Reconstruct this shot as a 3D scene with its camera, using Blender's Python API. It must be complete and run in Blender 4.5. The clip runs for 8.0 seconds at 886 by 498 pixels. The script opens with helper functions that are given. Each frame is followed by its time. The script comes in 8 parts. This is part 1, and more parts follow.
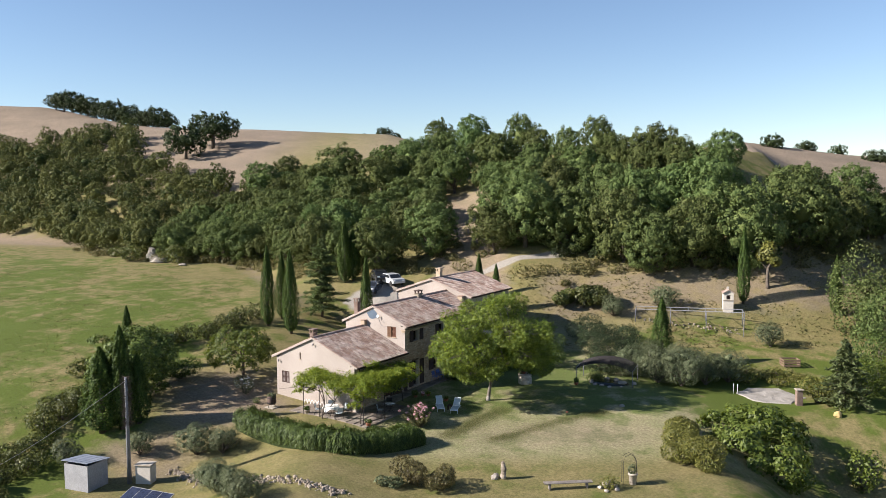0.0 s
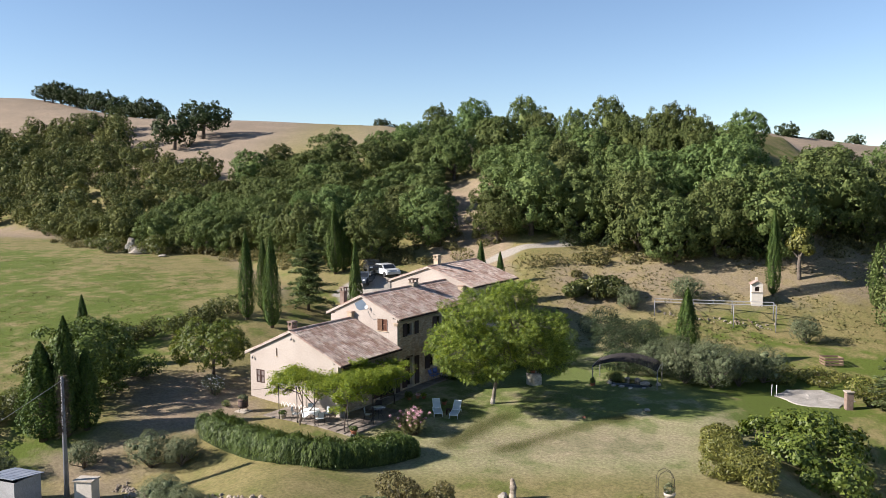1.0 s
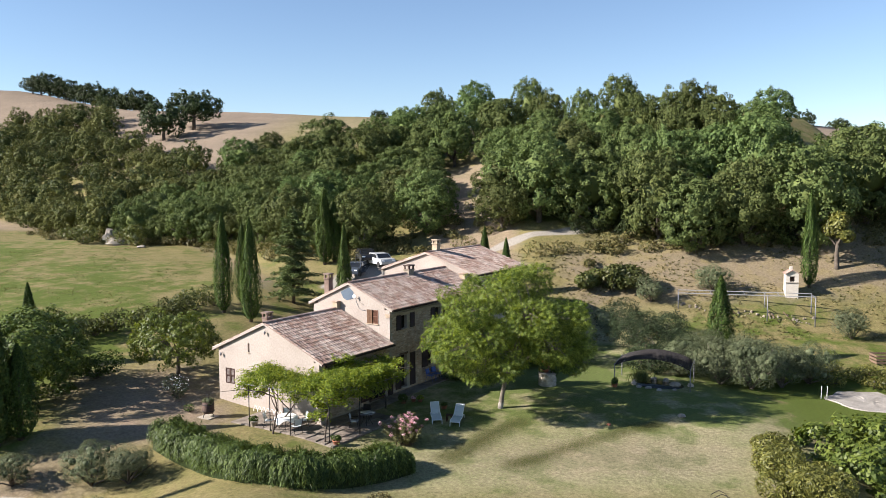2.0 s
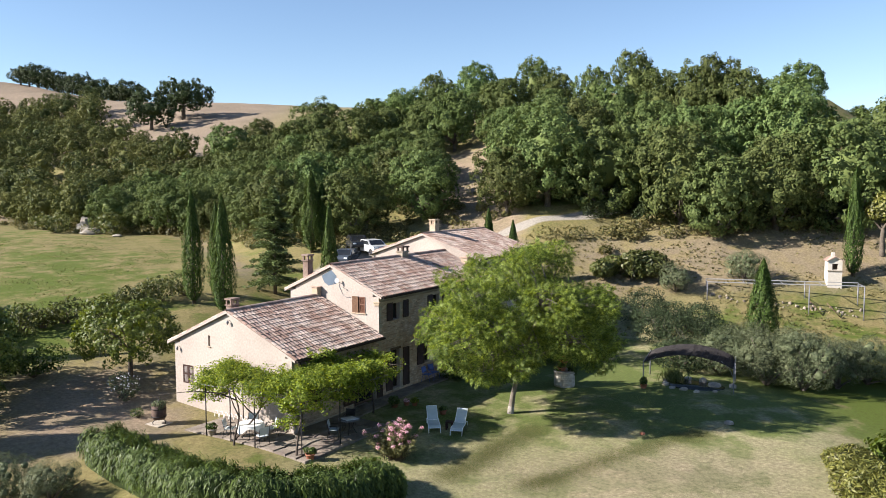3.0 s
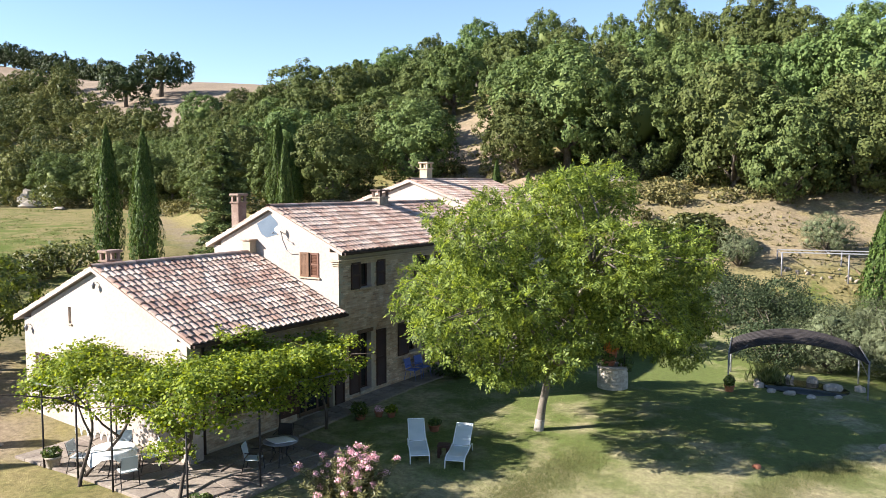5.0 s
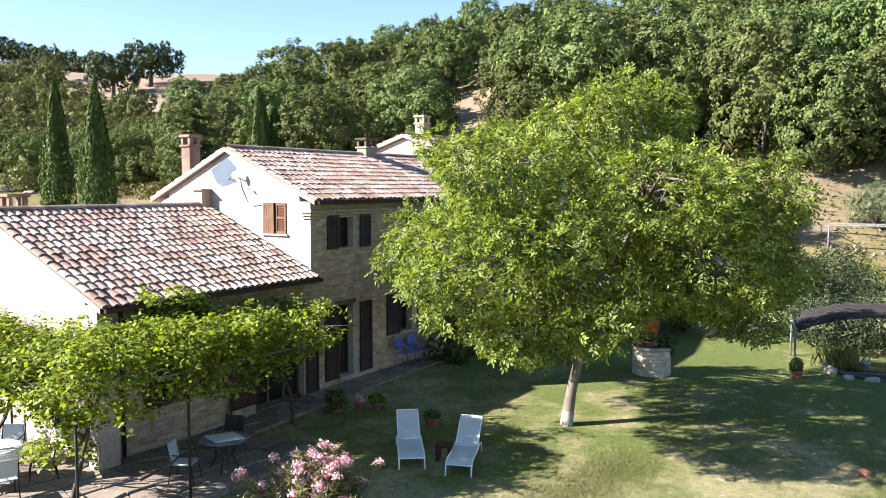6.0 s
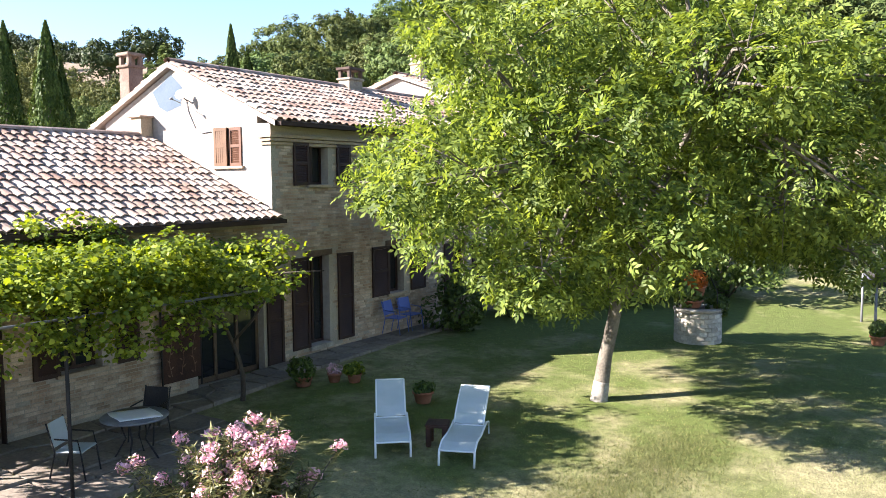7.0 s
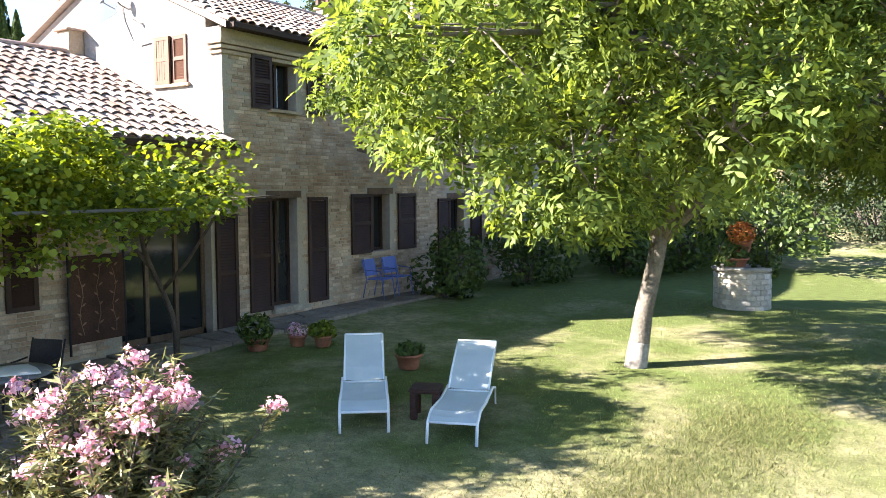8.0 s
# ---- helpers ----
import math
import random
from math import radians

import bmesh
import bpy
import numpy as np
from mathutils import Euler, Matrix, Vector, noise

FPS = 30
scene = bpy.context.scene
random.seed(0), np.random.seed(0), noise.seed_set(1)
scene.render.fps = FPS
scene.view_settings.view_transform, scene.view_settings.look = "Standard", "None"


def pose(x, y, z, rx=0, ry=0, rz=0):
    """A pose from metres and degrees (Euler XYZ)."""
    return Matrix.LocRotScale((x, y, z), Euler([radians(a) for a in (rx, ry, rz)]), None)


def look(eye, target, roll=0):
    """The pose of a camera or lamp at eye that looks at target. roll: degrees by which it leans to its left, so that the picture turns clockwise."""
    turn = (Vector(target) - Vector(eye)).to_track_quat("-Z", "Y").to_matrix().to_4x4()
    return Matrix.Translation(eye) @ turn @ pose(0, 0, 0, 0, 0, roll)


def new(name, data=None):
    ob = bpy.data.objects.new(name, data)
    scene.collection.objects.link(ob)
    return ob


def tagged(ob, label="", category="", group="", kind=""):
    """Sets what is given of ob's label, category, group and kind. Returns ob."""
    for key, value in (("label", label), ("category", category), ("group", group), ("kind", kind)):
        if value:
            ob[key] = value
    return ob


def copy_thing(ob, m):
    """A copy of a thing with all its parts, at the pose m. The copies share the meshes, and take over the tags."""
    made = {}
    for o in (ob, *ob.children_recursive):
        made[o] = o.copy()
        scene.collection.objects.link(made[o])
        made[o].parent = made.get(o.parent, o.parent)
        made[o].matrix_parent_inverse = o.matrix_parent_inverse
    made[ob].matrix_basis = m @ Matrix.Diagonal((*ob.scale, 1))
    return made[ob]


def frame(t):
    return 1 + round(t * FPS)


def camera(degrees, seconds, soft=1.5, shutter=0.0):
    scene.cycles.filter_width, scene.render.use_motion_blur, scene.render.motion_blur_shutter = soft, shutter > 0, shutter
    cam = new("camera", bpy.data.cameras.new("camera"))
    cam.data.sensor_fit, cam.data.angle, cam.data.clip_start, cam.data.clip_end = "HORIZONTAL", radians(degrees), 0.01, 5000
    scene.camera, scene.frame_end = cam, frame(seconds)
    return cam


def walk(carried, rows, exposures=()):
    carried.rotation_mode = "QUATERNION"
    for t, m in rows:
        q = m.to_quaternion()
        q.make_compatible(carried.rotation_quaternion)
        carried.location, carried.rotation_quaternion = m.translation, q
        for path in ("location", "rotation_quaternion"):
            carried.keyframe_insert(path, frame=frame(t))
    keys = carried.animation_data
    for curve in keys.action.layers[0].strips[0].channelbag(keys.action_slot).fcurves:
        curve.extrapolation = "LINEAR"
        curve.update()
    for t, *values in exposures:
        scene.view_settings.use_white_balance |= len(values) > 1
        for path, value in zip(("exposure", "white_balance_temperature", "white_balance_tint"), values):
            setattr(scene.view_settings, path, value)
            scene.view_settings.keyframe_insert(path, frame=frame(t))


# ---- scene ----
cam = camera(57.9, 8.0, soft=0.75)
PATH = [
    (0, (40.333, -56.374, 18.012), (39.254, -54.698, 17.855), -0.4),
    (0.5, (38.011, -52.694, 17.008), (36.932, -51.017, 16.85), -0.4),
    (1, (35.722, -49.047, 15.925), (34.644, -47.37, 15.767), -0.3),
    (1.5, (33.461, -45.563, 14.913), (32.384, -43.885, 14.755), -0.3),
    (3, (26.854, -35.286, 11.903), (25.779, -33.607, 11.745), -0.2),
    (3.5, (24.712, -31.928, 10.887), (23.637, -30.249, 10.73), -0.1),
    (4, (22.681, -28.7, 9.964), (21.607, -27.02, 9.807), -0.1),
    (4.5, (20.792, -25.589, 9.013), (19.719, -23.908, 8.855), -0.1),
    (4.7, (20.083, -24.414, 8.727), (19.011, -22.733, 8.566), 0.1),
    (6, (15.782, -17.659, 6.179), (14.714, -15.975, 6.022), 0.1),
    (6.5, (14.427, -15.47, 5.205), (13.36, -13.785, 5.049), 0.2),
    (7, (13.468, -13.486, 4.324), (12.384, -11.814, 4.157), -0.4),
    (7.5, (12.422, -11.882, 3.323), (11.347, -10.203, 3.17), -0.4),
    (8, (11.591, -10.496, 2.72), (10.515, -8.817, 2.565), -0.2),
]
EXPOSURES = [(0.0, 1.15, 6500, 14), (1.5, 1.26, 6500, 14), (3.0, 1.40, 6500, 13), (4.5, 1.68, 6500, 13), (6.0, 2.08, 6500, 14), (7.0, 2.36, 6500, 15), (8.0, 2.80, 6500, 15)]
walk(cam, [(t, look(eye, target, roll)) for t, eye, target, roll in PATH], EXPOSURES)

# ---- world and sun ----
SUN_DIR = Vector((0.735 * 0.875, 0.678 * 0.875, -0.485)).normalized()   # the way the light travels
world = bpy.data.worlds.new("sky")
scene.world = world
world.use_nodes = True
wn = world.node_tree.nodes
sky = wn.new("ShaderNodeTexSky")
sky.sky_type = "NISHITA"
sky.sun_disc = False
sky.sun_elevation = radians(29)
sky.sun_rotation = math.atan2(-SUN_DIR.x, -SUN_DIR.y)
sky.altitude = 900
sky.air_density = 1.0
sky.dust_density = 0.0
sky.ozone_density = 2.6
world.node_tree.links.new(sky.outputs[0], wn["Background"].inputs[0])
wn["Background"].inputs[1].default_value = 0.068
sun = bpy.data.lights.new("sun", "SUN")
sun.energy, sun.angle, sun.color = 5.3, radians(0.55), (1.0, 0.94, 0.85)
sun_ob = new("sun", sun)
sun_ob.matrix_world = Matrix.Translation((0, 0, 60)) @ SUN_DIR.to_track_quat("-Z", "Y").to_matrix().to_4x4()

# ---- materials ----
def link(nt, a, b):
    nt.links.new(a, b)


def mat(name, c1, c2, rough=0.8, s1=0.6, s2=14.0, mix2=0.25, bump=0.25, bscale=40.0, metal=0.0, rnd=0.0, isl=0.0, spec=0.3, detail=6.0):
    """Two-scale varied surface in world metres; rnd/isl vary the value by object or by loose piece."""
    m = bpy.data.materials.new(name)
    m.use_nodes = True
    nt = m.node_tree
    n = nt.nodes
    b = n["Principled BSDF"]
    geo = n.new("ShaderNodeNewGeometry")
    n1 = n.new("ShaderNodeTexNoise"); n1.inputs["Scale"].default_value = s1; n1.inputs["Detail"].default_value = detail
    n2 = n.new("ShaderNodeTexNoise"); n2.inputs["Scale"].default_value = s2; n2.inputs["Detail"].default_value = 4
    link(nt, geo.outputs["Position"], n1.inputs["Vector"]); link(nt, geo.outputs["Position"], n2.inputs["Vector"])
    ramp = n.new("ShaderNodeMapRange"); ramp.inputs[1].default_value = 0.36; ramp.inputs[2].default_value = 0.64
    link(nt, n1.outputs["Fac"], ramp.inputs[0])
    mx = n.new("ShaderNodeMix"); mx.data_type = "RGBA"
    mx.inputs[6].default_value = (*c1, 1); mx.inputs[7].default_value = (*c2, 1)
    blend = ramp.outputs[0]
    if rnd or isl:
        piece = n.new("ShaderNodeObjectInfo").outputs["Random"] if rnd else geo.outputs["Random Per Island"]
        half = n.new("ShaderNodeMapRange"); half.inputs[3].default_value = -0.4; half.inputs[4].default_value = 0.4
        wrap = n.new("ShaderNodeMath"); wrap.operation = "FRACT"
        many = n.new("ShaderNodeMath"); many.operation = "MULTIPLY"; many.inputs[1].default_value = 7.31
        link(nt, piece, many.inputs[0]); link(nt, many.outputs[0], wrap.inputs[0]); link(nt, wrap.outputs[0], half.inputs[0])
        plus = n.new("ShaderNodeMath"); plus.operation = "ADD"; plus.use_clamp = True
        link(nt, blend, plus.inputs[0]); link(nt, half.outputs[0], plus.inputs[1])
        blend = plus.outputs[0]
    link(nt, blend, mx.inputs[0])
    hsv = n.new("ShaderNodeHueSaturation")
    link(nt, mx.outputs[2], hsv.inputs["Color"])
    v = n.new("ShaderNodeMapRange"); v.inputs[1].default_value = 0.3; v.inputs[2].default_value = 0.7
    v.inputs[3].default_value = 1 - mix2; v.inputs[4].default_value = 1 + mix2
    link(nt, n2.outputs["Fac"], v.inputs[0])
    val = v.outputs[0]
    if rnd or isl:
        if rnd:
            src = n.new("ShaderNodeObjectInfo").outputs["Random"]
        else:
            src = geo.outputs["Random Per Island"]
        r = n.new("ShaderNodeMapRange"); amp = rnd or isl
        r.inputs[3].default_value = 1 - amp; r.inputs[4].default_value = 1 + amp
        link(nt, src, r.inputs[0])
        mul = n.new("ShaderNodeMath"); mul.operation = "MULTIPLY"
        link(nt, val, mul.inputs[0]); link(nt, r.outputs[0], mul.inputs[1])
        val = mul.outputs[0]
    link(nt, val, hsv.inputs["Value"])
    link(nt, hsv.outputs[0], b.inputs["Base Color"])
    b.inputs["Roughness"].default_value = rough
    b.inputs["Metallic"].default_value = metal
    b.inputs["Specular IOR Level"].default_value = spec
    if bump:
        n3 = n.new("ShaderNodeTexNoise"); n3.inputs["Scale"].default_value = bscale; n3.inputs["Detail"].default_value = 5
        link(nt, geo.outputs["Position"], n3.inputs["Vector"])
        bp = n.new("ShaderNodeBump"); bp.inputs["Strength"].default_value = bump; bp.inputs["Distance"].default_value = 0.6 / bscale
        link(nt, n3.outputs["Fac"], bp.inputs["Height"]); link(nt, bp.outputs[0], b.inputs["Normal"])
    return m


def leafmat(name, c1, c2, trans=0.3, gloss=0.35, vary=0.35, rnd=0.15, s1=0.9, hue=0.0, leafy=1.0):
    """Foliage: colour drifts over the crown, by leaf and by plant; light passes through the leaf."""
    m = bpy.data.materials.new(name)
    m.use_nodes = True
    nt = m.node_tree
    n = nt.nodes
    b = n["Principled BSDF"]
    geo = n.new("ShaderNodeNewGeometry"); info = n.new("ShaderNodeObjectInfo")
    n1 = n.new("ShaderNodeTexNoise"); n1.inputs["Scale"].default_value = s1; n1.inputs["Detail"].default_value = 3
    link(nt, geo.outputs["Position"], n1.inputs["Vector"])
    add = n.new("ShaderNodeMath"); add.operation = "ADD"
    share = n.new("ShaderNodeMath"); share.operation = "MULTIPLY"; share.inputs[1].default_value = leafy
    link(nt, geo.outputs["Random Per Island"], share.inputs[0])
    link(nt, n1.outputs["Fac"], add.inputs[0]); link(nt, share.outputs[0], add.inputs[1])
    rg = n.new("ShaderNodeMapRange"); rg.inputs[1].default_value = 0.4; rg.inputs[2].default_value = 0.6 + 0.9 * leafy
    link(nt, add.outputs[0], rg.inputs[0])
    mx = n.new("ShaderNodeMix"); mx.data_type = "RGBA"
    mx.inputs[6].default_value = (*c1, 1); mx.inputs[7].default_value = (*c2, 1)
    link(nt, rg.outputs[0], mx.inputs[0])
    hsv = n.new("ShaderNodeHueSaturation")
    link(nt, mx.outputs[2], hsv.inputs["Color"])
    r1 = n.new("ShaderNodeMapRange"); r1.inputs[3].default_value = 1 - vary; r1.inputs[4].default_value = 1 + vary
    link(nt, geo.outputs["Random Per Island"], r1.inputs[0])
    r2 = n.new("ShaderNodeMapRange"); r2.inputs[3].default_value = 1 - rnd; r2.inputs[4].default_value = 1 + rnd
    link(nt, info.outputs["Random"], r2.inputs[0])
    r3 = n.new("ShaderNodeMapRange"); r3.inputs[3].default_value = 0.5 - rnd * 0.045 - hue; r3.inputs[4].default_value = 0.5 + rnd * 0.045 + hue
    link(nt, info.outputs["Random"], r3.inputs[0]); link(nt, r3.outputs[0], hsv.inputs["Hue"])
    mul = n.new("ShaderNodeMath"); mul.operation = "MULTIPLY"
    link(nt, r1.outputs[0], mul.inputs[0]); link(nt, r2.outputs[0], mul.inputs[1]); link(nt, mul.outputs[0], hsv.inputs["Value"])
    link(nt, hsv.outputs[0], b.inputs["Base Color"])
    b.inputs["Roughness"].default_value = 0.5
    b.inputs["Specular IOR Level"].default_value = gloss
    tr = n.new("ShaderNodeBsdfTranslucent")
    h2 = n.new("ShaderNodeHueSaturation"); h2.inputs["Hue"].default_value = 0.485; h2.inputs["Saturation"].default_value = 1.15; h2.inputs["Value"].default_value = 1.25
    link(nt, hsv.outputs[0], h2.inputs["Color"]); link(nt, h2.outputs[0], tr.inputs["Color"])
    ms = n.new("ShaderNodeMixShader"); ms.inputs[0].default_value = trans
    link(nt, b.outputs[0], ms.inputs[1]); link(nt, tr.outputs[0], ms.inputs[2])
    link(nt, ms.outputs[0], n["Material Output"].inputs["Surface"])
    return m


M = {}
M["plaster"] = mat("pale_rendered_stone", (0.315, 0.270, 0.238), (0.365, 0.318, 0.282), 0.9, 0.5, 9, 0.12, 0.35, 14)
M["brick"] = mat("buff_brick", (0.33, 0.225, 0.155), (0.47, 0.365, 0.275), 0.9, 2.2, 30, 0.15, 0.3, 60, isl=0.22)
M["mortar"] = mat("lime_mortar", (0.321, 0.279, 0.223), (0.376, 0.327, 0.265), 0.95, 1.0, 30, 0.15, 0.4, 50)
M["tile"] = mat("old_clay_tile", (0.235, 0.152, 0.121), (0.385, 0.312, 0.268), 0.85, 0.9, 22, 0.22, 0.3, 50, rnd=0.22)
M["tile_isl"] = mat("old_clay_tile_far", (0.235, 0.152, 0.121), (0.385, 0.312, 0.268), 0.85, 0.9, 22, 0.22, 0.3, 50, isl=0.22)
M["wood_dark"] = mat("dark_brown_shutter_paint", (0.030, 0.014, 0.011), (0.045, 0.022, 0.017), 0.55, 2, 40, 0.2, 0.15, 80)
M["wood_mid"] = mat("red_brown_shutter", (0.095, 0.042, 0.028), (0.125, 0.06, 0.038), 0.6, 2, 40, 0.2, 0.15, 80)
M["beam"] = mat("weathered_timber", (0.098, 0.061, 0.041), (0.148, 0.098, 0.066), 0.8, 2, 30, 0.25, 0.3, 60)
M["gutter"] = mat("brown_metal_gutter", (0.035, 0.021, 0.016), (0.05, 0.03, 0.023), 0.7, 2, 20, 0.2, 0.05, 60, spec=0.2)
M["bark"] = mat("grey_bark", (0.070, 0.057, 0.045), (0.123, 0.102, 0.082), 0.9, 3, 25, 0.3, 0.6, 22)
M["bark_pale"] = mat("pale_walnut_bark", (0.098, 0.083, 0.067), (0.160, 0.139, 0.114), 0.9, 3, 25, 0.25, 0.6, 22)
M["lime"] = mat("limewash", (0.70, 0.69, 0.66), (0.78, 0.77, 0.74), 0.9, 6, 30, 0.12, 0.4, 40)
M["wellstone"] = mat("pale_well_stone", (0.42, 0.375, 0.32), (0.52, 0.475, 0.42), 0.9, 2.5, 18, 0.15, 0.5, 20, rnd=0.15)
M["orange"] = leafmat("orange_flower", (0.451, 0.131, 0.033), (0.574, 0.246, 0.066), 0.3, 0.2, 0.2, 0.05, 3.0)
M["faded_lime"] = mat("faded_limewash", (0.20, 0.18, 0.155), (0.32, 0.295, 0.265), 0.9, 9, 30, 0.15, 0.4, 40)
M["vinewood"] = mat("vine_wood", (0.05, 0.038, 0.03), (0.085, 0.068, 0.055), 0.95, 5, 40, 0.3, 0.7, 40)
M["stone"] = mat("pale_field_stone", (0.271, 0.230, 0.184), (0.353, 0.316, 0.267), 0.9, 2.5, 18, 0.2, 0.5, 20, rnd=0.2)
M["stone_isl"] = mat("pale_rubble", (0.197, 0.160, 0.123), (0.279, 0.238, 0.189), 0.9, 2.5, 18, 0.2, 0.5, 20, isl=0.25)
M["gravel"] = mat("pale_gravel", (0.235, 0.215, 0.190), (0.315, 0.292, 0.262), 0.95, 1.2, 26, 0.25, 0.8, 24)
M["paving"] = mat("worn_paving", (0.156, 0.127, 0.107), (0.221, 0.189, 0.156), 0.85, 1.4, 16, 0.2, 0.3, 30, rnd=0.18)
M["metal_dark"] = mat("dark_iron", (0.022, 0.02, 0.022), (0.038, 0.034, 0.034), 0.7, 3, 40, 0.2, 0.1, 80, spec=0.2)
M["metal_grey"] = mat("grey_painted_steel", (0.131, 0.131, 0.148), (0.180, 0.180, 0.197), 0.5, 3, 30, 0.15, 0.05, 60, spec=0.5)
M["white"] = mat("white_textilene", (0.410, 0.459, 0.476), (0.459, 0.500, 0.517), 0.6, 3, 60, 0.04, 0.15, 300)
M["whitemetal"] = mat("white_enamel", (0.74, 0.75, 0.76), (0.78, 0.79, 0.8), 0.35, 3, 30, 0.04, 0.0, 60, spec=0.5)
M["terracotta"] = mat("terracotta", (0.279, 0.107, 0.061), (0.344, 0.148, 0.090), 0.85, 5, 30, 0.18, 0.2, 60)
M["soil"] = mat("dry_soil", (0.098, 0.070, 0.049), (0.148, 0.107, 0.074), 0.95, 5, 40, 0.25, 0.6, 40)
M["blue"] = mat("blue_plastic", (0.07, 0.11, 0.34), (0.085, 0.13, 0.38), 0.4, 3, 30, 0.05, 0.0, 60, spec=0.4)
M["glass_dark"] = mat("window_glass", (0.012, 0.014, 0.016), (0.02, 0.022, 0.024), 0.06, 1, 3, 0.05, 0.0, 60, spec=0.6)
M["interior"] = mat("dim_interior", (0.05, 0.04, 0.035), (0.07, 0.055, 0.045), 0.9, 1, 8, 0.2, 0.0, 60)
M["walnut"] = leafmat("walnut_leaf", (0.064, 0.108, 0.024), (0.190, 0.236, 0.050), 0.46, 0.2, 0.32, 0.05, 0.5)
M["vine"] = leafmat("vine_leaf", (0.080, 0.138, 0.020), (0.232, 0.274, 0.042), 0.45, 0.2, 0.28, 0.05, 1.2)
M["oak"] = leafmat("oak_leaf", (0.050, 0.076, 0.025), (0.120, 0.148, 0.050), 0.18, 0.06, 0.14, 0.26, 0.3, 0.012)
M["oakfar"] = leafmat("far_oak_leaf", (0.036, 0.056, 0.020), (0.135, 0.138, 0.046), 0.14, 0.06, 0.14, 0.1, 0.11, 0.0, 0.3)
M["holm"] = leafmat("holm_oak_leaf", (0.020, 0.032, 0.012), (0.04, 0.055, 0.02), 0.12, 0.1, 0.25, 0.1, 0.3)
M["cypress"] = leafmat("cypress_leaf", (0.028, 0.055, 0.013), (0.070, 0.102, 0.025), 0.18, 0.1, 0.22, 0.1, 0.8)
M["cedar"] = leafmat("cedar_needle", (0.062, 0.098, 0.036), (0.135, 0.172, 0.064), 0.2, 0.25, 0.3, 0.1, 0.8)
M["olive"] = leafmat("olive_leaf", (0.070, 0.090, 0.044), (0.135, 0.152, 0.084), 0.2, 0.14, 0.28, 0.12, 1.0)
M["hedge"] = leafmat("laurel_hedge_leaf", (0.037, 0.067, 0.016), (0.094, 0.131, 0.030), 0.25, 0.25, 0.28, 0.05, 0.8)
# dark leaf colour stands in for olive foliage lying in shade
M["olive_shade"] = leafmat("shaded_olive_leaf", (0.020, 0.034, 0.016), (0.048, 0.066, 0.032), 0.15, 0.1, 0.25, 0.1, 1.0)
M["shrub"] = leafmat("dry_shrub_leaf", (0.067, 0.067, 0.024), (0.114, 0.094, 0.034), 0.25, 0.3, 0.35, 0.15, 1.2)
M["oleander"] = leafmat("oleander_leaf", (0.074, 0.098, 0.034), (0.205, 0.190, 0.078), 0.3, 0.45, 0.35, 0.05, 2.0)
M["pink"] = leafmat("oleander_flower", (0.70, 0.36, 0.44), (0.82, 0.58, 0.63), 0.4, 0.2, 0.18, 0.05, 3.0)
M["grass"] = leafmat("lawn_blade", (0.108, 0.150, 0.040), (0.196, 0.208, 0.080), 0.3, 0.2, 0.3, 0.05, 0.9)
M["scrub"] = leafmat("scrub_leaf", (0.070, 0.080, 0.025), (0.156, 0.135, 0.053), 0.22, 0.25, 0.35, 0.05, 0.25)
M["patch"] = mat("pale_blue_patch", (0.085, 0.115, 0.155), (0.10, 0.132, 0.172), 0.9, 2, 20, 0.08, 0.2, 30)
M["rust"] = mat("rusted_sheet_steel", (0.036, 0.016, 0.012), (0.062, 0.028, 0.019), 0.75, 3, 30, 0.25, 0.25, 60)
M["channel"] = mat("shaded_channel_tile", (0.33, 0.22, 0.17), (0.40, 0.31, 0.25), 0.9, 1.5, 20, 0.2, 0.3, 40)
M["ochre"] = mat("sun_bleached_shutter", (0.105, 0.055, 0.031), (0.135, 0.072, 0.04), 0.65, 2, 40, 0.18, 0.15, 80)
M["verge"] = mat("pale_verge_brick", (0.348, 0.265, 0.189), (0.404, 0.321, 0.237), 0.9, 2, 25, 0.15, 0.3, 50)
M["soot"] = mat("sooty_brick", (0.06, 0.04, 0.035), (0.11, 0.075, 0.06), 0.9, 4, 25, 0.2, 0.3, 50)
M["redbrick"] = mat("weathered_red_brick", (0.15, 0.102, 0.082), (0.215, 0.16, 0.132), 0.9, 3, 25, 0.2, 0.35, 40)
M["vine_dark"] = leafmat("bright_tree_leaf", (0.059, 0.094, 0.016), (0.115, 0.143, 0.026), 0.3, 0.3, 0.28, 0.1, 0.4)
M["roundpine"] = leafmat("stone_pine_needle", (0.041, 0.072, 0.015), (0.107, 0.143, 0.031), 0.12, 0.2, 0.28, 0.05, 0.5)
M["meadow"] = leafmat("meadow_blade", (0.094, 0.102, 0.034), (0.193, 0.164, 0.082), 0.25, 0.15, 0.3, 0.05, 0.15)
M["weed"] = leafmat("lawn_weed", (0.072, 0.098, 0.032), (0.175, 0.168, 0.072), 0.3, 0.1, 0.3, 0.05, 0.8)
M["scrubgreen"] = leafmat("hedgerow_leaf", (0.049, 0.070, 0.018), (0.102, 0.111, 0.033), 0.25, 0.3, 0.3, 0.2, 0.5)
M["broom"] = leafmat("broom_leaf", (0.082, 0.094, 0.021), (0.156, 0.152, 0.037), 0.25, 0.3, 0.3, 0.12, 0.8)
M["cedargreen"] = leafmat("pine_needle", (0.070, 0.094, 0.037), (0.123, 0.148, 0.061), 0.2, 0.25, 0.3, 0.1, 0.8)
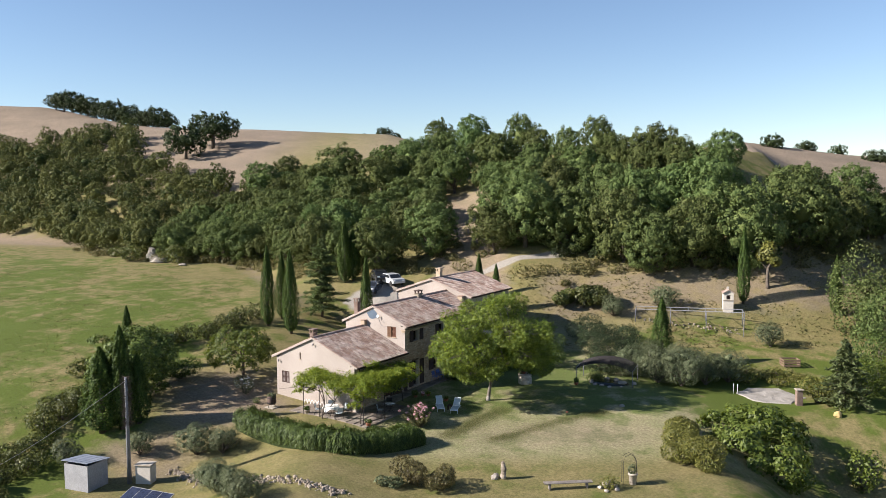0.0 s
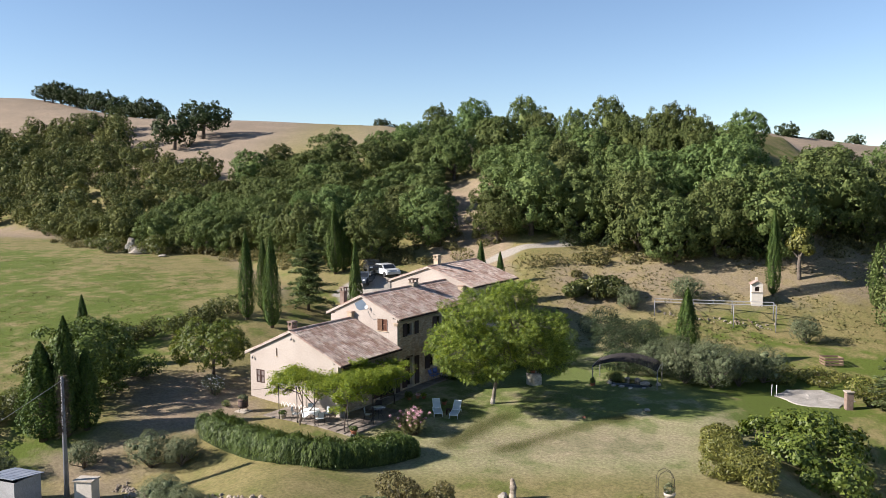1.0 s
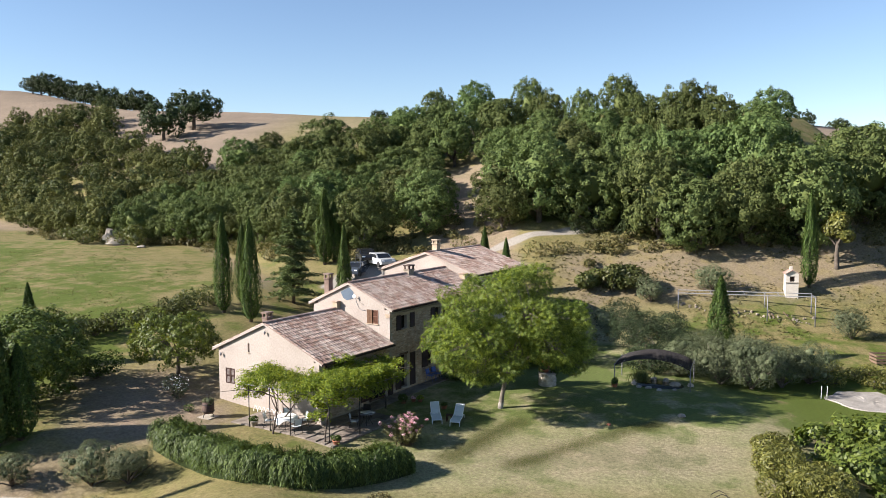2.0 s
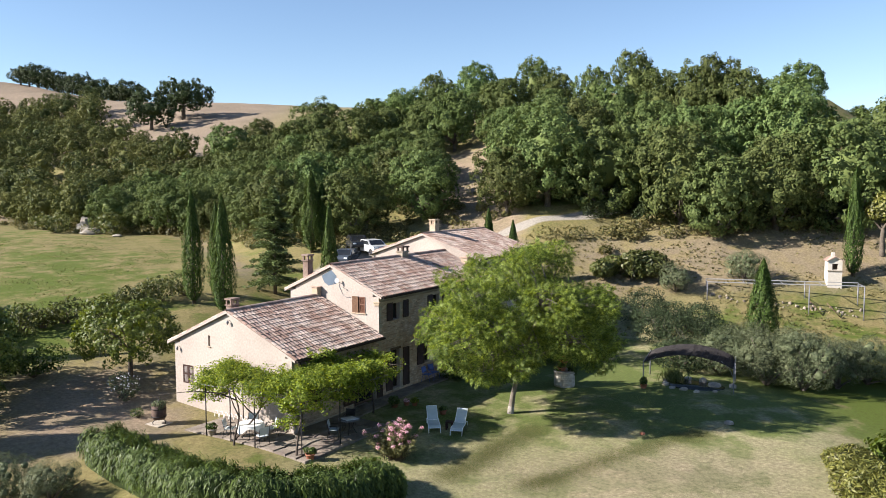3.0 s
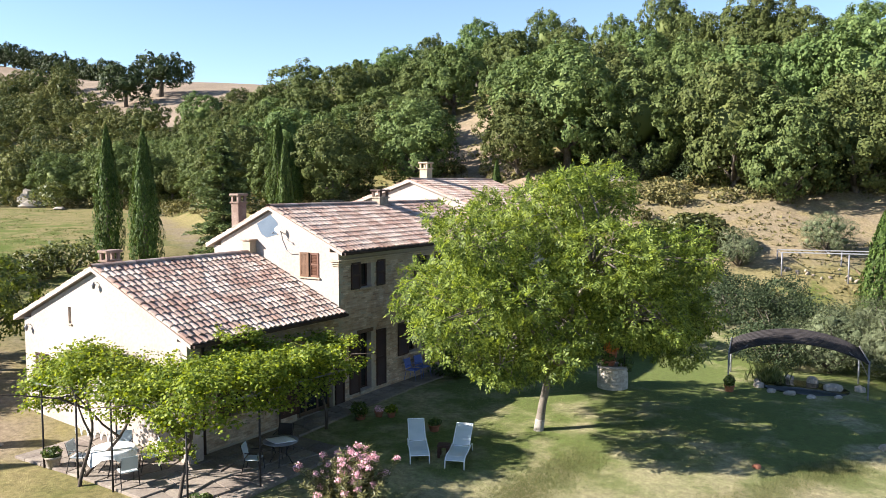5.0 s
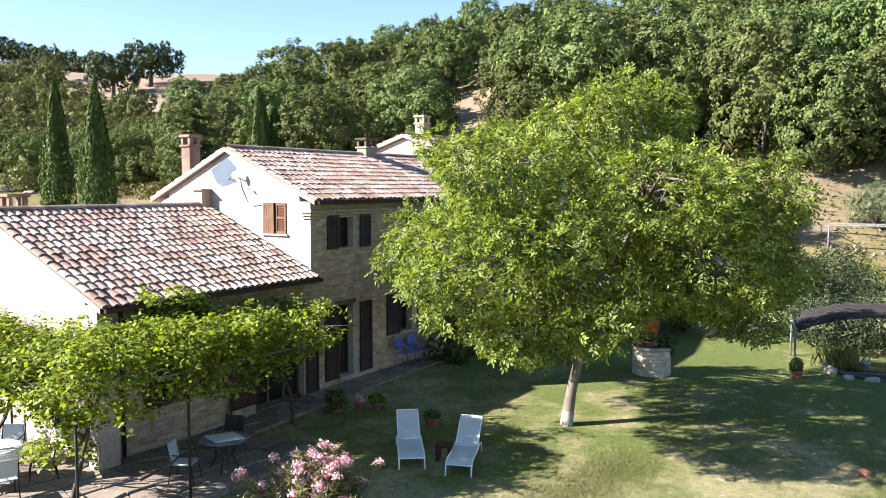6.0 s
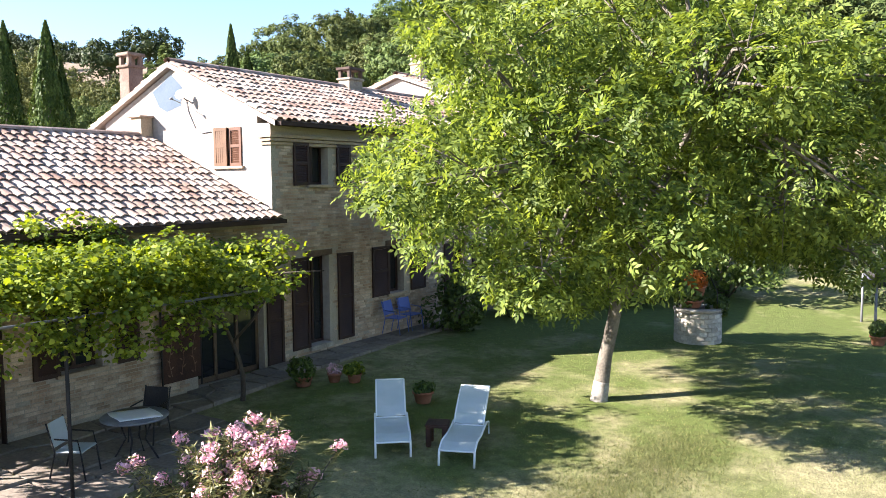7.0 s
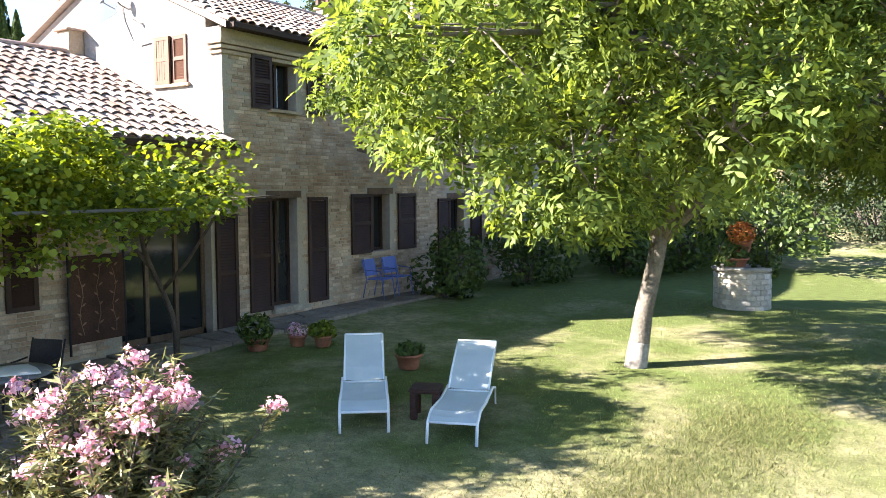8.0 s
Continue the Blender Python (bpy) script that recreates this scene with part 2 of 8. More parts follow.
M["palepipe"] = mat("pale_galvanised_steel", (0.23, 0.23, 0.23), (0.29, 0.29, 0.29), 0.4, 3, 20, 0.1, 0.05, 40, spec=0.5)
M["limewall"] = mat("white_limewashed_wall", (0.492, 0.451, 0.394), (0.541, 0.500, 0.443), 0.9, 2, 15, 0.1, 0.3, 30)
M["crate"] = mat("crate_wood", (0.12, 0.08, 0.055), (0.17, 0.115, 0.08), 0.8, 3, 30, 0.2, 0.2, 50)
M["straw"] = mat("straw", (0.369, 0.271, 0.107), (0.426, 0.328, 0.148), 0.95, 5, 40, 0.25, 0.6, 50)
M["greywood"] = mat("silvered_plank", (0.164, 0.139, 0.123), (0.230, 0.205, 0.180), 0.85, 3, 40, 0.2, 0.3, 60)
M["shedwall"] = mat("grey_shed_panel", (0.246, 0.246, 0.254), (0.303, 0.303, 0.312), 0.8, 1.5, 12, 0.12, 0.15, 30)
M["slate"] = mat("slate_sheet_roof", (0.180, 0.205, 0.254), (0.230, 0.254, 0.303), 0.55, 1.5, 15, 0.15, 0.15, 30)
M["solar"] = mat("solar_cell_glass", (0.02, 0.025, 0.045), (0.03, 0.035, 0.06), 0.12, 2, 8, 0.1, 0.0, 30, spec=0.6)
M["carblue"] = mat("blue_grey_car_paint", (0.049, 0.061, 0.082), (0.057, 0.070, 0.090), 0.22, 1, 5, 0.03, 0.0, 30, spec=0.6)
M["carwhite"] = mat("white_car_paint", (0.40, 0.41, 0.42), (0.44, 0.45, 0.46), 0.25, 1, 5, 0.03, 0.0, 30, spec=0.5)
M["carblack"] = mat("dark_car_paint", (0.02, 0.022, 0.026), (0.026, 0.028, 0.032), 0.2, 1, 5, 0.03, 0.0, 30, spec=0.6)
M["rubber"] = mat("tyre_rubber", (0.02, 0.02, 0.02), (0.028, 0.028, 0.028), 0.85, 5, 30, 0.1, 0.0, 30)
M["chalk"] = mat("chalky_rock", (0.246, 0.217, 0.180), (0.312, 0.283, 0.242), 0.95, 0.8, 6, 0.18, 0.5, 8)
M["pondwater"] = mat("dark_pond_water", (0.012, 0.016, 0.010), (0.02, 0.024, 0.014), 0.08, 1, 5, 0.1, 0.05, 6, spec=0.6)

# ---- building helpers ----
def part(name, mesh, material=None, parent=None, label="", m=None, kind=""):
    """One mesh object under a thing or a part."""
    if isinstance(mesh, bmesh.types.BMesh):
        me = bpy.data.meshes.new(name)
        mesh.to_mesh(me)
        mesh.free()
        mesh = me
    if material and not mesh.materials:
        mesh.materials.append(material)
    ob = new(name, mesh)
    if parent:
        ob.parent = parent
    if m is not None:
        ob.matrix_basis = m
    if label:
        ob["label"] = label
    if kind:
        ob["kind"] = kind
    return ob


def thing(name, label, category, group="", kind="", at=None):
    e = new(name)
    if at is not None:
        e.matrix_basis = at
    return tagged(e, label, category, group, kind)


def soup(name, faces, material, core=None):
    """A mesh of loose faces, from an array (faces, corners, 3), with an optional triangle body (vertices, faces)."""
    f = np.asarray(faces, np.float32)
    n, k = f.shape[:2]
    co, idx = f.reshape(-1, 3), np.arange(n * k, dtype=np.int32)
    start, total = np.arange(0, n * k, k, dtype=np.int32), np.full(n, k, np.int32)
    if core is not None:
        cv, cf = core
        idx = np.concatenate([idx, cf.reshape(-1).astype(np.int32) + len(co)])
        start = np.concatenate([start, n * k + np.arange(0, len(cf) * 3, 3, dtype=np.int32)])
        total = np.concatenate([total, np.full(len(cf), 3, np.int32)])
        co = np.concatenate([co, cv.astype(np.float32)])
    me = bpy.data.meshes.new(name)
    me.vertices.add(len(co))
    me.vertices.foreach_set("co", co.reshape(-1))
    me.loops.add(len(idx))
    me.loops.foreach_set("vertex_index", idx)
    me.polygons.add(len(total))
    me.polygons.foreach_set("loop_start", start)
    me.polygons.foreach_set("loop_total", total)
    me.update()
    me.validate()
    me.materials.append(material)
    return me


def ico_ball():
    bm = bmesh.new()
    bmesh.ops.create_icosphere(bm, subdivisions=1, radius=1.0)
    v = np.array([tuple(q.co) for q in bm.verts])
    f = np.array([[q.index for q in p.verts] for p in bm.faces])
    bm.free()
    return v, f


BALL_V, BALL_F = ico_ball()


def lobe_bodies(rng, lobes, shrink=0.84):
    """Uneven leafy masses inside the lobes of a crown."""
    vs, fs = [], []
    for i, (c, r) in enumerate(lobes):
        vs.append(np.array(c) + BALL_V * np.array(r) * shrink * rng.uniform(0.82, 1.14, (len(BALL_V), 1)))
        fs.append(BALL_F + i * len(BALL_V))
    return np.concatenate(vs), np.concatenate(fs)


def plain(name, verts, faces, material=None, smooth=False):
    me = bpy.data.meshes.new(name)
    me.from_pydata([tuple(v) for v in verts], [], faces)
    if material:
        me.materials.append(material)
    if smooth:
        me.polygons.foreach_set("use_smooth", [True] * len(me.polygons))
    me.update()
    return me


def box(bm, x0, x1, y0, y1, z0, z1, bevel=0.0):
    r = bmesh.ops.create_cube(bm, size=1.0, matrix=Matrix.LocRotScale(((x0 + x1) / 2, (y0 + y1) / 2, (z0 + z1) / 2), None, (x1 - x0, y1 - y0, z1 - z0)))
    if bevel:
        es = list({e for v in r["verts"] for e in v.link_edges})
        bmesh.ops.bevel(bm, geom=es, offset=bevel, segments=2, affect="EDGES")
    return r


def boxes(*specs, bevel=0.0):
    bm = bmesh.new()
    for s in specs:
        box(bm, *s, bevel=bevel)
    return bm


def tube_data(paths, sides=7):
    """Vertices and faces of tapered tubes along lists of (point, radius)."""
    verts, faces = [], []
    for path in paths:
        base = len(verts)
        pts = [Vector(p) for p, r in path]
        for i, (p, r) in enumerate(path):
            d = (pts[min(i + 1, len(pts) - 1)] - pts[max(i - 1, 0)]).normalized()
            a = d.orthogonal().normalized() if abs(d.z) > 0.9 else d.cross(Vector((0, 0, 1))).normalized()
            b = d.cross(a)
            for k in range(sides):
                t = 2 * math.pi * k / sides
                verts.append(Vector(p) + (a * math.cos(t) + b * math.sin(t)) * r)
        for i in range(len(path) - 1):
            for k in range(sides):
                q = base + i * sides
                faces.append((q + k, q + (k + 1) % sides, q + sides + (k + 1) % sides, q + sides + k))
        faces.append(tuple(base + (len(path) - 1) * sides + k for k in range(sides)))
        faces.append(tuple(base + sides - 1 - k for k in range(sides)))
    return verts, faces


def tubes(name, paths, material, sides=7):
    v, f = tube_data(paths, sides)
    return plain(name, v, f, material, smooth=True)


def lathe(name, profile, material, sides=20, smooth=True):
    """A turned body from (radius, height) pairs."""
    verts, faces = [], []
    for r, z in profile:
        for k in range(sides):
            t = 2 * math.pi * k / sides
            verts.append((r * math.cos(t), r * math.sin(t), z))
    for i in range(len(profile) - 1):
        for k in range(sides):
            q = i * sides
            faces.append((q + k, q + (k + 1) % sides, q + sides + (k + 1) % sides, q + sides + k))
    faces.append(tuple(range(sides - 1, -1, -1)))
    faces.append(tuple((len(profile) - 1) * sides + k for k in range(sides)))
    return plain(name, verts, faces, material, smooth)


def unit(v):
    return v / np.maximum(np.linalg.norm(v, axis=-1, keepdims=True), 1e-9)


def leaves(rng, c, n, length, width, along=None, fold=0.25):
    """Folded leaf quads at centres c, facing n."""
    k = len(c)
    if along is None:
        along = rng.normal(size=(k, 3))
    a = unit(along - n * (along * n).sum(1, keepdims=True))
    b = np.cross(n, a)
    ln = length * rng.uniform(0.7, 1.3, (k, 1)); wd = width * rng.uniform(0.7, 1.3, (k, 1))
    lift = n * wd * fold
    return np.stack([c - a * ln / 2, c + b * wd / 2 + lift - a * ln * 0.05, c + a * ln / 2, c - b * wd / 2 + lift - a * ln * 0.05], 1)


def crown_points(rng, lobes, count, inner=0.72):
    """Points with outward directions on a set of ellipsoid lobes (centre, radii); those deep inside a neighbour are dropped."""
    cs = np.array([l[0] for l in lobes], float); rs = np.array([l[1] for l in lobes], float)
    area = (rs[:, 0] * rs[:, 2]); p = area / area.sum()
    idx = rng.choice(len(lobes), size=int(count * 1.6), p=p)
    d = unit(rng.normal(size=(len(idx), 3)))
    pts = cs[idx] + d * rs[idx] * (1 - np.abs(rng.normal(0, 0.16, (len(idx), 1)))) * rng.uniform(0.93, 1.12, (len(idx), 1))
    keep = np.ones(len(idx), bool)
    for c, r in zip(cs, rs):
        keep &= (((pts - c) / r) ** 2).sum(1) > inner ** 2
    pts, d = pts[keep][:count], d[keep][:count]
    return pts, d


UX, UY = Vector((0.8415, 0.5402)), Vector((-0.5402, 0.8415))     # across and along the flight


def xy(u, v):
    """Plan position from metres across and metres along the flight line."""
    return 40.33 + u * UX.x + v * UY.x, -56.37 + u * UX.y + v * UY.y


def sstep(a, b, x):
    t = np.clip((np.asarray(x, float) - a) / (b - a), 0, 1)
    return t * t * (3 - 2 * t)


FOOT_U = [-320, -140, -100, -58, -42, -32, -20, -8, 10, 32, 60, 140]
FOOT_V = [270, 215, 190, 160, 146, 131, 106, 86, 84, 84.8, 85, 80]


CREST_U = [-320, -182, -159, -111, -69, -36, -18, 0, 8, 16, 25, 33, 42, 54, 74, 102, 160]
CREST_V = [330, 330, 330, 295, 278, 278, 278, 200, 182, 162, 138, 130, 126, 136, 200, 200, 200]
CREST_Z = [53, 52, 50.8, 40.5, 37.8, 36.4, 35.5, 26.5, 25, 24, 24, 23, 22.5, 22, 27.5, 24, 21]


def ground(x, y):
    """Height of the ground in metres."""
    x, y = np.asarray(x, float), np.asarray(y, float)
    dx, dy = x - 40.33, y + 56.37
    u = UX.x * dx + UX.y * dy
    v = UY.x * dx + UY.y * dy
    foot = np.interp(u, FOOT_U, FOOT_V)
    crest_v, crest_z = np.interp(u, CREST_U, CREST_V), np.interp(u, CREST_U, CREST_Z)
    high = crest_z - 6 * sstep(-4, -20, u)
    t = np.clip((v - foot) / (crest_v - foot), 0, 1)
    t = t * t / (t + 0.04) * 1.04
    hill = high * (1 - (1 - t) ** np.interp(u, (-60, 0, 10, 26), (1.35, 1.6, 1.55, 1.0))) - 0.05 * np.clip(v - crest_v, 0, 400)
    field = 6 * (1 - np.exp(-np.maximum(v - 66, 0) / 35)) * sstep(-4, -20, u)
    lawn = -0.055 * np.clip(68 - v, 0, 45) * sstep(-12, 0, u) + 0.11 * np.clip(v - 75, 0, 11) * sstep(2, 10, u)
    dip = -2.2 * sstep(-8, -19, u) * sstep(63, 55, v) * sstep(5, 35, v)
    drop = -5.5 * sstep(17.5, 32, u) * sstep(66, 52, v) * sstep(10, 42, v) * sstep(80, 45, u) - 0.9 * sstep(16, 28, u) * sstep(82, 70, v)
    far = -0.02 * np.maximum(30 - v, 0)
    wob = 0.05 * np.sin(x * 0.55 + 1.3) * np.sin(y * 0.47) + 0.25 * np.sin(x * 0.11) * np.cos(y * 0.09) * sstep(75, 110, v)
    return hill + field + lawn + dip + drop + far + wob


def gz(x, y):
    return float(ground(x, y))

# ---- ground ----
def ground_zones(x, y):
    """How lush, dry, bare or stony the ground is, 0 to 1."""
    dx, dy = x - 40.33, y + 56.37
    u = UX.x * dx + UX.y * dy
    v = UY.x * dx + UY.y * dy
    foot = np.interp(u, FOOT_U, FOOT_V)
    w = v - foot
    lush = 0.68 * sstep(-16, -30, u) * sstep(-12, -34, w) + 0.85 * sstep(-6, 2, u) * sstep(60, 66, v) * sstep(84, 74, v)
    lush += 0.2 * sstep(14, 20, u) * sstep(70, 60, v) + 0.3 * sstep(0, 6, u) * sstep(72, 78, v) * sstep(90, 84, v)
    near = np.exp(-(((u - 4) / 7) ** 2 + ((v - 62) / 5) ** 2))
    lush = np.clip(lush - 0.2 * near, 0, 1)
    stubble = sstep(-30, -55, u) * sstep(25, 45, w) + sstep(40, 55, u) * sstep(55, 65, w) + sstep(-60, 20, u) * sstep(70, 85, w)
    stubble += 0.55 * np.exp(-(((u - 9) / 8) ** 2 + ((v - 58.5) / 3.2) ** 2))
    stubble = np.clip(stubble, 0, 1)
    soil = 0.62 * sstep(8, 14, u) * sstep(2, 8, w) * sstep(26, 12, w)
    soil += np.exp(-(((u + 20) / 7) ** 2 + ((v - 70) / 5) ** 2)) * 0.75
    soil += np.exp(-(((u + 22) / 5) ** 2 + ((v - 57) / 4) ** 2)) * 0.7
    soil += np.exp(-(((u + 17) / 5) ** 2 + ((v - 64) / 3.5) ** 2)) * 0.9
    soil += 0.8 * sstep(-70, -95, u) * np.exp(-((w + 6) / 9) ** 2)
    soil += 0.6 * sstep(-12, -20, u) * np.exp(-((w + 2) / 5) ** 2)
    soil += 0.95 * np.exp(-((w - 34) / 22) ** 4) * sstep(-3, 0, u) * sstep(10, 7, u)
    soil += 0.2 * sstep(3, 6, u) * sstep(13, 10, u) * np.exp(-((v - 58.3 - 0.71 * (u - 4.9)) / 0.8) ** 2)
    soil += 0.12 * sstep(-1, 1, u) * sstep(6, 4, u) * np.exp(-((v - 58.8 - 1.5 * (u - 0.9)) / 1.0) ** 2)
    soil = np.clip(soil, 0, 1)
    road = np.exp(-((v - (104.2 + 0.15 * (u - 6))) / 0.8) ** 4) * sstep(-14, -11, u) * sstep(21, 17, u)
    park = np.exp(-(((u + 8.5) / 3.8) ** 4 + ((v - 101.5) / 3.5) ** 4))
    stony = np.clip(road + park, 0, 1)
    mown = sstep(-9, -3, u) * sstep(24, 18, u) * sstep(52, 56, v) * sstep(92, 84, v)
    return lush, stubble, soil, stony, mown


def ground_material():
    m = bpy.data.materials.new("meadow_ground")
    m.use_nodes = True
    nt = m.node_tree
    n = nt.nodes
    b = n["Principled BSDF"]
    geo = n.new("ShaderNodeNewGeometry")

    def noise_node(scale, detail=6, rough=0.6):
        t = n.new("ShaderNodeTexNoise")
        t.inputs["Scale"].default_value, t.inputs["Detail"].default_value, t.inputs["Roughness"].default_value = scale, detail, rough
        link(nt, geo.outputs["Position"], t.inputs["Vector"])
        return t.outputs["Fac"]

    def ramp(src, lo, hi, a=0.0, c=1.0):
        r = n.new("ShaderNodeMapRange")
        r.inputs[1].default_value, r.inputs[2].default_value, r.inputs[3].default_value, r.inputs[4].default_value = lo, hi, a, c
        link(nt, src, r.inputs[0])
        return r.outputs[0]

    def math_node(op, p, q):
        k = n.new("ShaderNodeMath")
        k.operation = op
        for i, s in enumerate((p, q)):
            if isinstance(s, float):
                k.inputs[i].default_value = s
            else:
                link(nt, s, k.inputs[i])
        return k.outputs[0]

    def mixc(f, p, q):
        k = n.new("ShaderNodeMix")
        k.data_type = "RGBA"
        link(nt, f, k.inputs[0])
        for i, s in ((6, p), (7, q)):
            if isinstance(s, tuple):
                k.inputs[i].default_value = (*s, 1)
            else:
                link(nt, s, k.inputs[i])
        return k.outputs[2]

    def zone(name):
        t = n.new("ShaderNodeAttribute")
        t.attribute_name = name
        return t.outputs["Fac"]

    big, mid, fine, tiny = noise_node(0.09), noise_node(0.55), noise_node(5.0, 5, 0.7), noise_node(38.0, 4, 0.7)
    dry = mixc(ramp(mid, 0.35, 0.65), (0.193, 0.160, 0.074), (0.135, 0.127, 0.048))
    green = mixc(ramp(fine, 0.35, 0.65), (0.098, 0.123, 0.025), (0.066, 0.092, 0.018))
    f = math_node("ADD", zone("lush"), ramp(math_node("ADD", big, math_node("MULTIPLY", mid, 0.8)), 0.72, 1.08, -0.6, 0.6))
    col = mixc(ramp(f, 0.2, 0.75), dry, green)
    mown = mixc(ramp(f, 0.2, 0.75), mixc(ramp(mid, 0.35, 0.65), (0.262, 0.236, 0.136), (0.205, 0.206, 0.098)), mixc(ramp(fine, 0.35, 0.65), (0.124, 0.148, 0.048), (0.090, 0.118, 0.034)))
    col = mixc(zone("mown"), col, mown)
    st = mixc(ramp(mid, 0.3, 0.7), (0.275, 0.213, 0.156), (0.217, 0.172, 0.127))
    st = mixc(ramp(math_node("ADD", big, math_node("MULTIPLY", fine, 0.5)), 0.6, 0.95), (0.184, 0.148, 0.111), st)
    col = mixc(zone("stubble"), col, st)
    so = mixc(ramp(mid, 0.35, 0.65), (0.242, 0.184, 0.131), (0.184, 0.152, 0.097))
    col = mixc(ramp(math_node("ADD", zone("soil"), ramp(mid, 0.3, 0.7, -0.3, 0.3)), 0.3, 0.7), col, so)
    gr = mixc(ramp(fine, 0.35, 0.65), (0.300, 0.275, 0.240), (0.245, 0.225, 0.198))
    col = mixc(ramp(zone("stony"), 0.35, 0.6), col, gr)
    hsv = n.new("ShaderNodeHueSaturation")
    link(nt, col, hsv.inputs["Color"])
    link(nt, math_node("MULTIPLY", ramp(fine, 0.3, 0.7, 0.62, 1.35), ramp(tiny, 0.3, 0.7, 0.7, 1.3)), hsv.inputs["Value"])
    link(nt, hsv.outputs[0], b.inputs["Base Color"])
    b.inputs["Roughness"].default_value = 0.95
    b.inputs["Specular IOR Level"].default_value = 0.1
    bp = n.new("ShaderNodeBump")
    bp.inputs["Strength"].default_value, bp.inputs["Distance"].default_value = 0.7, 0.06
    link(nt, math_node("ADD", fine, math_node("MULTIPLY", tiny, 0.6)), bp.inputs["Height"])
    link(nt, bp.outputs[0], b.inputs["Normal"])
    return m


def spaced(lo, mid0, mid1, hi, step, growth):
    """Coordinates close together between mid0 and mid1 and wider apart outside."""
    out = list(np.arange(mid0, mid1, step))
    s, p = step, mid0
    while p > lo:
        s *= growth
        p -= s
        out.insert(0, p)
    s, p = step, mid1
    while p < hi:
        out.append(p)
        s *= growth
        p += s
    return np.array(out)


def build_ground():
    us, vs = spaced(-1600, -36, 40, 1600, 0.6, 1.07), spaced(-500, 44, 96, 1900, 0.6, 1.05)
    u, v = np.meshgrid(us, vs)
    x, y = 40.33 + u * UX.x + v * UY.x, -56.37 + u * UX.y + v * UY.y
    z = ground(x, y)
    nu, nv = len(us), len(vs)
    i = np.arange(nu * nv).reshape(nv, nu)
    quads = np.stack([i[:-1, :-1], i[:-1, 1:], i[1:, 1:], i[1:, :-1]], -1).reshape(-1, 4)
    me = bpy.data.meshes.new("ground")
    me.from_pydata(np.stack([x, y, z], -1).reshape(-1, 3).tolist(), [], quads.tolist())
    me.polygons.foreach_set("use_smooth", [True] * len(me.polygons))
    for name, values in zip(("lush", "stubble", "soil", "stony", "mown"), ground_zones(x, y)):
        me.attributes.new(name, "FLOAT", "POINT").data.foreach_set("value", values.reshape(-1).astype(np.float32))
    me.materials.append(ground_material())
    tagged(new("ground", me), "sloping grass and dry meadow ground rising to a hill", "ground", kind="structure")


build_ground()

# ---- farmhouse ----
house = thing("farmhouse", "pale stone Italian farmhouse in three stepped wings with clay tile roofs", "house")

# wing: wall limits, ridge line and roof edges
LOW = dict(x0=-8.55, x1=0.0, y0=-7.0, y1=0.0, xr=-4.35, zr=5.62, xe0=-8.98, xe1=0.36, ze=3.60)
TALL = dict(x0=-6.62, x1=0.0, y0=0.0, y1=12.1, xr=-3.39, zr=7.44, xe0=-6.98, xe1=0.28, ze=5.83)
BACK = dict(x0=-9.6, x1=-0.7, y0=12.1, y1=20.5, xr=-5.13, zr=8.56, xe0=-9.98, xe1=-0.35, ze=6.95)
HOLES_LOW = [(-5.38, -4.52, 0.92, 2.15), (-2.30, -0.36, -0.02, 2.32)]
HOLES_TALL = [(1.18, 1.95, 0.28, 2.50), (4.45, 5.2, 1.2, 2.55), (1.25, 1.98, 4.28, 5.28), (5.4, 6.2, 4.28, 5.28), (8.8, 9.6, 4.28, 5.28), (7.9, 8.7, 0.3, 2.4)]


def prism(bm, quad, lo, hi, axis):
    """A wall piece: a plan-wise quad (a, z) pushed from lo to hi along the other axis."""
    def v(a, z, d):
        return bm.verts.new((d, a, z) if axis == "x" else (a, d, z))
    f, k = [v(a, z, lo) for a, z in quad], [v(a, z, hi) for a, z in quad]
    n = len(quad)
    bm.faces.new(f)
    bm.faces.new(list(reversed(k)))
    for i in range(n):
        bm.faces.new((f[(i + 1) % n], f[i], k[i], k[(i + 1) % n]))


def wall_run(bm, axis, lo, hi, a0, a1, base, top, holes, breaks=()):
    """A wall between two depths, with holes; top(a) gives its height."""
    cuts = sorted({a0, a1, *breaks, *[h[0] for h in holes], *[h[1] for h in holes]})
    cuts = [c for c in cuts if a0 <= c <= a1]
    for p, q in zip(cuts, cuts[1:]):
        inside = sorted((h[2], h[3]) for h in holes if h[0] <= (p + q) / 2 <= h[1])
        z = base
        for h0, h1 in inside:
            if h0 > z:
                prism(bm, [(p, z), (q, z), (q, h0), (p, h0)], lo, hi, axis)
            z = h1
        prism(bm, [(p, z), (q, z), (q, top(q)), (p, top(p))], lo, hi, axis)


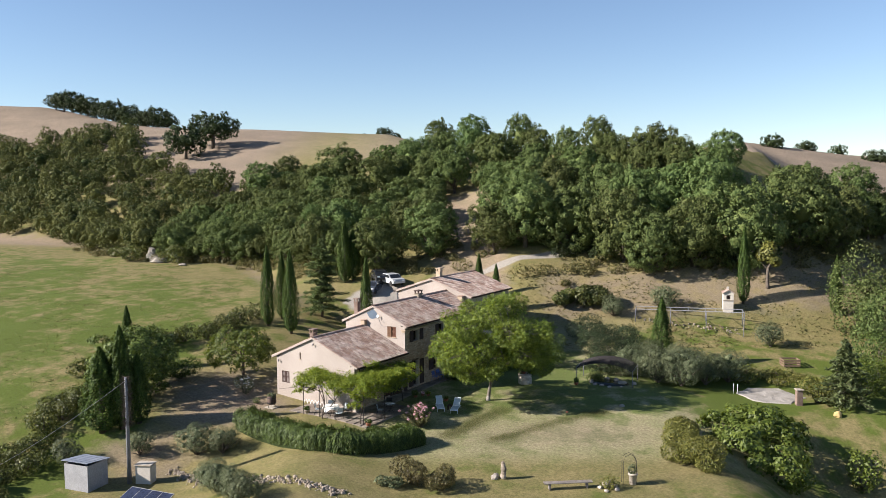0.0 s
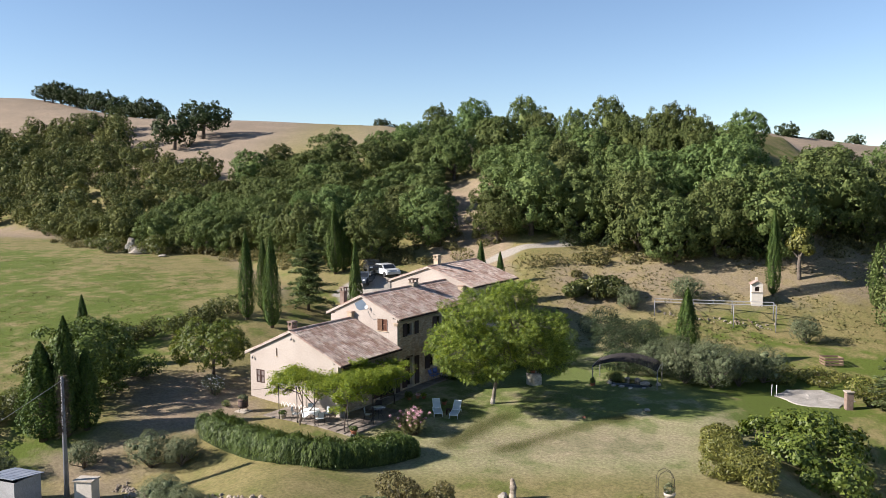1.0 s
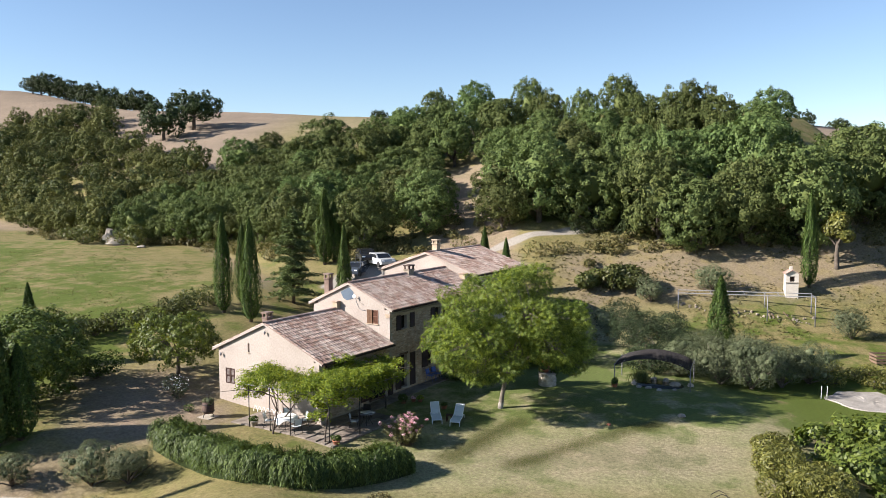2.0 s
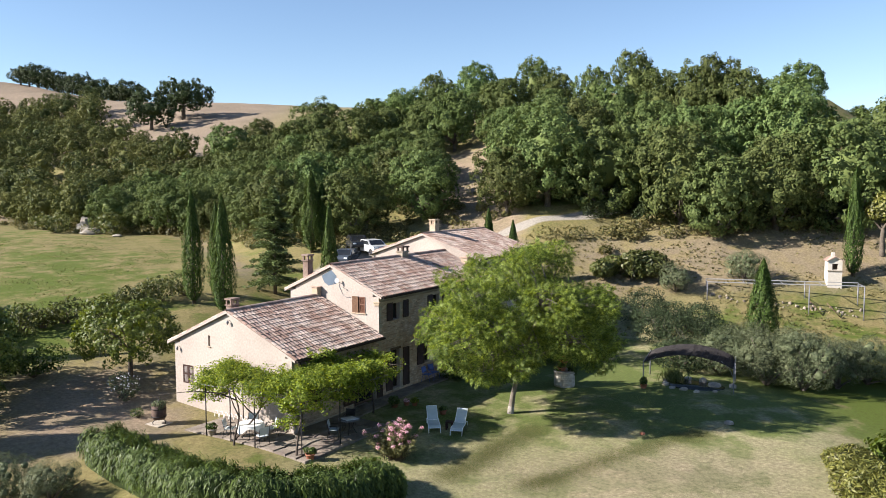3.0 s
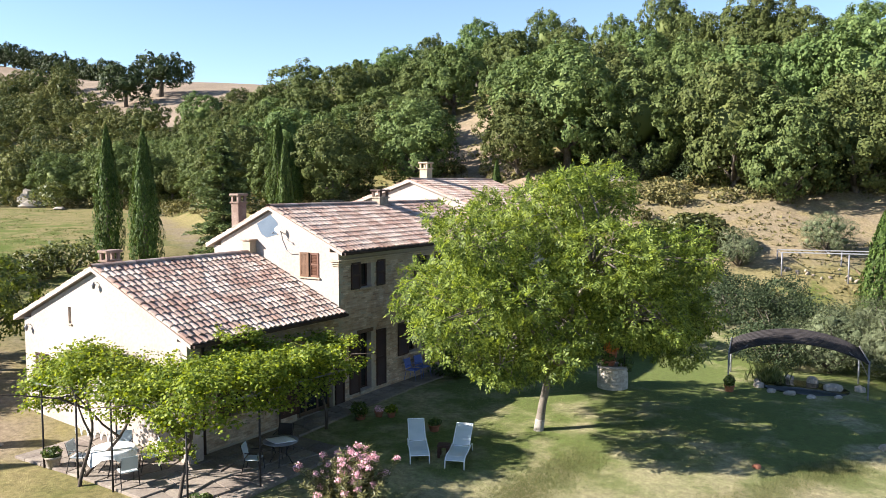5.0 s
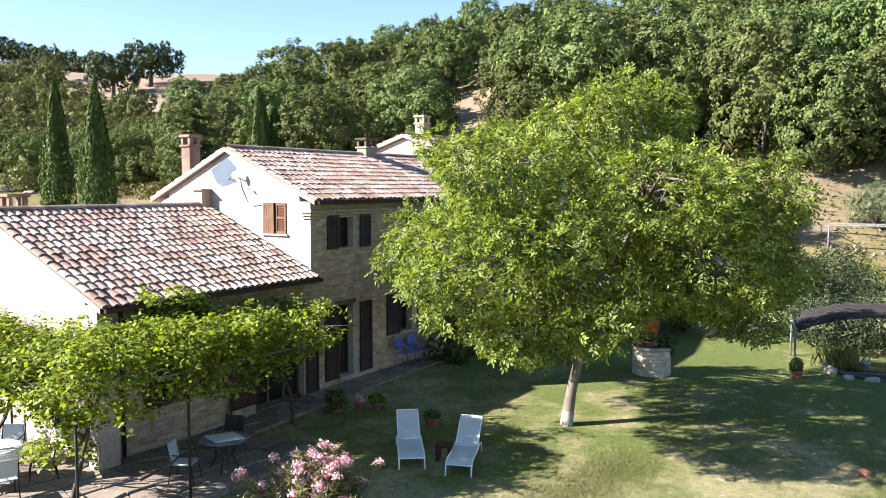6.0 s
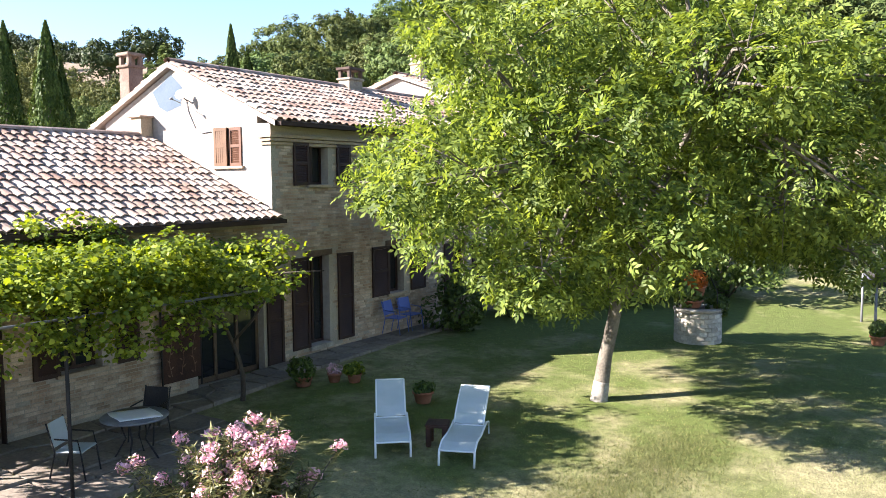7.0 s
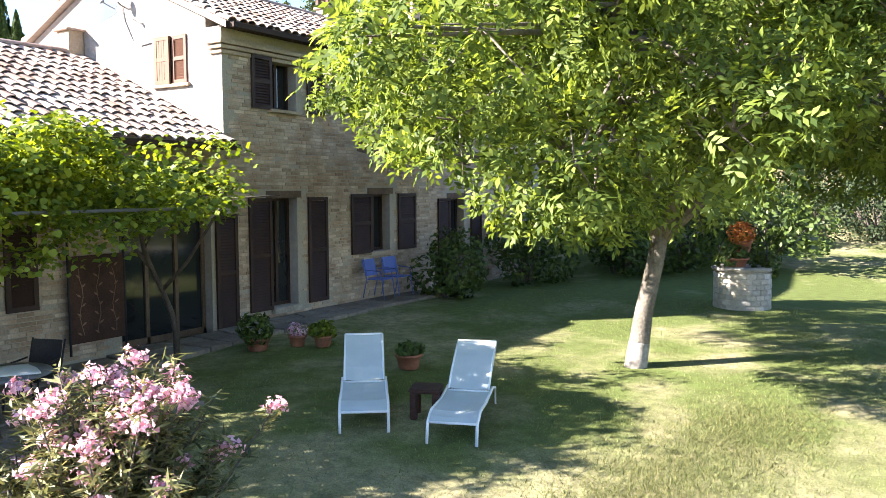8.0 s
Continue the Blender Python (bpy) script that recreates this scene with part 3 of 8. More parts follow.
def wing_walls(w, name, front_holes, side_holes, base=-1.2):
    bm = bmesh.new()
    t = 0.42
    k = (w["zr"] - w["ze"]) / (w["xe1"] - w["xr"])
    k0 = (w["zr"] - w["ze"]) / (w["xr"] - w["xe0"])

    def roof_z(a):
        return w["zr"] - 0.24 - (k * (a - w["xr"]) if a > w["xr"] else k0 * (w["xr"] - a))

    for lo, hi, holes, edge in ((w["x1"] - t, w["x1"], side_holes, w["x1"]), (w["x0"], w["x0"] + t, [], w["x0"])):
        wall_run(bm, "x", lo, hi, w["y0"], w["y1"], base, lambda a: roof_z(edge), holes)
    for lo, hi, holes in ((w["y0"], w["y0"] + t, front_holes), (w["y1"] - t, w["y1"], [])):
        wall_run(bm, "y", lo, hi, w["x0"] + t, w["x1"] - t, base, roof_z, holes, (w["xr"],))
    bmesh.ops.remove_doubles(bm, verts=bm.verts, dist=0.0005)
    bmesh.ops.recalc_face_normals(bm, faces=bm.faces)
    me = bpy.data.meshes.new(name)
    bm.to_mesh(me)
    bm.free()
    me.materials.append(M["plaster"])
    me.materials.append(M["mortar"])
    for f in me.polygons:
        if f.normal.x > 0.9 and abs(f.center.x - w["x1"]) < 0.01:
            f.material_index = 1
    return part(name, me, parent=house)


low_wall = wing_walls(LOW, "low_wing_wall", [(-5.90, -5.74, 3.55, 4.12), (-7.95, -7.1, 1.35, 2.35)], HOLES_LOW)
tall_wall = wing_walls(TALL, "tall_wing_wall", [(-1.86, -0.95, 4.74, 5.66), (-3.72, -3.60, 6.32, 6.62)], HOLES_TALL)
wing_walls(BACK, "back_wing_wall", [], [(15.0, 15.9, 5.2, 6.2)], base=0.5)


def roof_slab(w, name, y0, y1):
    """Boarded roof under the tiles: two slopes with thickness, closed at the verge."""
    bm = bmesh.new()
    th = 0.12
    prof = [(w["xe0"], w["ze"] - 0.08), (w["xr"], w["zr"] - 0.08), (w["xe1"], w["ze"] - 0.08), (w["xe1"], w["ze"] - 0.08 - th), (w["xr"], w["zr"] - 0.08 - th), (w["xe0"], w["ze"] - 0.08 - th)]
    a = [bm.verts.new((px, y0, pz)) for px, pz in prof]
    c = [bm.verts.new((px, y1, pz)) for px, pz in prof]
    for q in ((0, 1, 4, 5), (1, 2, 3, 4)):
        bm.faces.new([a[i] for i in q])
        bm.faces.new([c[i] for i in reversed(q)])
    for i in range(6):
        bm.faces.new((a[(i + 1) % 6], a[i], c[i], c[(i + 1) % 6]))
    bmesh.ops.recalc_face_normals(bm, faces=bm.faces)
    me = bpy.data.meshes.new(name)
    bm.to_mesh(me)
    bm.free()
    me.materials.append(M["plaster"])
    me.materials.append(M["channel"])
    me.materials.append(M["gutter"])
    for f in me.polygons:
        if f.normal.z > 0.3:
            f.material_index = 1
        elif abs(f.normal.x) > 0.9:
            f.material_index = 2
    return part(name, me, parent=house)



low_roof = roof_slab(LOW, "low_roof", -7.16, -0.02)
tall_roof = roof_slab(TALL, "tall_roof", -0.14, 12.06)
back_roof = roof_slab(BACK, "back_roof", 11.92, 20.7)


def gutter(w, y0, y1, name="gutter"):
    x, z = w["xe1"] + 0.06, w["ze"] - 0.09
    bm = boxes((x - 0.075, x + 0.065, y0, y1, z - 0.10, z - 0.005), (x - 0.36, x - 0.076, y0 + 0.03, y1 - 0.03, z - 0.06, z - 0.035))
    return part(name, bm, M["gutter"], house, "dark brown eaves gutter")


gutter(LOW, -7.1, -0.02)
gutter(TALL, -0.06, 12.0)
gutter(BACK, 12.0, 20.6)


def cornice(w, y0, y1):
    """Stepped brick courses under the eaves, returned round the gable corner."""
    z = w["ze"] - 0.62
    specs = []
    for i in range(3):
        o = 0.045 * (i + 1)
        specs.append((0.002 + w["x1"] - 0.3, w["x1"] + o, y0 - o, y1, z + i * 0.085, z + i * 0.085 + 0.07))
    return part("cornice", boxes(*specs, bevel=0.006), M["verge"], house, "stepped brick cornice")


cornice(TALL, 0.0, 11.9)


def chimney(x, y, top, base, w, d, cap, name="chimney"):
    c = part(name, boxes((x - w / 2, x + w / 2, y - d / 2, y + d / 2, base, top - 0.34), (x - w / 2 - 0.05, x + w / 2 + 0.05, y - d / 2 - 0.05, y + d / 2 + 0.05, top - 0.40, top - 0.33), bevel=0.012), M[{"verge": "verge", "soot": "stone_isl"}.get(cap, "redbrick")], house)
    legs = [(x + sx * (w / 2 - 0.05) - 0.05, x + sx * (w / 2 - 0.05) + 0.05, y + sy * (d / 2 - 0.05) - 0.05, y + sy * (d / 2 - 0.05) + 0.05, top - 0.33, top - 0.09) for sx in (-1, 1) for sy in (-1, 1)]
    for leg in legs:
        part("flue_post", boxes(leg), M[cap], c)
    part("cap", boxes((x - w / 2 - 0.06, x + w / 2 + 0.06, y - d / 2 - 0.06, y + d / 2 + 0.06, top - 0.09, top), bevel=0.015), M[cap], c, "clay chimney cap")
    return c


chimney(-5.55, -5.6, 5.95, 4.7, 0.42, 0.52, "redbrick")
chimney(-5.62, 0.45, 7.85, 5.6, 0.42, 0.44, "redbrick")
chimney(-3.3, 6.95, 8.0, 6.9, 0.46, 0.66, "soot")
chimney(-5.3, 13.75, 9.45, 8.0, 0.5, 0.5, "verge")


def hood(x0, x1, y0, y1, z0, z1):
    """A small masonry vent with a sloping tile lid."""
    h = part("roof_vent", boxes((x0, x1, y0, y1, z0, z1), bevel=0.01), M["verge"], house)
    part("lid", boxes((x0 - 0.07, x1 + 0.05, y0 - 0.07, y1 + 0.05, z1, z1 + 0.05), bevel=0.012), M["channel"], h)


hood(-4.6, -4.18, -0.36, -0.02, 5.45, 6.02)
hood(-1.7, -1.15, 11.55, 12.05, 6.3, 6.95)


# --- shutters, windows and doors ---
def leaf_mesh(w, h, slats=True, th=0.045):
    """A shutter leaf in the y-z plane, hinged at y=0, thickness in x."""
    r = 0.075
    bm = bmesh.new()
    # frame: one ring with depth
    loops = [[bm.verts.new((x, y, z)) for y, z in q] for x in (0, th) for q in (((0, 0), (w, 0), (w, h), (0, h)), ((r, r), (w - r, r), (w - r, h - r), (r, h - r)))]
    for i in range(4):
        j = (i + 1) % 4
        o0, i0, o1, i1 = loops
        bm.faces.new((o0[j], o0[i], i0[i], i0[j]))
        bm.faces.new((o1[i], o1[j], i1[j], i1[i]))
        bm.faces.new((o0[i], o0[j], o1[j], o1[i]))
        bm.faces.new((i0[j], i0[i], i1[i], i1[j]))
    box(bm, 0.002, th - 0.002, r, w - r, h * 0.48, h * 0.48 + r)
    if slats:
        # louvres: one pleated sheet
        n = int((h - 2 * r) / 0.055)
        prev = None
        for i in range(n):
            z = r + i * (h - 2 * r) / n
            for x, dz in ((th - 0.008, 0.0), (0.008, 0.046), (th - 0.008, 0.05)):
                row_ = [bm.verts.new((x, y, z + dz)) for y in (r, w - r)]
                if prev:
                    bm.faces.new((prev[0], prev[1], row_[1], row_[0]))
                prev = row_
    else:
        for i in range(4):
            y = r + i * (w - 2 * r) / 4
            box(bm, 0.008, th - 0.008, y + 0.004, y + (w - 2 * r) / 4 - 0.004, r, h - r)
    return bm


def shutter(parent, x, y, z, w, h, turn=0.0, material="wood_dark", slats=True, label=""):
    """turn 0: leaf runs from the hinge towards +y in the wall plane; axis is upright."""
    return part("shutter", leaf_mesh(w, h, slats), M[material], parent, label, pose(x, y, z, 0, 0, turn))


def facade_window(y0, y1, z0, z1, lw, name="window", door=False, left=True, right=True):
    """An opening in the facade with a dark frame, glass and open shutters lying on the wall."""
    win = thing(name, "", "", kind="")
    win.parent = house
    d = -0.30
    f = 0.06
    part("window_frame", boxes((d, d + 0.07, y0, y0 + f, z0, z1), (d, d + 0.07, y1 - f, y1, z0, z1), (d, d + 0.07, y0 + f, y1 - f, z1 - f, z1), (d, d + 0.07, y0 + f, y1 - f, z0, z0 + f), (d, d + 0.07, (y0 + y1) / 2 - 0.035, (y0 + y1) / 2 + 0.035, z0 + f, z1 - f)), M["wood_dark"], win)
    part("pane", boxes((d + 0.02, d + 0.035, y0 + f, y1 - f, z0 + f, z1 - f)), M["glass_dark"], win)
    if not door:
        part("window_sill", boxes((-0.20, 0.09, y0 - 0.08, y1 + 0.08, z0 - 0.07, z0 - 0.004), bevel=0.008), M["verge"], win)
    else:
        part("threshold", boxes((-0.40, 0.10, y0 - 0.02, y1 + 0.02, z0 - 0.12, z0 - 0.004), bevel=0.01), M["stone"], win)
    part("lintel", boxes((-0.3, 0.016, y0 - 0.12, y1 + 0.12, z1 + 0.004, z1 + 0.15)), M["beam"], win)
    if left:
        shutter(win, 0.018, y0 - lw, z0 - 0.02, lw - 0.01, z1 - z0 + 0.03)
    if right:
        shutter(win, 0.018, y1 + 0.30, z0 - 0.02, lw - 0.01, z1 - z0 + 0.03)
    return win


facade_window(1.25, 1.98, 4.28, 5.28, 0.55)
facade_window(5.4, 6.2, 4.28, 5.28, 0.55)
facade_window(8.8, 9.6, 4.28, 5.28, 0.55)
facade_window(1.18, 1.95, 0.28, 2.50, 0.62, name="door", door=True)
facade_window(4.45, 5.2, 1.2, 2.55, 0.76)
facade_window(7.9, 8.7, 0.3, 2.4, 0.6, name="door", door=True)
facade_window(-5.38, -4.52, 0.92, 2.15, 0.5)

# gable window of the tall wing: one leaf shut, one ajar
gw = thing("window", "", "")
gw.parent = house
part("shutter", leaf_mesh(0.44, 0.92, slats=False), M["ochre"], gw, "sun-bleached closed shutter leaf", pose(-1.86, -0.012, 4.74, 0, 0, -90))
part("shutter", leaf_mesh(0.46, 0.92), M["wood_mid"], gw, "red-brown louvred shutter leaf, ajar", pose(-0.95, -0.03, 4.74, 0, 0, 86))
part("reveal", boxes((-1.86, -0.95, 0.30, 0.33, 4.74, 5.66)), M["interior"], gw)
part("window_sill", boxes((-1.94, -0.87, -0.07, 0.2, 4.67, 4.735), bevel=0.01), M["verge"], gw)
sw = thing("window", "", "")
sw.parent = house
part("pane", boxes((-5.90, -5.74, -6.75, -6.73, 3.55, 4.12)), M["glass_dark"], sw)
part("window_sill", boxes((-5.94, -5.70, -7.05, -6.8, 3.50, 3.546), bevel=0.006), M["verge"], sw)
sw2 = thing("window", "", "")
sw2.parent = house
part("shutter", leaf_mesh(0.42, 1.0), M["wood_dark"], sw2, m=pose(-7.95, -6.95, 1.35, 0, 0, -90))
part("shutter", leaf_mesh(0.42, 1.0), M["wood_dark"], sw2, m=pose(-7.53, -6.95, 1.35, 0, 0, -90))
sw3 = thing("window", "", "")
sw3.parent = house
part("pane", boxes((-3.72, -3.60, 0.10, 0.12, 6.32, 6.62)), M["glass_dark"], sw3)

# wide glazed opening of the low wing
gl = thing("glazed_door", "", "")
gl.parent = house
part("door_frame", boxes(*[(-0.26, -0.18, y, y + 0.07, 0.0, 2.30) for y in (-2.30, -1.68, -1.05, -0.44)], (-0.26, -0.18, -2.30, -0.37, 2.24, 2.315), (-0.26, -0.18, -2.30, -0.37, 0.0, 0.12)), M["beam"], gl)
for y in (-2.23, -1.61, -0.98):
    part("pane", boxes((-0.23, -0.215, y, y + 0.55, 0.12, 2.24)), M["glass_dark"], gl)
part("lintel", boxes((-0.3, 0.016, -2.42, -0.24, 2.324, 2.48)), M["beam"], gl)
shutter(gl, 0.018, -0.28, 0.0, 0.53, 2.22)

# canopy over the garden windows
cp = part("canopy", boxes((-0.02, 1.0, 2.9, 7.3, 3.46, 3.52)), M["beam"], house, "small tiled canopy on timber beams", pose(0, 0, 0.28, 0, 14, 0))
for y in (2.95, 4.35, 5.75, 7.1):
    part("beam", boxes((-0.01, 1.12, y, y + 0.13, 3.30, 3.455), bevel=0.01), M["beam"], cp)

# flat pale blue patch laid on the wall, with the dish before it
bm = bmesh.new()
pts = [(-3.40, 7.06), (-3.02, 6.74), (-3.06, 6.28), (-3.62, 6.14), (-3.92, 6.28), (-4.16, 6.68)]
f = [bm.verts.new((x, -0.004, z)) for x, z in pts]
k = [bm.verts.new((x, 0.01, z)) for x, z in pts]
bm.faces.new(f)
for i in range(6):
    bm.faces.new((f[(i + 1) % 6], f[i], k[i], k[(i + 1) % 6]))
part("gable_patch", bm, M["patch"], house, "pale blue patch on the wall under the gable")

dish = thing("satellite_dish", "small white satellite dish on a wall arm", "satellite dish", at=pose(-2.8, -0.22, 6.5, 0, 0, 0))
rim = lathe("reflector", [(0.02, 0.0), (0.09, 0.008), (0.15, 0.025), (0.185, 0.047), (0.19, 0.05), (0.18, 0.05), (0.13, 0.022), (0.02, 0.008)], M["whitemetal"], 20)
part("reflector", rim, parent=dish, m=Vector((0.35, -0.85, 0.35)).to_track_quat("Z", "Y").to_matrix().to_4x4() @ Matrix.Diagonal((0.7, 0.7, 0.7, 1)))
part("arm", tubes("arm", [[((0, 0, 0), 0.018), ((0.02, 0.12, -0.1), 0.018), ((0.0, 0.22, -0.12), 0.018)]], M["metal_grey"]), parent=dish)
part("feed_arm", tubes("feed_arm", [[((0, 0, -0.2), 0.01), ((0.02, -0.3, -0.12), 0.01)], [((0.02, -0.34, -0.13), 0.028), ((0.02, -0.27, -0.1), 0.028)]], M["metal_grey"]), parent=dish)
cable = tubes("cable", [[((-2.86, -0.02, 6.38), 0.012), ((-2.78, -0.015, 6.1), 0.012), ((-2.55, -0.015, 5.68), 0.012), ((-2.3, -0.015, 5.56), 0.012), ((-1.98, -0.015, 5.58), 0.012)]], M["metal_grey"], 5)
part("cable", cable, parent=house)


def wall_lamp(x, y, z, turn):
    e = thing("wall_lamp", "small grey metal lantern fixed to the gable wall", "wall lamp", "gable lanterns", at=pose(x, y, z, 0, 0, turn))
    part("bracket", tubes("bracket", [[((0, 0, 0), 0.012), ((0, -0.08, 0.03), 0.012), ((0, -0.14, 0.0), 0.012)]], M["metal_grey"], 6), parent=e)
    part("lantern", lathe("lantern", [(0.03, -0.2), (0.06, -0.1), (0.07, -0.05), (0.025, 0.0), (0.01, 0.02)], M["metal_grey"], 8), parent=e, m=pose(0, -0.14, 0, 0, 0, 0))


wall_lamp(-4.25, -7.0, 5.05, 0)
wall_lamp(-8.2, -7.0, 3.3, 0)

# ---- trees ----
def wander(rng, p, d, length, steps, r0, r1, bend=0.25, up=0.1):
    path, q, way = [], Vector(p), Vector(d).normalized()
    for i in range(steps + 1):
        path.append((q.copy(), r0 + (r1 - r0) * i / steps))
        way = (way + Vector(rng.normal(0, bend, 3)) + Vector((0, 0, up))).normalized()
        q = q + way * length / steps
    return path


def broad_tree(seed, height, radius, trunk, count, leaf, material, bark, lobes=11, squash=0.75, spread=0.62, inner=0.72, rough=1.1, lean=(0, 0), narrow=0.62, upright=0.0, lobe=(0.34, 0.5), body=0.0):
    """Trunk and crown meshes of a broad-leaved tree, foot at the origin."""
    rng = np.random.default_rng(seed)
    zc = trunk + (height - trunk) * 0.52
    rz = (height - trunk) * 0.5
    ls = []
    for i in range(lobes):
        t = 2.4 * i + rng.uniform(0, 0.8)
        k = math.sqrt((i + 0.5) / lobes) * spread * rng.uniform(0.85, 1.12)
        zz = rng.uniform(-0.62, 0.55) * (1 - k * k * 0.5)
        r = radius * rng.uniform(*lobe)
        ls.append(((lean[0] + radius * k * math.cos(t), lean[1] + radius * k * math.sin(t), zc + rz * zz), (r, r, r * squash)))
    ls.append(((lean[0], lean[1], zc + rz * 0.45), (radius * 0.42, radius * 0.42, rz * 0.52)))
    pts, d = crown_points(rng, ls, count, inner)
    out = unit(pts - np.array([lean[0], lean[1], zc - rz * 0.3]))
    nrm = unit(d * rough * 0.55 + out * 0.75 + rng.normal(0, 0.4, d.shape) + np.array([0, 0, 0.15]))
    along = rng.normal(size=pts.shape) + upright * 2 * (d + np.array([0, 0, 0.6])) if upright else None
    crown = soup("crown", leaves(rng, pts, nrm, leaf, leaf * narrow, along=along), material, lobe_bodies(rng, ls, body) if body else None)
    r0 = 0.035 * height + 0.03
    paths = [[(Vector((0, 0, -0.4)), r0 * 1.35), (Vector((0, 0, 0.15)), r0 * 1.12), (Vector((rng.normal(0, .08), rng.normal(0, .08), trunk * 0.6)), r0 * 0.9), (Vector((0, 0, trunk)), r0 * 0.8)]]
    for c, r in ls[::max(2, lobes // 6)]:
        c = Vector(c)
        d0 = (c - Vector((0, 0, trunk))).normalized()
        paths.append(wander(rng, (0, 0, trunk * 0.9), d0, (c - Vector((0, 0, trunk * 0.9))).length * 1.1, 5, r0 * 0.55, r0 * 0.12, 0.12, 0.02))
    return tubes("trunk", paths, bark, 6), crown


def cypress(seed, height, radius, count, material, leaf=0.3, base=0.25):
    rng = np.random.default_rng(seed)
    t = rng.uniform(0, 1, count) ** 0.85
    prof = np.sin(np.clip(t, 0, 1) ** 0.62 * math.pi) ** 0.7 * (1 - 0.35 * t)
    ang = rng.uniform(0, 2 * math.pi, count)
    flame = 1 + 0.16 * np.sin(ang * 5 + t * 9 + seed) + 0.1 * np.sin(ang * 11 - t * 23)
    r = radius * prof * flame * (1 - np.abs(rng.normal(0, 0.13, count)))
    z = base + t * (height - base)
    c = np.stack([r * np.cos(ang), r * np.sin(ang), z], 1)
    n = unit(np.stack([np.cos(ang), np.sin(ang), 0.15 + 0 * ang], 1) + rng.normal(0, 0.35, (count, 3)))
    up = np.stack([np.cos(ang) * 0.25, np.sin(ang) * 0.25, 1 + 0 * ang], 1) + rng.normal(0, 0.18, (count, 3))
    crown = soup("crown", leaves(rng, c, n, leaf, leaf * 0.36, along=up), material)
    trunk = tubes("trunk", [[((0, 0, -0.4), radius * 0.2), ((0, 0, height * 0.5), radius * 0.12), ((0, 0, height * 0.93), 0.02)]], M["bark"], 6)
    return trunk, crown


def conifer(seed, height, radius, count, material, leaf=0.4):
    """Layered conifer with drooping boughs."""
    rng = np.random.default_rng(seed)
    tiers = 19
    cs, ns, al, paths = [], [], [], [[((0, 0, -0.4), 0.22), ((0, 0, height * 0.6), 0.12), ((0, 0, height * 0.98), 0.02)]]
    per = count // (tiers * 7)
    for i in range(tiers):
        f = (i + 0.6) / tiers
        z = height * (0.1 + 0.88 * f)
        rr = radius * (1 - f) ** 0.8 * rng.uniform(0.85, 1.15) + 0.25
        for b in range(7):
            a = b * 2 * math.pi / 7 + i * 0.7 + rng.uniform(-0.25, 0.25)
            ln = rr * rng.uniform(0.55, 1.25)
            rise = rng.uniform(-0.32, 0.12)
            z = height * (0.1 + 0.88 * f) + rng.normal(0, 0.025 * height)
            s = rng.uniform(0.15, 1, per)
            off = rng.normal(0, 0.16 * ln * (1.1 - s) + 0.08, per)
            x = np.cos(a) * s * ln - np.sin(a) * off
            y = np.sin(a) * s * ln + np.cos(a) * off
            zz = z + rise * ln * s + rng.normal(0, 0.1, per)
            cs.append(np.stack([x, y, zz], 1))
            ns.append(unit(np.stack([0 * s, 0 * s, 1 + 0 * s], 1) + rng.normal(0, 0.4, (per, 3))))
            al.append(np.stack([np.cos(a) + 0 * s, np.sin(a) + 0 * s, -0.2 + 0 * s], 1) + rng.normal(0, 0.5, (per, 3)))
            paths.append([((0, 0, z), 0.04), ((np.cos(a) * ln * 0.9, np.sin(a) * ln * 0.9, z + rise * 0.9 * ln), 0.008)])
    crown = soup("crown", leaves(rng, np.concatenate(cs), np.concatenate(ns), leaf, leaf * 0.4, along=np.concatenate(al)), material)
    return tubes("trunk", paths, M["bark"], 5), crown


def plant(name, meshes, label, category, x, y, turn=0.0, size=1.0, group="", sink=0.0, z=None, tall=1.0):
    e = thing(name, label, category, group, at=pose(x, y, (gz(x, y) if z is None else z) - sink, 0, 0, turn) @ Matrix.Diagonal((size, size, size * tall, 1)))
    part("trunk", meshes[0], parent=e)
    part("crown", meshes[1], parent=e)
    return e


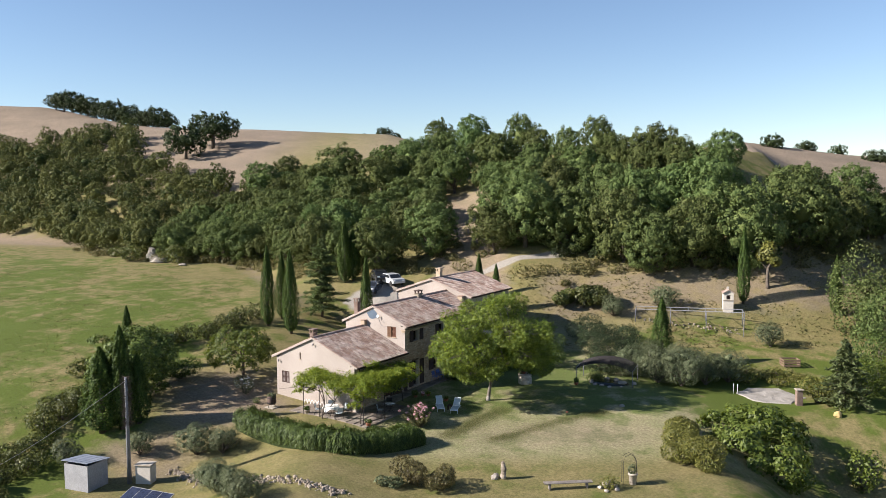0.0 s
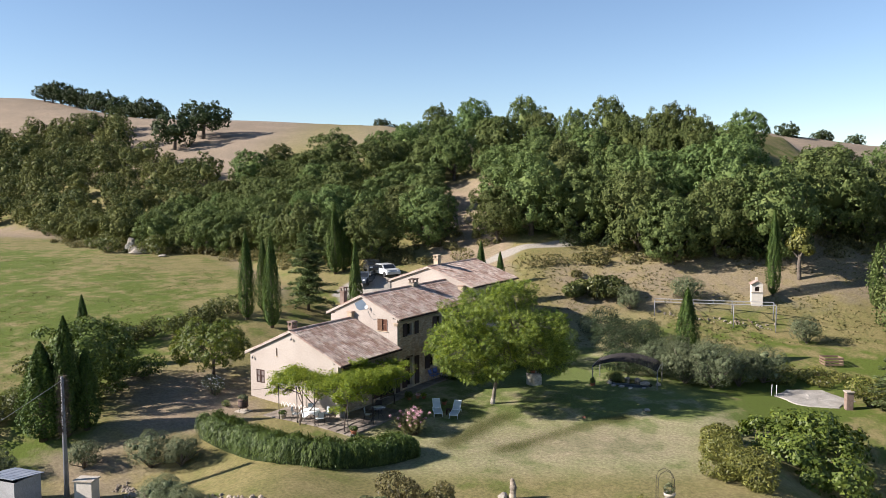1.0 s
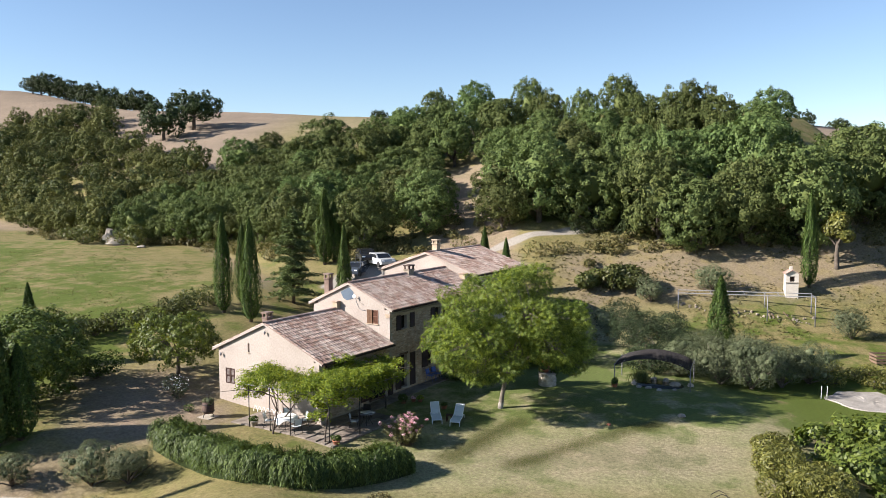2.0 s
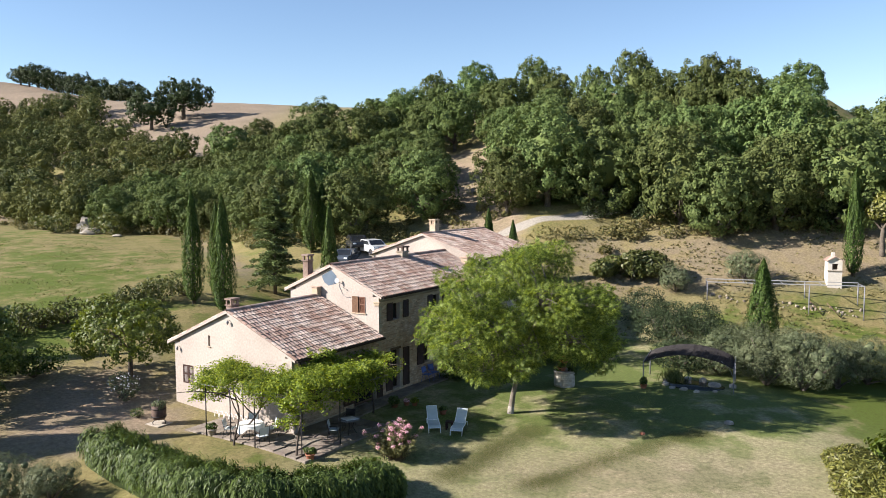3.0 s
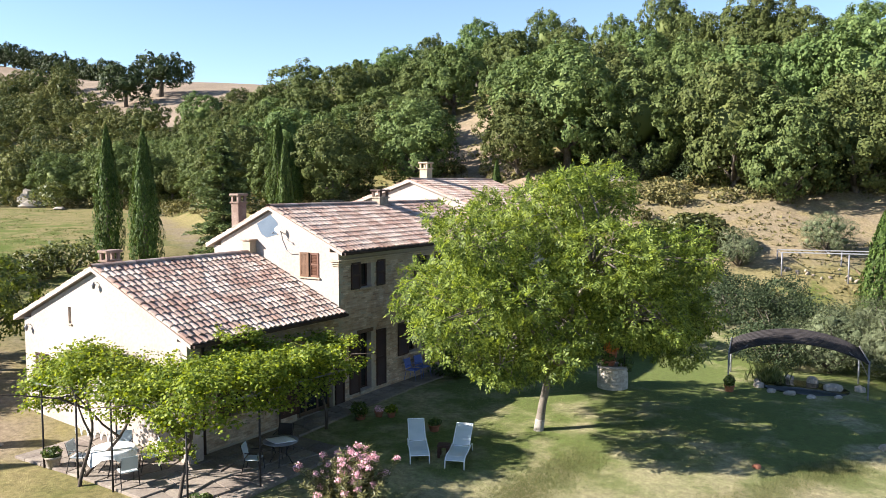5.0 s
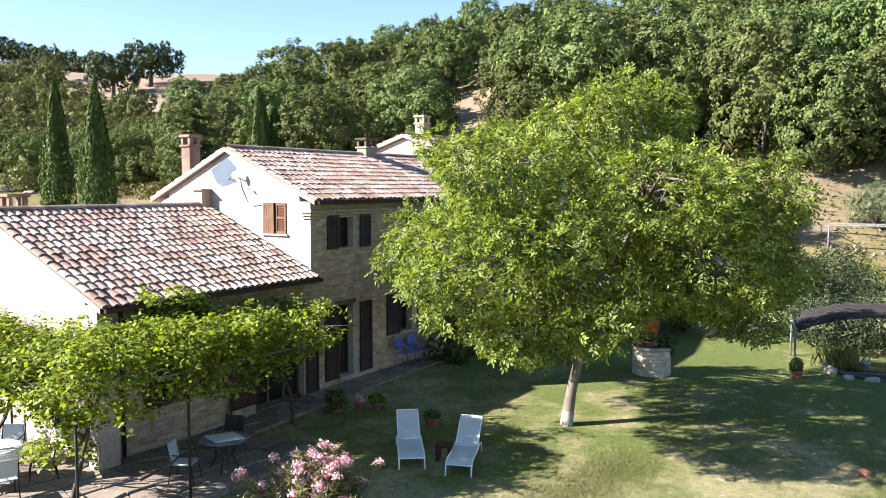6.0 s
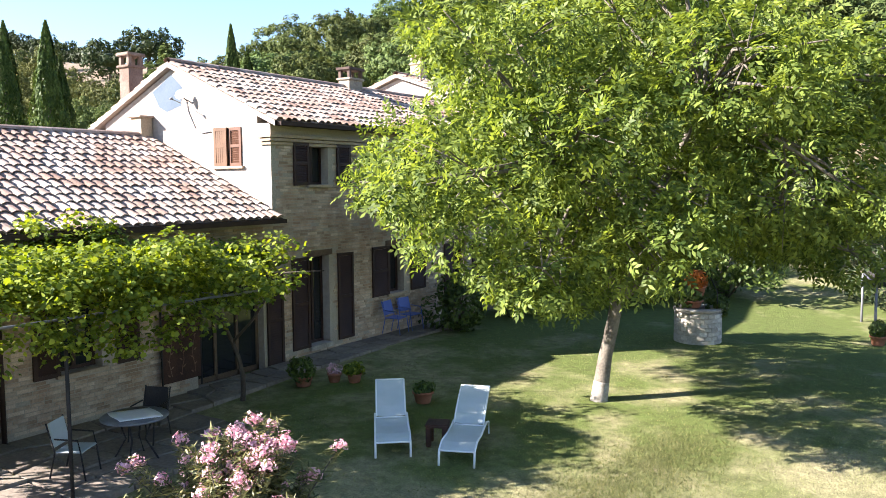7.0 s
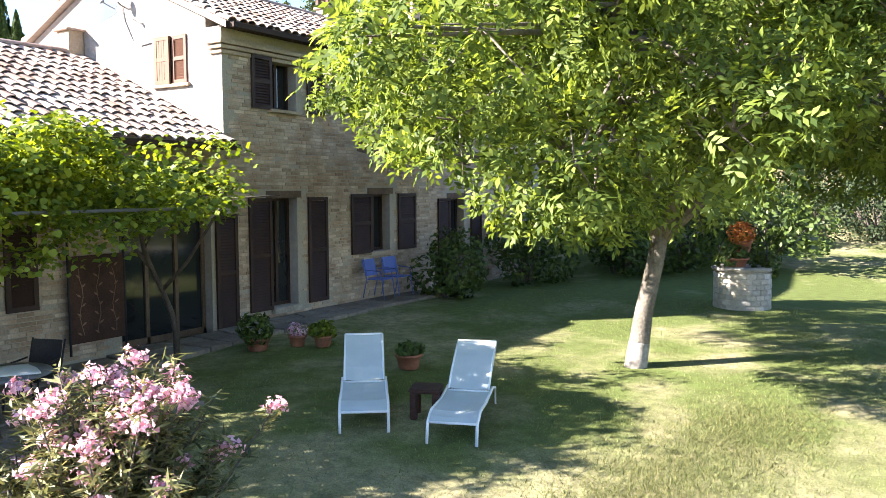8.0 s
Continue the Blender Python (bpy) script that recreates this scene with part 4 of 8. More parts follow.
def clump_crown(seed, height, radius, count, leaf, lobes=44, low=-0.72):
    """Leaf faces, inner masses and clumps of a dense rounded crown made of many leafy clumps; foot at the origin."""
    rng = np.random.default_rng(seed)
    zc, rz = height * 0.55, height * 0.45
    i = np.arange(lobes)
    z = 1 - (1 - low) * (i + 0.5) / lobes
    ang = i * 2.39996 + rng.uniform(-0.35, 0.35, lobes)
    side = np.sqrt(np.maximum(1 - z * z, 0.02))
    far = rng.uniform(0.60, 0.80, lobes) * (1 + 0.16 * np.sin(ang * 3 + seed) * side)
    c = np.stack([radius * far * side * np.cos(ang), radius * far * side * np.sin(ang), zc + rz * far * z * 1.05], 1)
    r = radius * rng.uniform(0.15, 0.32, lobes)
    ls = [(tuple(p), (q, q, q * 0.86)) for p, q in zip(c, r)]
    k = rng.choice(lobes, size=int(count * 2.0), p=r ** 2 / (r ** 2).sum())
    out = unit(c[k] - np.array([0, 0, zc - rz * 0.35]))
    # each clump carries a dozen tufts of leaves
    tuft = unit(rng.normal(size=(lobes, 12, 3)) + 0.7 * unit(c - np.array([0, 0, zc - rz * 0.35]))[:, None])
    reach = rng.uniform(0.55, 1.02, (lobes, 12))
    t = rng.integers(0, 12, len(k))
    e = tuft[k, t]
    d = unit(rng.normal(size=(len(k), 3)) + 0.5 * e)
    pts = c[k] + r[k][:, None] * (e * reach[k, t][:, None] + d * 0.42 * (1 - np.abs(rng.normal(0, 0.3, (len(k), 1))))) * np.array([1, 1, 0.9])
    keep = np.ones(len(k), bool)
    for p, q in zip(c, r):
        keep &= (((pts - p) / (q * 0.62)) ** 2).sum(1) > 1
    pts, d, out = pts[keep][:count], unit(d * 0.8 + e * 0.5)[keep][:count], out[keep][:count]
    n = unit(d * 0.85 + out * 0.3 + rng.normal(0, 0.3, d.shape))
    a = unit(np.cross(n, rng.normal(size=n.shape)))
    b = np.cross(n, a)
    ln, wd = leaf * rng.uniform(0.65, 1.3, (len(n), 1)), leaf * 0.8 * rng.uniform(0.65, 1.3, (len(n), 1))
    tri = np.stack([pts + a * ln * 0.6, pts - a * ln * 0.4 + b * wd * 0.5, pts - a * ln * 0.4 - b * wd * 0.5], 1)
    body = [((0, 0, zc), (radius * 0.5, radius * 0.5, rz * 0.5))]
    return tri, lobe_bodies(rng, body, 0.9), ls


def wood_oak(seed, count, leaf, lobes=44, low=-0.72):
    """Trunk and crown meshes of an oak 8.8 m high and 8 m across."""
    tri, body, ls = clump_crown(seed, 8.8, 4.0, count, leaf, lobes, low)
    rng = np.random.default_rng(seed + 1)
    paths = [[(Vector((0, 0, -1.6)), 0.34), (Vector((0.1, 0, 1.2)), 0.26), (Vector((rng.normal(0, 0.3), rng.normal(0, 0.3), 4.6)), 0.16)]]
    for c, r in ls[-16::3]:
        paths.append([(Vector((0.05, 0, 1.4)), 0.13), (Vector(c) * 0.55 + Vector((0, 0, 0.9)), 0.09), (Vector(c), 0.04)])
    return tubes("trunk", paths, M["bark"], 6), soup("crown", tri, M["oak"], body)


rngw = np.random.default_rng(11)
OAKS = [wood_oak(100 + i, 13000, 0.235, 60, -0.95) for i in range(5)]
OAKS_BACK = [wood_oak(120 + i, 9000, 0.28, 50, -0.85) for i in range(4)]
FAR_CROWNS = [clump_crown(140 + i, 8.8, 4.0, 2400, 0.40, 36, -0.9) for i in range(4)]


def clearing(u, v):
    """Open ground inside the wood: the bare bank, the track."""
    if abs(v - (104.2 + 0.15 * (u - 6))) < 3.4 and -15 < u < 9:
        return True
    if ((u + 8.5) / 7.5) ** 2 + ((v - 100) / 8) ** 2 < 1:
        return True
    if ((u - 3.6) / 3.9) ** 2 + ((v - 119) / 17) ** 2 < 1:
        return True
    return False


LIMIT_U = [-260, -135, -120, -102, -84, -72, -56, -47, -41, -33, -25, -19, -13, -5, 0, 7, 9, 14, 17, 21, 25, 27, 32, 37, 41, 47, 58, 95]
LIMIT_V = [260, 262, 270, 262, 226, 217, 196, 182, 190, 185, 172, 170, 156, 170, 174, 162, 141, 150, 135, 130, 128, 121, 120, 115, 110, 112, 118, 124]

# how far the wood's edge lies from the foot of the hill
WOOD_U = [-140, -93, -76, -62, -50, -43, -31, -15, -8, 8, 10]
WOOD_LEAD = [6, -2, -9, -15, -15, -12, -1, 12, 20, 22, 22]

# trees that stand out: metres across and along the flight line, crown radius, height over width
FRONT_OAKS = ((10.9, 108.0, 5.1, 1.1), (6.9, 108.0, 3.7, 1.1), (16.6, 106.5, 4.6, 1.05), (22.9, 102.0, 4.7, 1.1), (25.8, 99.0, 4.0, 1.1), (31.1, 99.5, 4.3, 1.1), (35.0, 106.5, 5.0, 1.1),
              (37.1, 98.5, 5.3, 1.1), (45.2, 102.5, 5.1, 1.1), (50.0, 103.0, 4.5, 1.1), (16.2, 118.5, 4.1, 1.1), (23.1, 114.0, 3.9, 1.1), (26.1, 109.5, 4.1, 1.1), (30.9, 109.5, 3.8, 1.1))
SKY_OAKS = ((-0.9, 170.8, 3.4, 1.4), (5.6, 156.3, 3.7, 1.4), (7.8, 145.4, 3.3, 1.2), (14.1, 146.9, 3.2, 1.5), (16.5, 140.9, 2.8, 1.4), (20.4, 133.4, 2.9, 1.4), (24.6, 127.4, 3.1, 1.5), (20.8, 123.0, 3.5, 1.2), (26.4, 123.0, 3.0, 1.3), (29.6, 120.5, 3.3, 1.3),
            (32.2, 120.0, 3.2, 1.4), (33.8, 117.0, 3.4, 1.2), (41.6, 118.5, 2.9, 1.2), (37.4, 115.0, 3.4, 1.1), (-20.3, 161.3, 4.8, 1.0), (-11.4, 143.4, 4.6, 1.0), (-5.7, 151.9, 3.9, 1.2), (-39.9, 176.8, 4.6, 1.0), (-35.5, 183.8, 3.6, 1.0))


def wood():
    far_tri, far_v, far_f, base = [], [], [], 0
    placed = []

    def oak(u, v, r, ratio, meshes, label, sink=0.14):
        px, py = xy(u, v)
        placed.append((u, v, r))
        size = r / 4.0
        plant("oak_tree", meshes, label, "tree", px, py, rngw.uniform(0, 360), size, "hillside oaks", sink * r, tall=ratio / 1.1)

    for k, (u, v, r, ratio) in enumerate(FRONT_OAKS):
        oak(u, v, r, ratio + (0.1 if u > 14 else 0.0), OAKS[k % 5], "broad green oak at the foot of the hillside wood", 0.34 if u > 14 else 0.14)
    for k, (u, v, r, ratio) in enumerate(SKY_OAKS):
        oak(u, v, r, ratio, OAKS[(k + 2) % 5], "rounded oak standing out on the wooded ridge")
    for u0, u1, step, size in ((-200, -50, 6.0, 3.7), (-50, -10, 4.6, 3.3), (-10, 96, 6.2, 3.7)):
        for iu in range(int((u1 - u0) / step)):
            for iv in range(40):
                u = u0 + (iu + 0.5 * (iv % 2)) * step + rngw.uniform(-1.6, 1.6)
                foot = float(np.interp(u, FOOT_U, FOOT_V))
                v = foot - 14 + iv * step * 0.93 + rngw.uniform(-1.6, 1.6)
                lead = float(np.interp(u, WOOD_U, WOOD_LEAD))
                r = size * rngw.uniform(0.6, 1.15)
                if v > float(np.interp(u, LIMIT_U, LIMIT_V)) or v < foot + lead or clearing(u, v) or rngw.uniform() < 0.08:
                    continue
                if any((u - a) ** 2 + (v - b) ** 2 < (0.5 * (r + c)) ** 2 for a, b, c in placed):
                    continue
                ratio = rngw.uniform(0.95, 1.2)
                if u > -50:
                    back = v > foot + (44 if u > -10 else 26)
                    oak(u, v, r, ratio, OAKS_BACK[rngw.integers(0, 4)] if back else OAKS[rngw.integers(0, 5)], "broad green oak in the hillside wood")
                    continue
                # a far crown, joined with the rest of the distant wood
                px, py = xy(u, v)
                tri, (bv, bf), ls = FAR_CROWNS[rngw.integers(0, 4)]
                t = rngw.uniform(0, 6.28)
                m = np.array([[math.cos(t), -math.sin(t), 0], [math.sin(t), math.cos(t), 0], [0, 0, ratio / 1.1]]) * (r / 4.0)
                at = np.array([px, py, gz(px, py) - 0.3])
                far_tri.append(tri @ m.T + at)
                far_v.append(bv @ m.T + at)
                far_f.append(bf + base)
                base += len(bv)
    me = soup("distant_wood", np.concatenate(far_tri), M["oakfar"], (np.concatenate(far_v), np.concatenate(far_f)))
    tagged(new("distant_wood", me), "dense green oak wood on the far hillside", "woodland", kind="stuff")


def undergrowth():
    """Low scrub along the foot of the wood, on its bank and beside the track."""
    rng = np.random.default_rng(77)
    pts, nrm = [], []
    for k in range(420):
        u = rng.uniform(-75, 75)
        foot = float(np.interp(u, FOOT_U, FOOT_V))
        near = float(np.interp(u, WOOD_U, WOOD_LEAD)) - (8 if u > 8 else 1)
        v = foot + near + abs(rng.normal(0, 7)) + rng.uniform(-1, 3)
        if abs(v - (104.2 + 0.15 * (u - 6))) < 2.6 and -15 < u < 23 or ((u + 8.5) / 6.0) ** 2 + ((v - 100) / 5.5) ** 2 < 1:
            continue
        if ((u - 3.5) / 3.6) ** 2 + ((v - 119) / 15) ** 2 < 1 and rng.uniform() < 0.55:
            continue
        px, py = xy(u, v)
        r = rng.uniform(0.4, 1.2)
        p, d = crown_points(rng, [((px + rng.normal(0, r * 0.5), py + rng.normal(0, r * 0.5), gz(px, py) + r * 0.45), (r, r, r * 0.8)) for _ in range(3)], 300)
        pts.append(p)
        nrm.append(unit(d * 0.7 + rng.normal(0, 0.5, d.shape) + np.array([0, 0, 0.3])))
    me = soup("undergrowth", leaves(rng, np.concatenate(pts), np.concatenate(nrm), 0.3, 0.13), M["scrub"])
    tagged(new("undergrowth", me), "low green and straw-coloured scrub along the wood edge", "undergrowth", kind="stuff")


wood()
undergrowth()

CYP = [cypress(20 + i, 9.0, 0.85, 9000, M["cypress"], 0.19) for i in range(3)]
for i, (u, v, tip, wide) in enumerate(((-19.5, 87.6, 11.7, 1.05), (-18.6, 91.0, 10.7, 0.95), (-16.6, 85.6, 11.3, 1.15), (-13.4, 107.8, 13.6, 1.35), (-12.4, 108.4, 12.3, 1.25), (-8.3, 84.3, 10.8, 1.0), (4.2, 96.0, 9.9, 0.9), (6.0, 92.0, 9.0, 0.9),
                                         (34.6, 92.0, 13.3, 0.95), (21.2, 77.4, 7.0, 1.35), (44.3, 89.9, 10.0, 0.9), (-26.3, 60.2, 5.9, 1.8), (-24.9, 60.6, 7.5, 1.4), (-23.9, 61.3, 5.2, 1.2), (-29.4, 73.3, 7.2, 0.9))):
    px, py = xy(u, v)
    g = gz(px, py)
    h = (tip - g) / 9.0
    e = plant("cypress_tree", CYP[i % 3], "slender dark green cypress", "tree", px, py, 47 * i, h, "cypresses")
    e.scale = (wide, wide, h)

# ---- the garden round the house ----
def compound_leaves(rng, c, out, size, leaflets=7):
    """Pinnate leaves: leaflets in pairs along a drooping stalk."""
    k = len(c)
    a = unit(out * 0.9 + rng.normal(0, 0.7, (k, 3)) + np.array([0, 0, -0.35]))
    up = unit(np.array([0, 0, 0.6]) + rng.normal(0, 0.4, (k, 3)) + out * 0.75)
    b = unit(np.cross(up, a))
    n = np.cross(a, b)
    fs = []
    half = leaflets // 2
    for i in range(leaflets):
        if i < leaflets - 1:
            side = 1 if i % 2 else -1
            s = (i // 2 + 0.6) / (half + 0.2)
            root = c + a * size * s * 0.9 - n * size * 0.12 * s * s
            way = unit(b * side * 0.85 + a * 0.5 + rng.normal(0, 0.15, (k, 3)))
        else:
            root = c + a * size * 0.9 - n * size * 0.12
            way = unit(a + rng.normal(0, 0.15, (k, 3)))
        ln = size * rng.uniform(0.45, 0.62, (k, 1))
        w = np.cross(n, way)
        wd = ln * 0.21
        m = unit(n + rng.normal(0, 0.25, (k, 3)))
        fs.append(np.stack([root, root + way * ln * 0.5 + w * wd + m * wd * 0.25, root + way * ln - n * ln * 0.12, root + way * ln * 0.5 - w * wd + m * wd * 0.25], 1))
    return np.concatenate(fs)


def walnut():
    rng = np.random.default_rng(4)
    e = thing("walnut_tree", "large spreading walnut tree with bright green compound leaves", "tree", at=pose(7.42, 1.6, gz(7.42, 1.6)))
    cx, cy = 0.3, 0.2
    ls = []
    for i in range(30):
        t = 2.399 * i + rng.uniform(-0.3, 0.3)
        k = math.sqrt((i + 0.5) / 30)
        rr = 4.55 * k * rng.uniform(0.86, 1.08)
        top = 8.9 - 3.0 * k ** 2.2
        z = (top - 0.9, 3.75 + 1.0 * (1 - k), rng.uniform(4.2, top - 0.9))[i % 3]
        if i % 3 == 1 and 3.1 < t % (2 * math.pi) < 4.6:
            z += 0.8
        if math.cos(t + 0.15) > 0.55:
            rr = min(rr, 3.45)
        r = rng.uniform(1.1, 1.65)
        ls.append(((cx + rr * math.cos(t), cy + rr * math.sin(t), z), (r, r, r * 0.74)))
    for a, rr, z, r in ((3.5, 3.9, 4.0, 1.0), (4.45, 4.3, 3.6, 0.9), (4.8, 4.2, 3.1, 0.85), (5.2, 4.0, 3.4, 0.85), (4.35, 2.7, 2.75, 0.75), (4.75, 2.9, 2.65, 0.7), (3.9, 1.2, 2.7, 0.7), (5.2, 1.8, 2.9, 0.8), (2.0, 2.0, 3.0, 0.9), (1.0, 4.2, 3.2, 0.9), (0.3, 4.2, 3.1, 0.9)):
        ls.append(((cx + rr * math.cos(a), cy + rr * math.sin(a), z), (r, r, r * 0.7)))
    core = list(ls)
    for k in range(70):
        c, r = core[rng.integers(0, 30)]
        w = unit(np.array(c) - np.array([cx, cy, 5.6]) + rng.normal(0, 1.2, 3))
        q = rng.uniform(0.3, 0.6)
        ls.append((tuple(np.array(c) + w * np.array(r) * 1.05), (q, q, q * 0.8)))
    pts, d = crown_points(rng, ls, 18500, inner=0.6)
    sag = pts[:, 2] > 1.5
    crown = soup("crown", compound_leaves(rng, pts[sag], d[sag], 0.245), M["walnut"])
    part("crown", crown, parent=e)
    top = Vector((0.34, 0.16, 2.2))
    paths = [[(Vector((0, 0, -0.3)), 0.22), (Vector((0.02, 0.0, 0.05)), 0.18), (Vector((0.12, 0.05, 0.9)), 0.145), (Vector((0.26, 0.12, 1.65)), 0.135), (top, 0.135)]]
    forks = []
    for k in range(6):
        a = k * 1.05 + 0.3
        mid = top + Vector((0.9 * math.cos(a), 0.9 * math.sin(a), 0.75 + 0.35 * (k % 3)))
        end = top + Vector((2.2 * math.cos(a + 0.2), 2.2 * math.sin(a + 0.2), 1.6 + 1.0 * (k % 3)))
        paths.append([(top - Vector((0, 0, 0.2)), 0.10), (mid, 0.085), (mid.lerp(end, 0.55) + Vector((0.1, -0.1, 0.05)), 0.065), (end, 0.045)])
        forks += [mid, end, mid.lerp(end, 0.5)]
    for c, r in ls:
        c = Vector(c)
        start = min(forks, key=lambda f: (f - c).length)
        mid = start.lerp(c, 0.5) + Vector((rng.normal(0, 0.25), rng.normal(0, 0.25), rng.normal(0.15, 0.15)))
        q = c + (c - start).normalized() * r[0] * 0.4
        paths.append([(start, 0.045), (mid, 0.034), (mid.lerp(c, 0.6), 0.024), (q, 0.008)])
        for _ in range(4 if r[0] > 0.7 else 0):
            w = Vector(rng.normal(0, 1, 3)).normalized()
            paths.append([(c, 0.016), (c + w * r[0] * 0.5, 0.01), (c + w * r[0] * 0.9 + Vector((0, 0, -0.1)), 0.004)])
    part("trunk", tubes("trunk", paths, M["bark_pale"], 8), parent=e)
    lime = tubes("limewash_band", [[(Vector((0, 0, -0.3)), 0.223), (Vector((0.02, 0.0, 0.05)), 0.183), (Vector((0.0565, 0.018, 0.36)), 0.170), (Vector((0.06, 0.02, 0.40)), 0.165)]], M["faded_lime"], 8)
    part("limewash_band", lime, parent=e, label="faded white limewash on the trunk foot")


walnut()


def bush(name, label, x, y, height, radius, count, leaf, material, seed, group="", category="shrub", z=None, lobes=7, narrow=0.5):
    rng = np.random.default_rng(seed)
    ls = [((rng.normal(0, radius * 0.4), rng.normal(0, radius * 0.4), height * rng.uniform(0.3, 0.72)), (radius * q, radius * q, height * q * 0.62)) for q in rng.uniform(0.45, 0.68, lobes)]
    pts, d = crown_points(rng, ls, count, 0.66)
    pts[:, 2] = np.maximum(pts[:, 2], 0.05)
    nrm = unit(d * 0.8 + rng.normal(0, 0.5, d.shape) + np.array([0, 0, 0.2]))
    e = thing(name, label, category, group, at=pose(x, y, gz(x, y) if z is None else z))
    part("foliage", soup("foliage", leaves(rng, pts, nrm, leaf, leaf * narrow), material), parent=e)
    stems = [[((rng.normal(0, 0.06), rng.normal(0, 0.06), -0.2), 0.05), (Vector(l[0]) * 0.5, 0.03), (Vector(l[0]), 0.012)] for l in ls]
    part("woody_stem", tubes("woody_stem", stems, M["bark"], 5), parent=e, kind="stuff")
    return e


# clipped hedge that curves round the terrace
# dark-leaved bushes added to stand for the deep shade under the front oaks
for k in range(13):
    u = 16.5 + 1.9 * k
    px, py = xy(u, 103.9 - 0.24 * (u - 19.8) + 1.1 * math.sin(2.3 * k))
    bush("holm_oak_bush", "dark scrub added to stand for the deep shade under the oaks", px, py, 2.3 + 0.6 * math.sin(1.7 * k), 1.75 + 0.3 * math.sin(2.9 * k), 2300, 0.2, M["holm"], 800 + k, "understorey bushes", lobes=9)


def hedge():
    rng = np.random.default_rng(8)
    ctrl = [(-6.0, -13.55), (-4.2, -13.8), (-1.6, -14.2), (0.8, -14.8), (3.0, -15.1), (5.0, -14.4), (6.4, -12.9), (7.3, -11.0), (7.9, -9.0)]
    line = []
    for i in range(len(ctrl) - 1):
        for s in np.linspace(0, 1, 8, endpoint=False):
            line.append(np.array(ctrl[i]) * (1 - s) + np.array(ctrl[i + 1]) * s)
    line.append(np.array(ctrl[-1]))
    line = np.array(line)
    tan = unit(np.gradient(line, axis=0))
    side = np.stack([-tan[:, 1], tan[:, 0]], 1)
    n = 62000
    k = rng.uniform(0, len(line) - 1.001, n)
    i = k.astype(int)
    base = line[i] * (1 - (k - i))[:, None] + line[i + 1] * (k - i)[:, None]
    sd = side[i] * (1 - (k - i))[:, None] + side[i + 1] * (k - i)[:, None]
    a = rng.uniform(0, math.pi, n)
    end = np.clip(np.minimum(k, len(line) - 1 - k) / 2.5, 0.35, 1)
    h = (1.22 + 0.09 * np.sin(k * 0.8) + 0.06 * np.sin(k * 2.3 + 1) + 0.05 * np.sin(k * 5.1)) * end
    wd = (1.02 + 0.10 * np.sin(k * 0.6 + 2) + 0.07 * np.sin(k * 3.1)) * end
    rr = 1 - rng.normal(0.07, 0.11, n)
    ca, sa = np.sign(np.cos(a)) * np.abs(np.cos(a)) ** 0.55, np.sin(a) ** 0.5
    pts = np.zeros((n, 3))
    pts[:, :2] = base + sd * (wd * ca * rr)[:, None]
    gzs = ground(base[:, 0], base[:, 1])
    pts[:, 2] = np.maximum(gzs + h * sa * rr, ground(pts[:, 0], pts[:, 1]) + 0.05) + rng.uniform(-0.03, 0.07, n)
    nr = np.zeros((n, 3))
    nr[:, :2] = sd * ca[:, None]
    nr[:, 2] = sa
    nr = unit(nr + rng.normal(0, 0.42, nr.shape))
    along = np.concatenate([rng.normal(0, 0.35, (n, 2)), np.full((n, 1), 1.0)], 1)
    e = thing("hedge", "long clipped green hedge curving round the terrace", "hedge")
    part("foliage", soup("foliage", leaves(rng, pts, nr, 0.25, 0.046, along=along), M["hedge"]), parent=e)
    # core sheet inside the leaves, in the darker holm leaf colour
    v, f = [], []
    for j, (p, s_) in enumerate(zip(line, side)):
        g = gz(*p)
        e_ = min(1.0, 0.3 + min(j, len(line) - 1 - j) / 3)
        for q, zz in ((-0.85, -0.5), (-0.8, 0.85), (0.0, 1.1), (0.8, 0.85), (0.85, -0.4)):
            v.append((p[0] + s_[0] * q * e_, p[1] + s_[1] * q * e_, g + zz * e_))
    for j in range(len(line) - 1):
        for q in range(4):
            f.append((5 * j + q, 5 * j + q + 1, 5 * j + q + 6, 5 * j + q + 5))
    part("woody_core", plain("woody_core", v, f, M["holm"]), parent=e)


hedge()


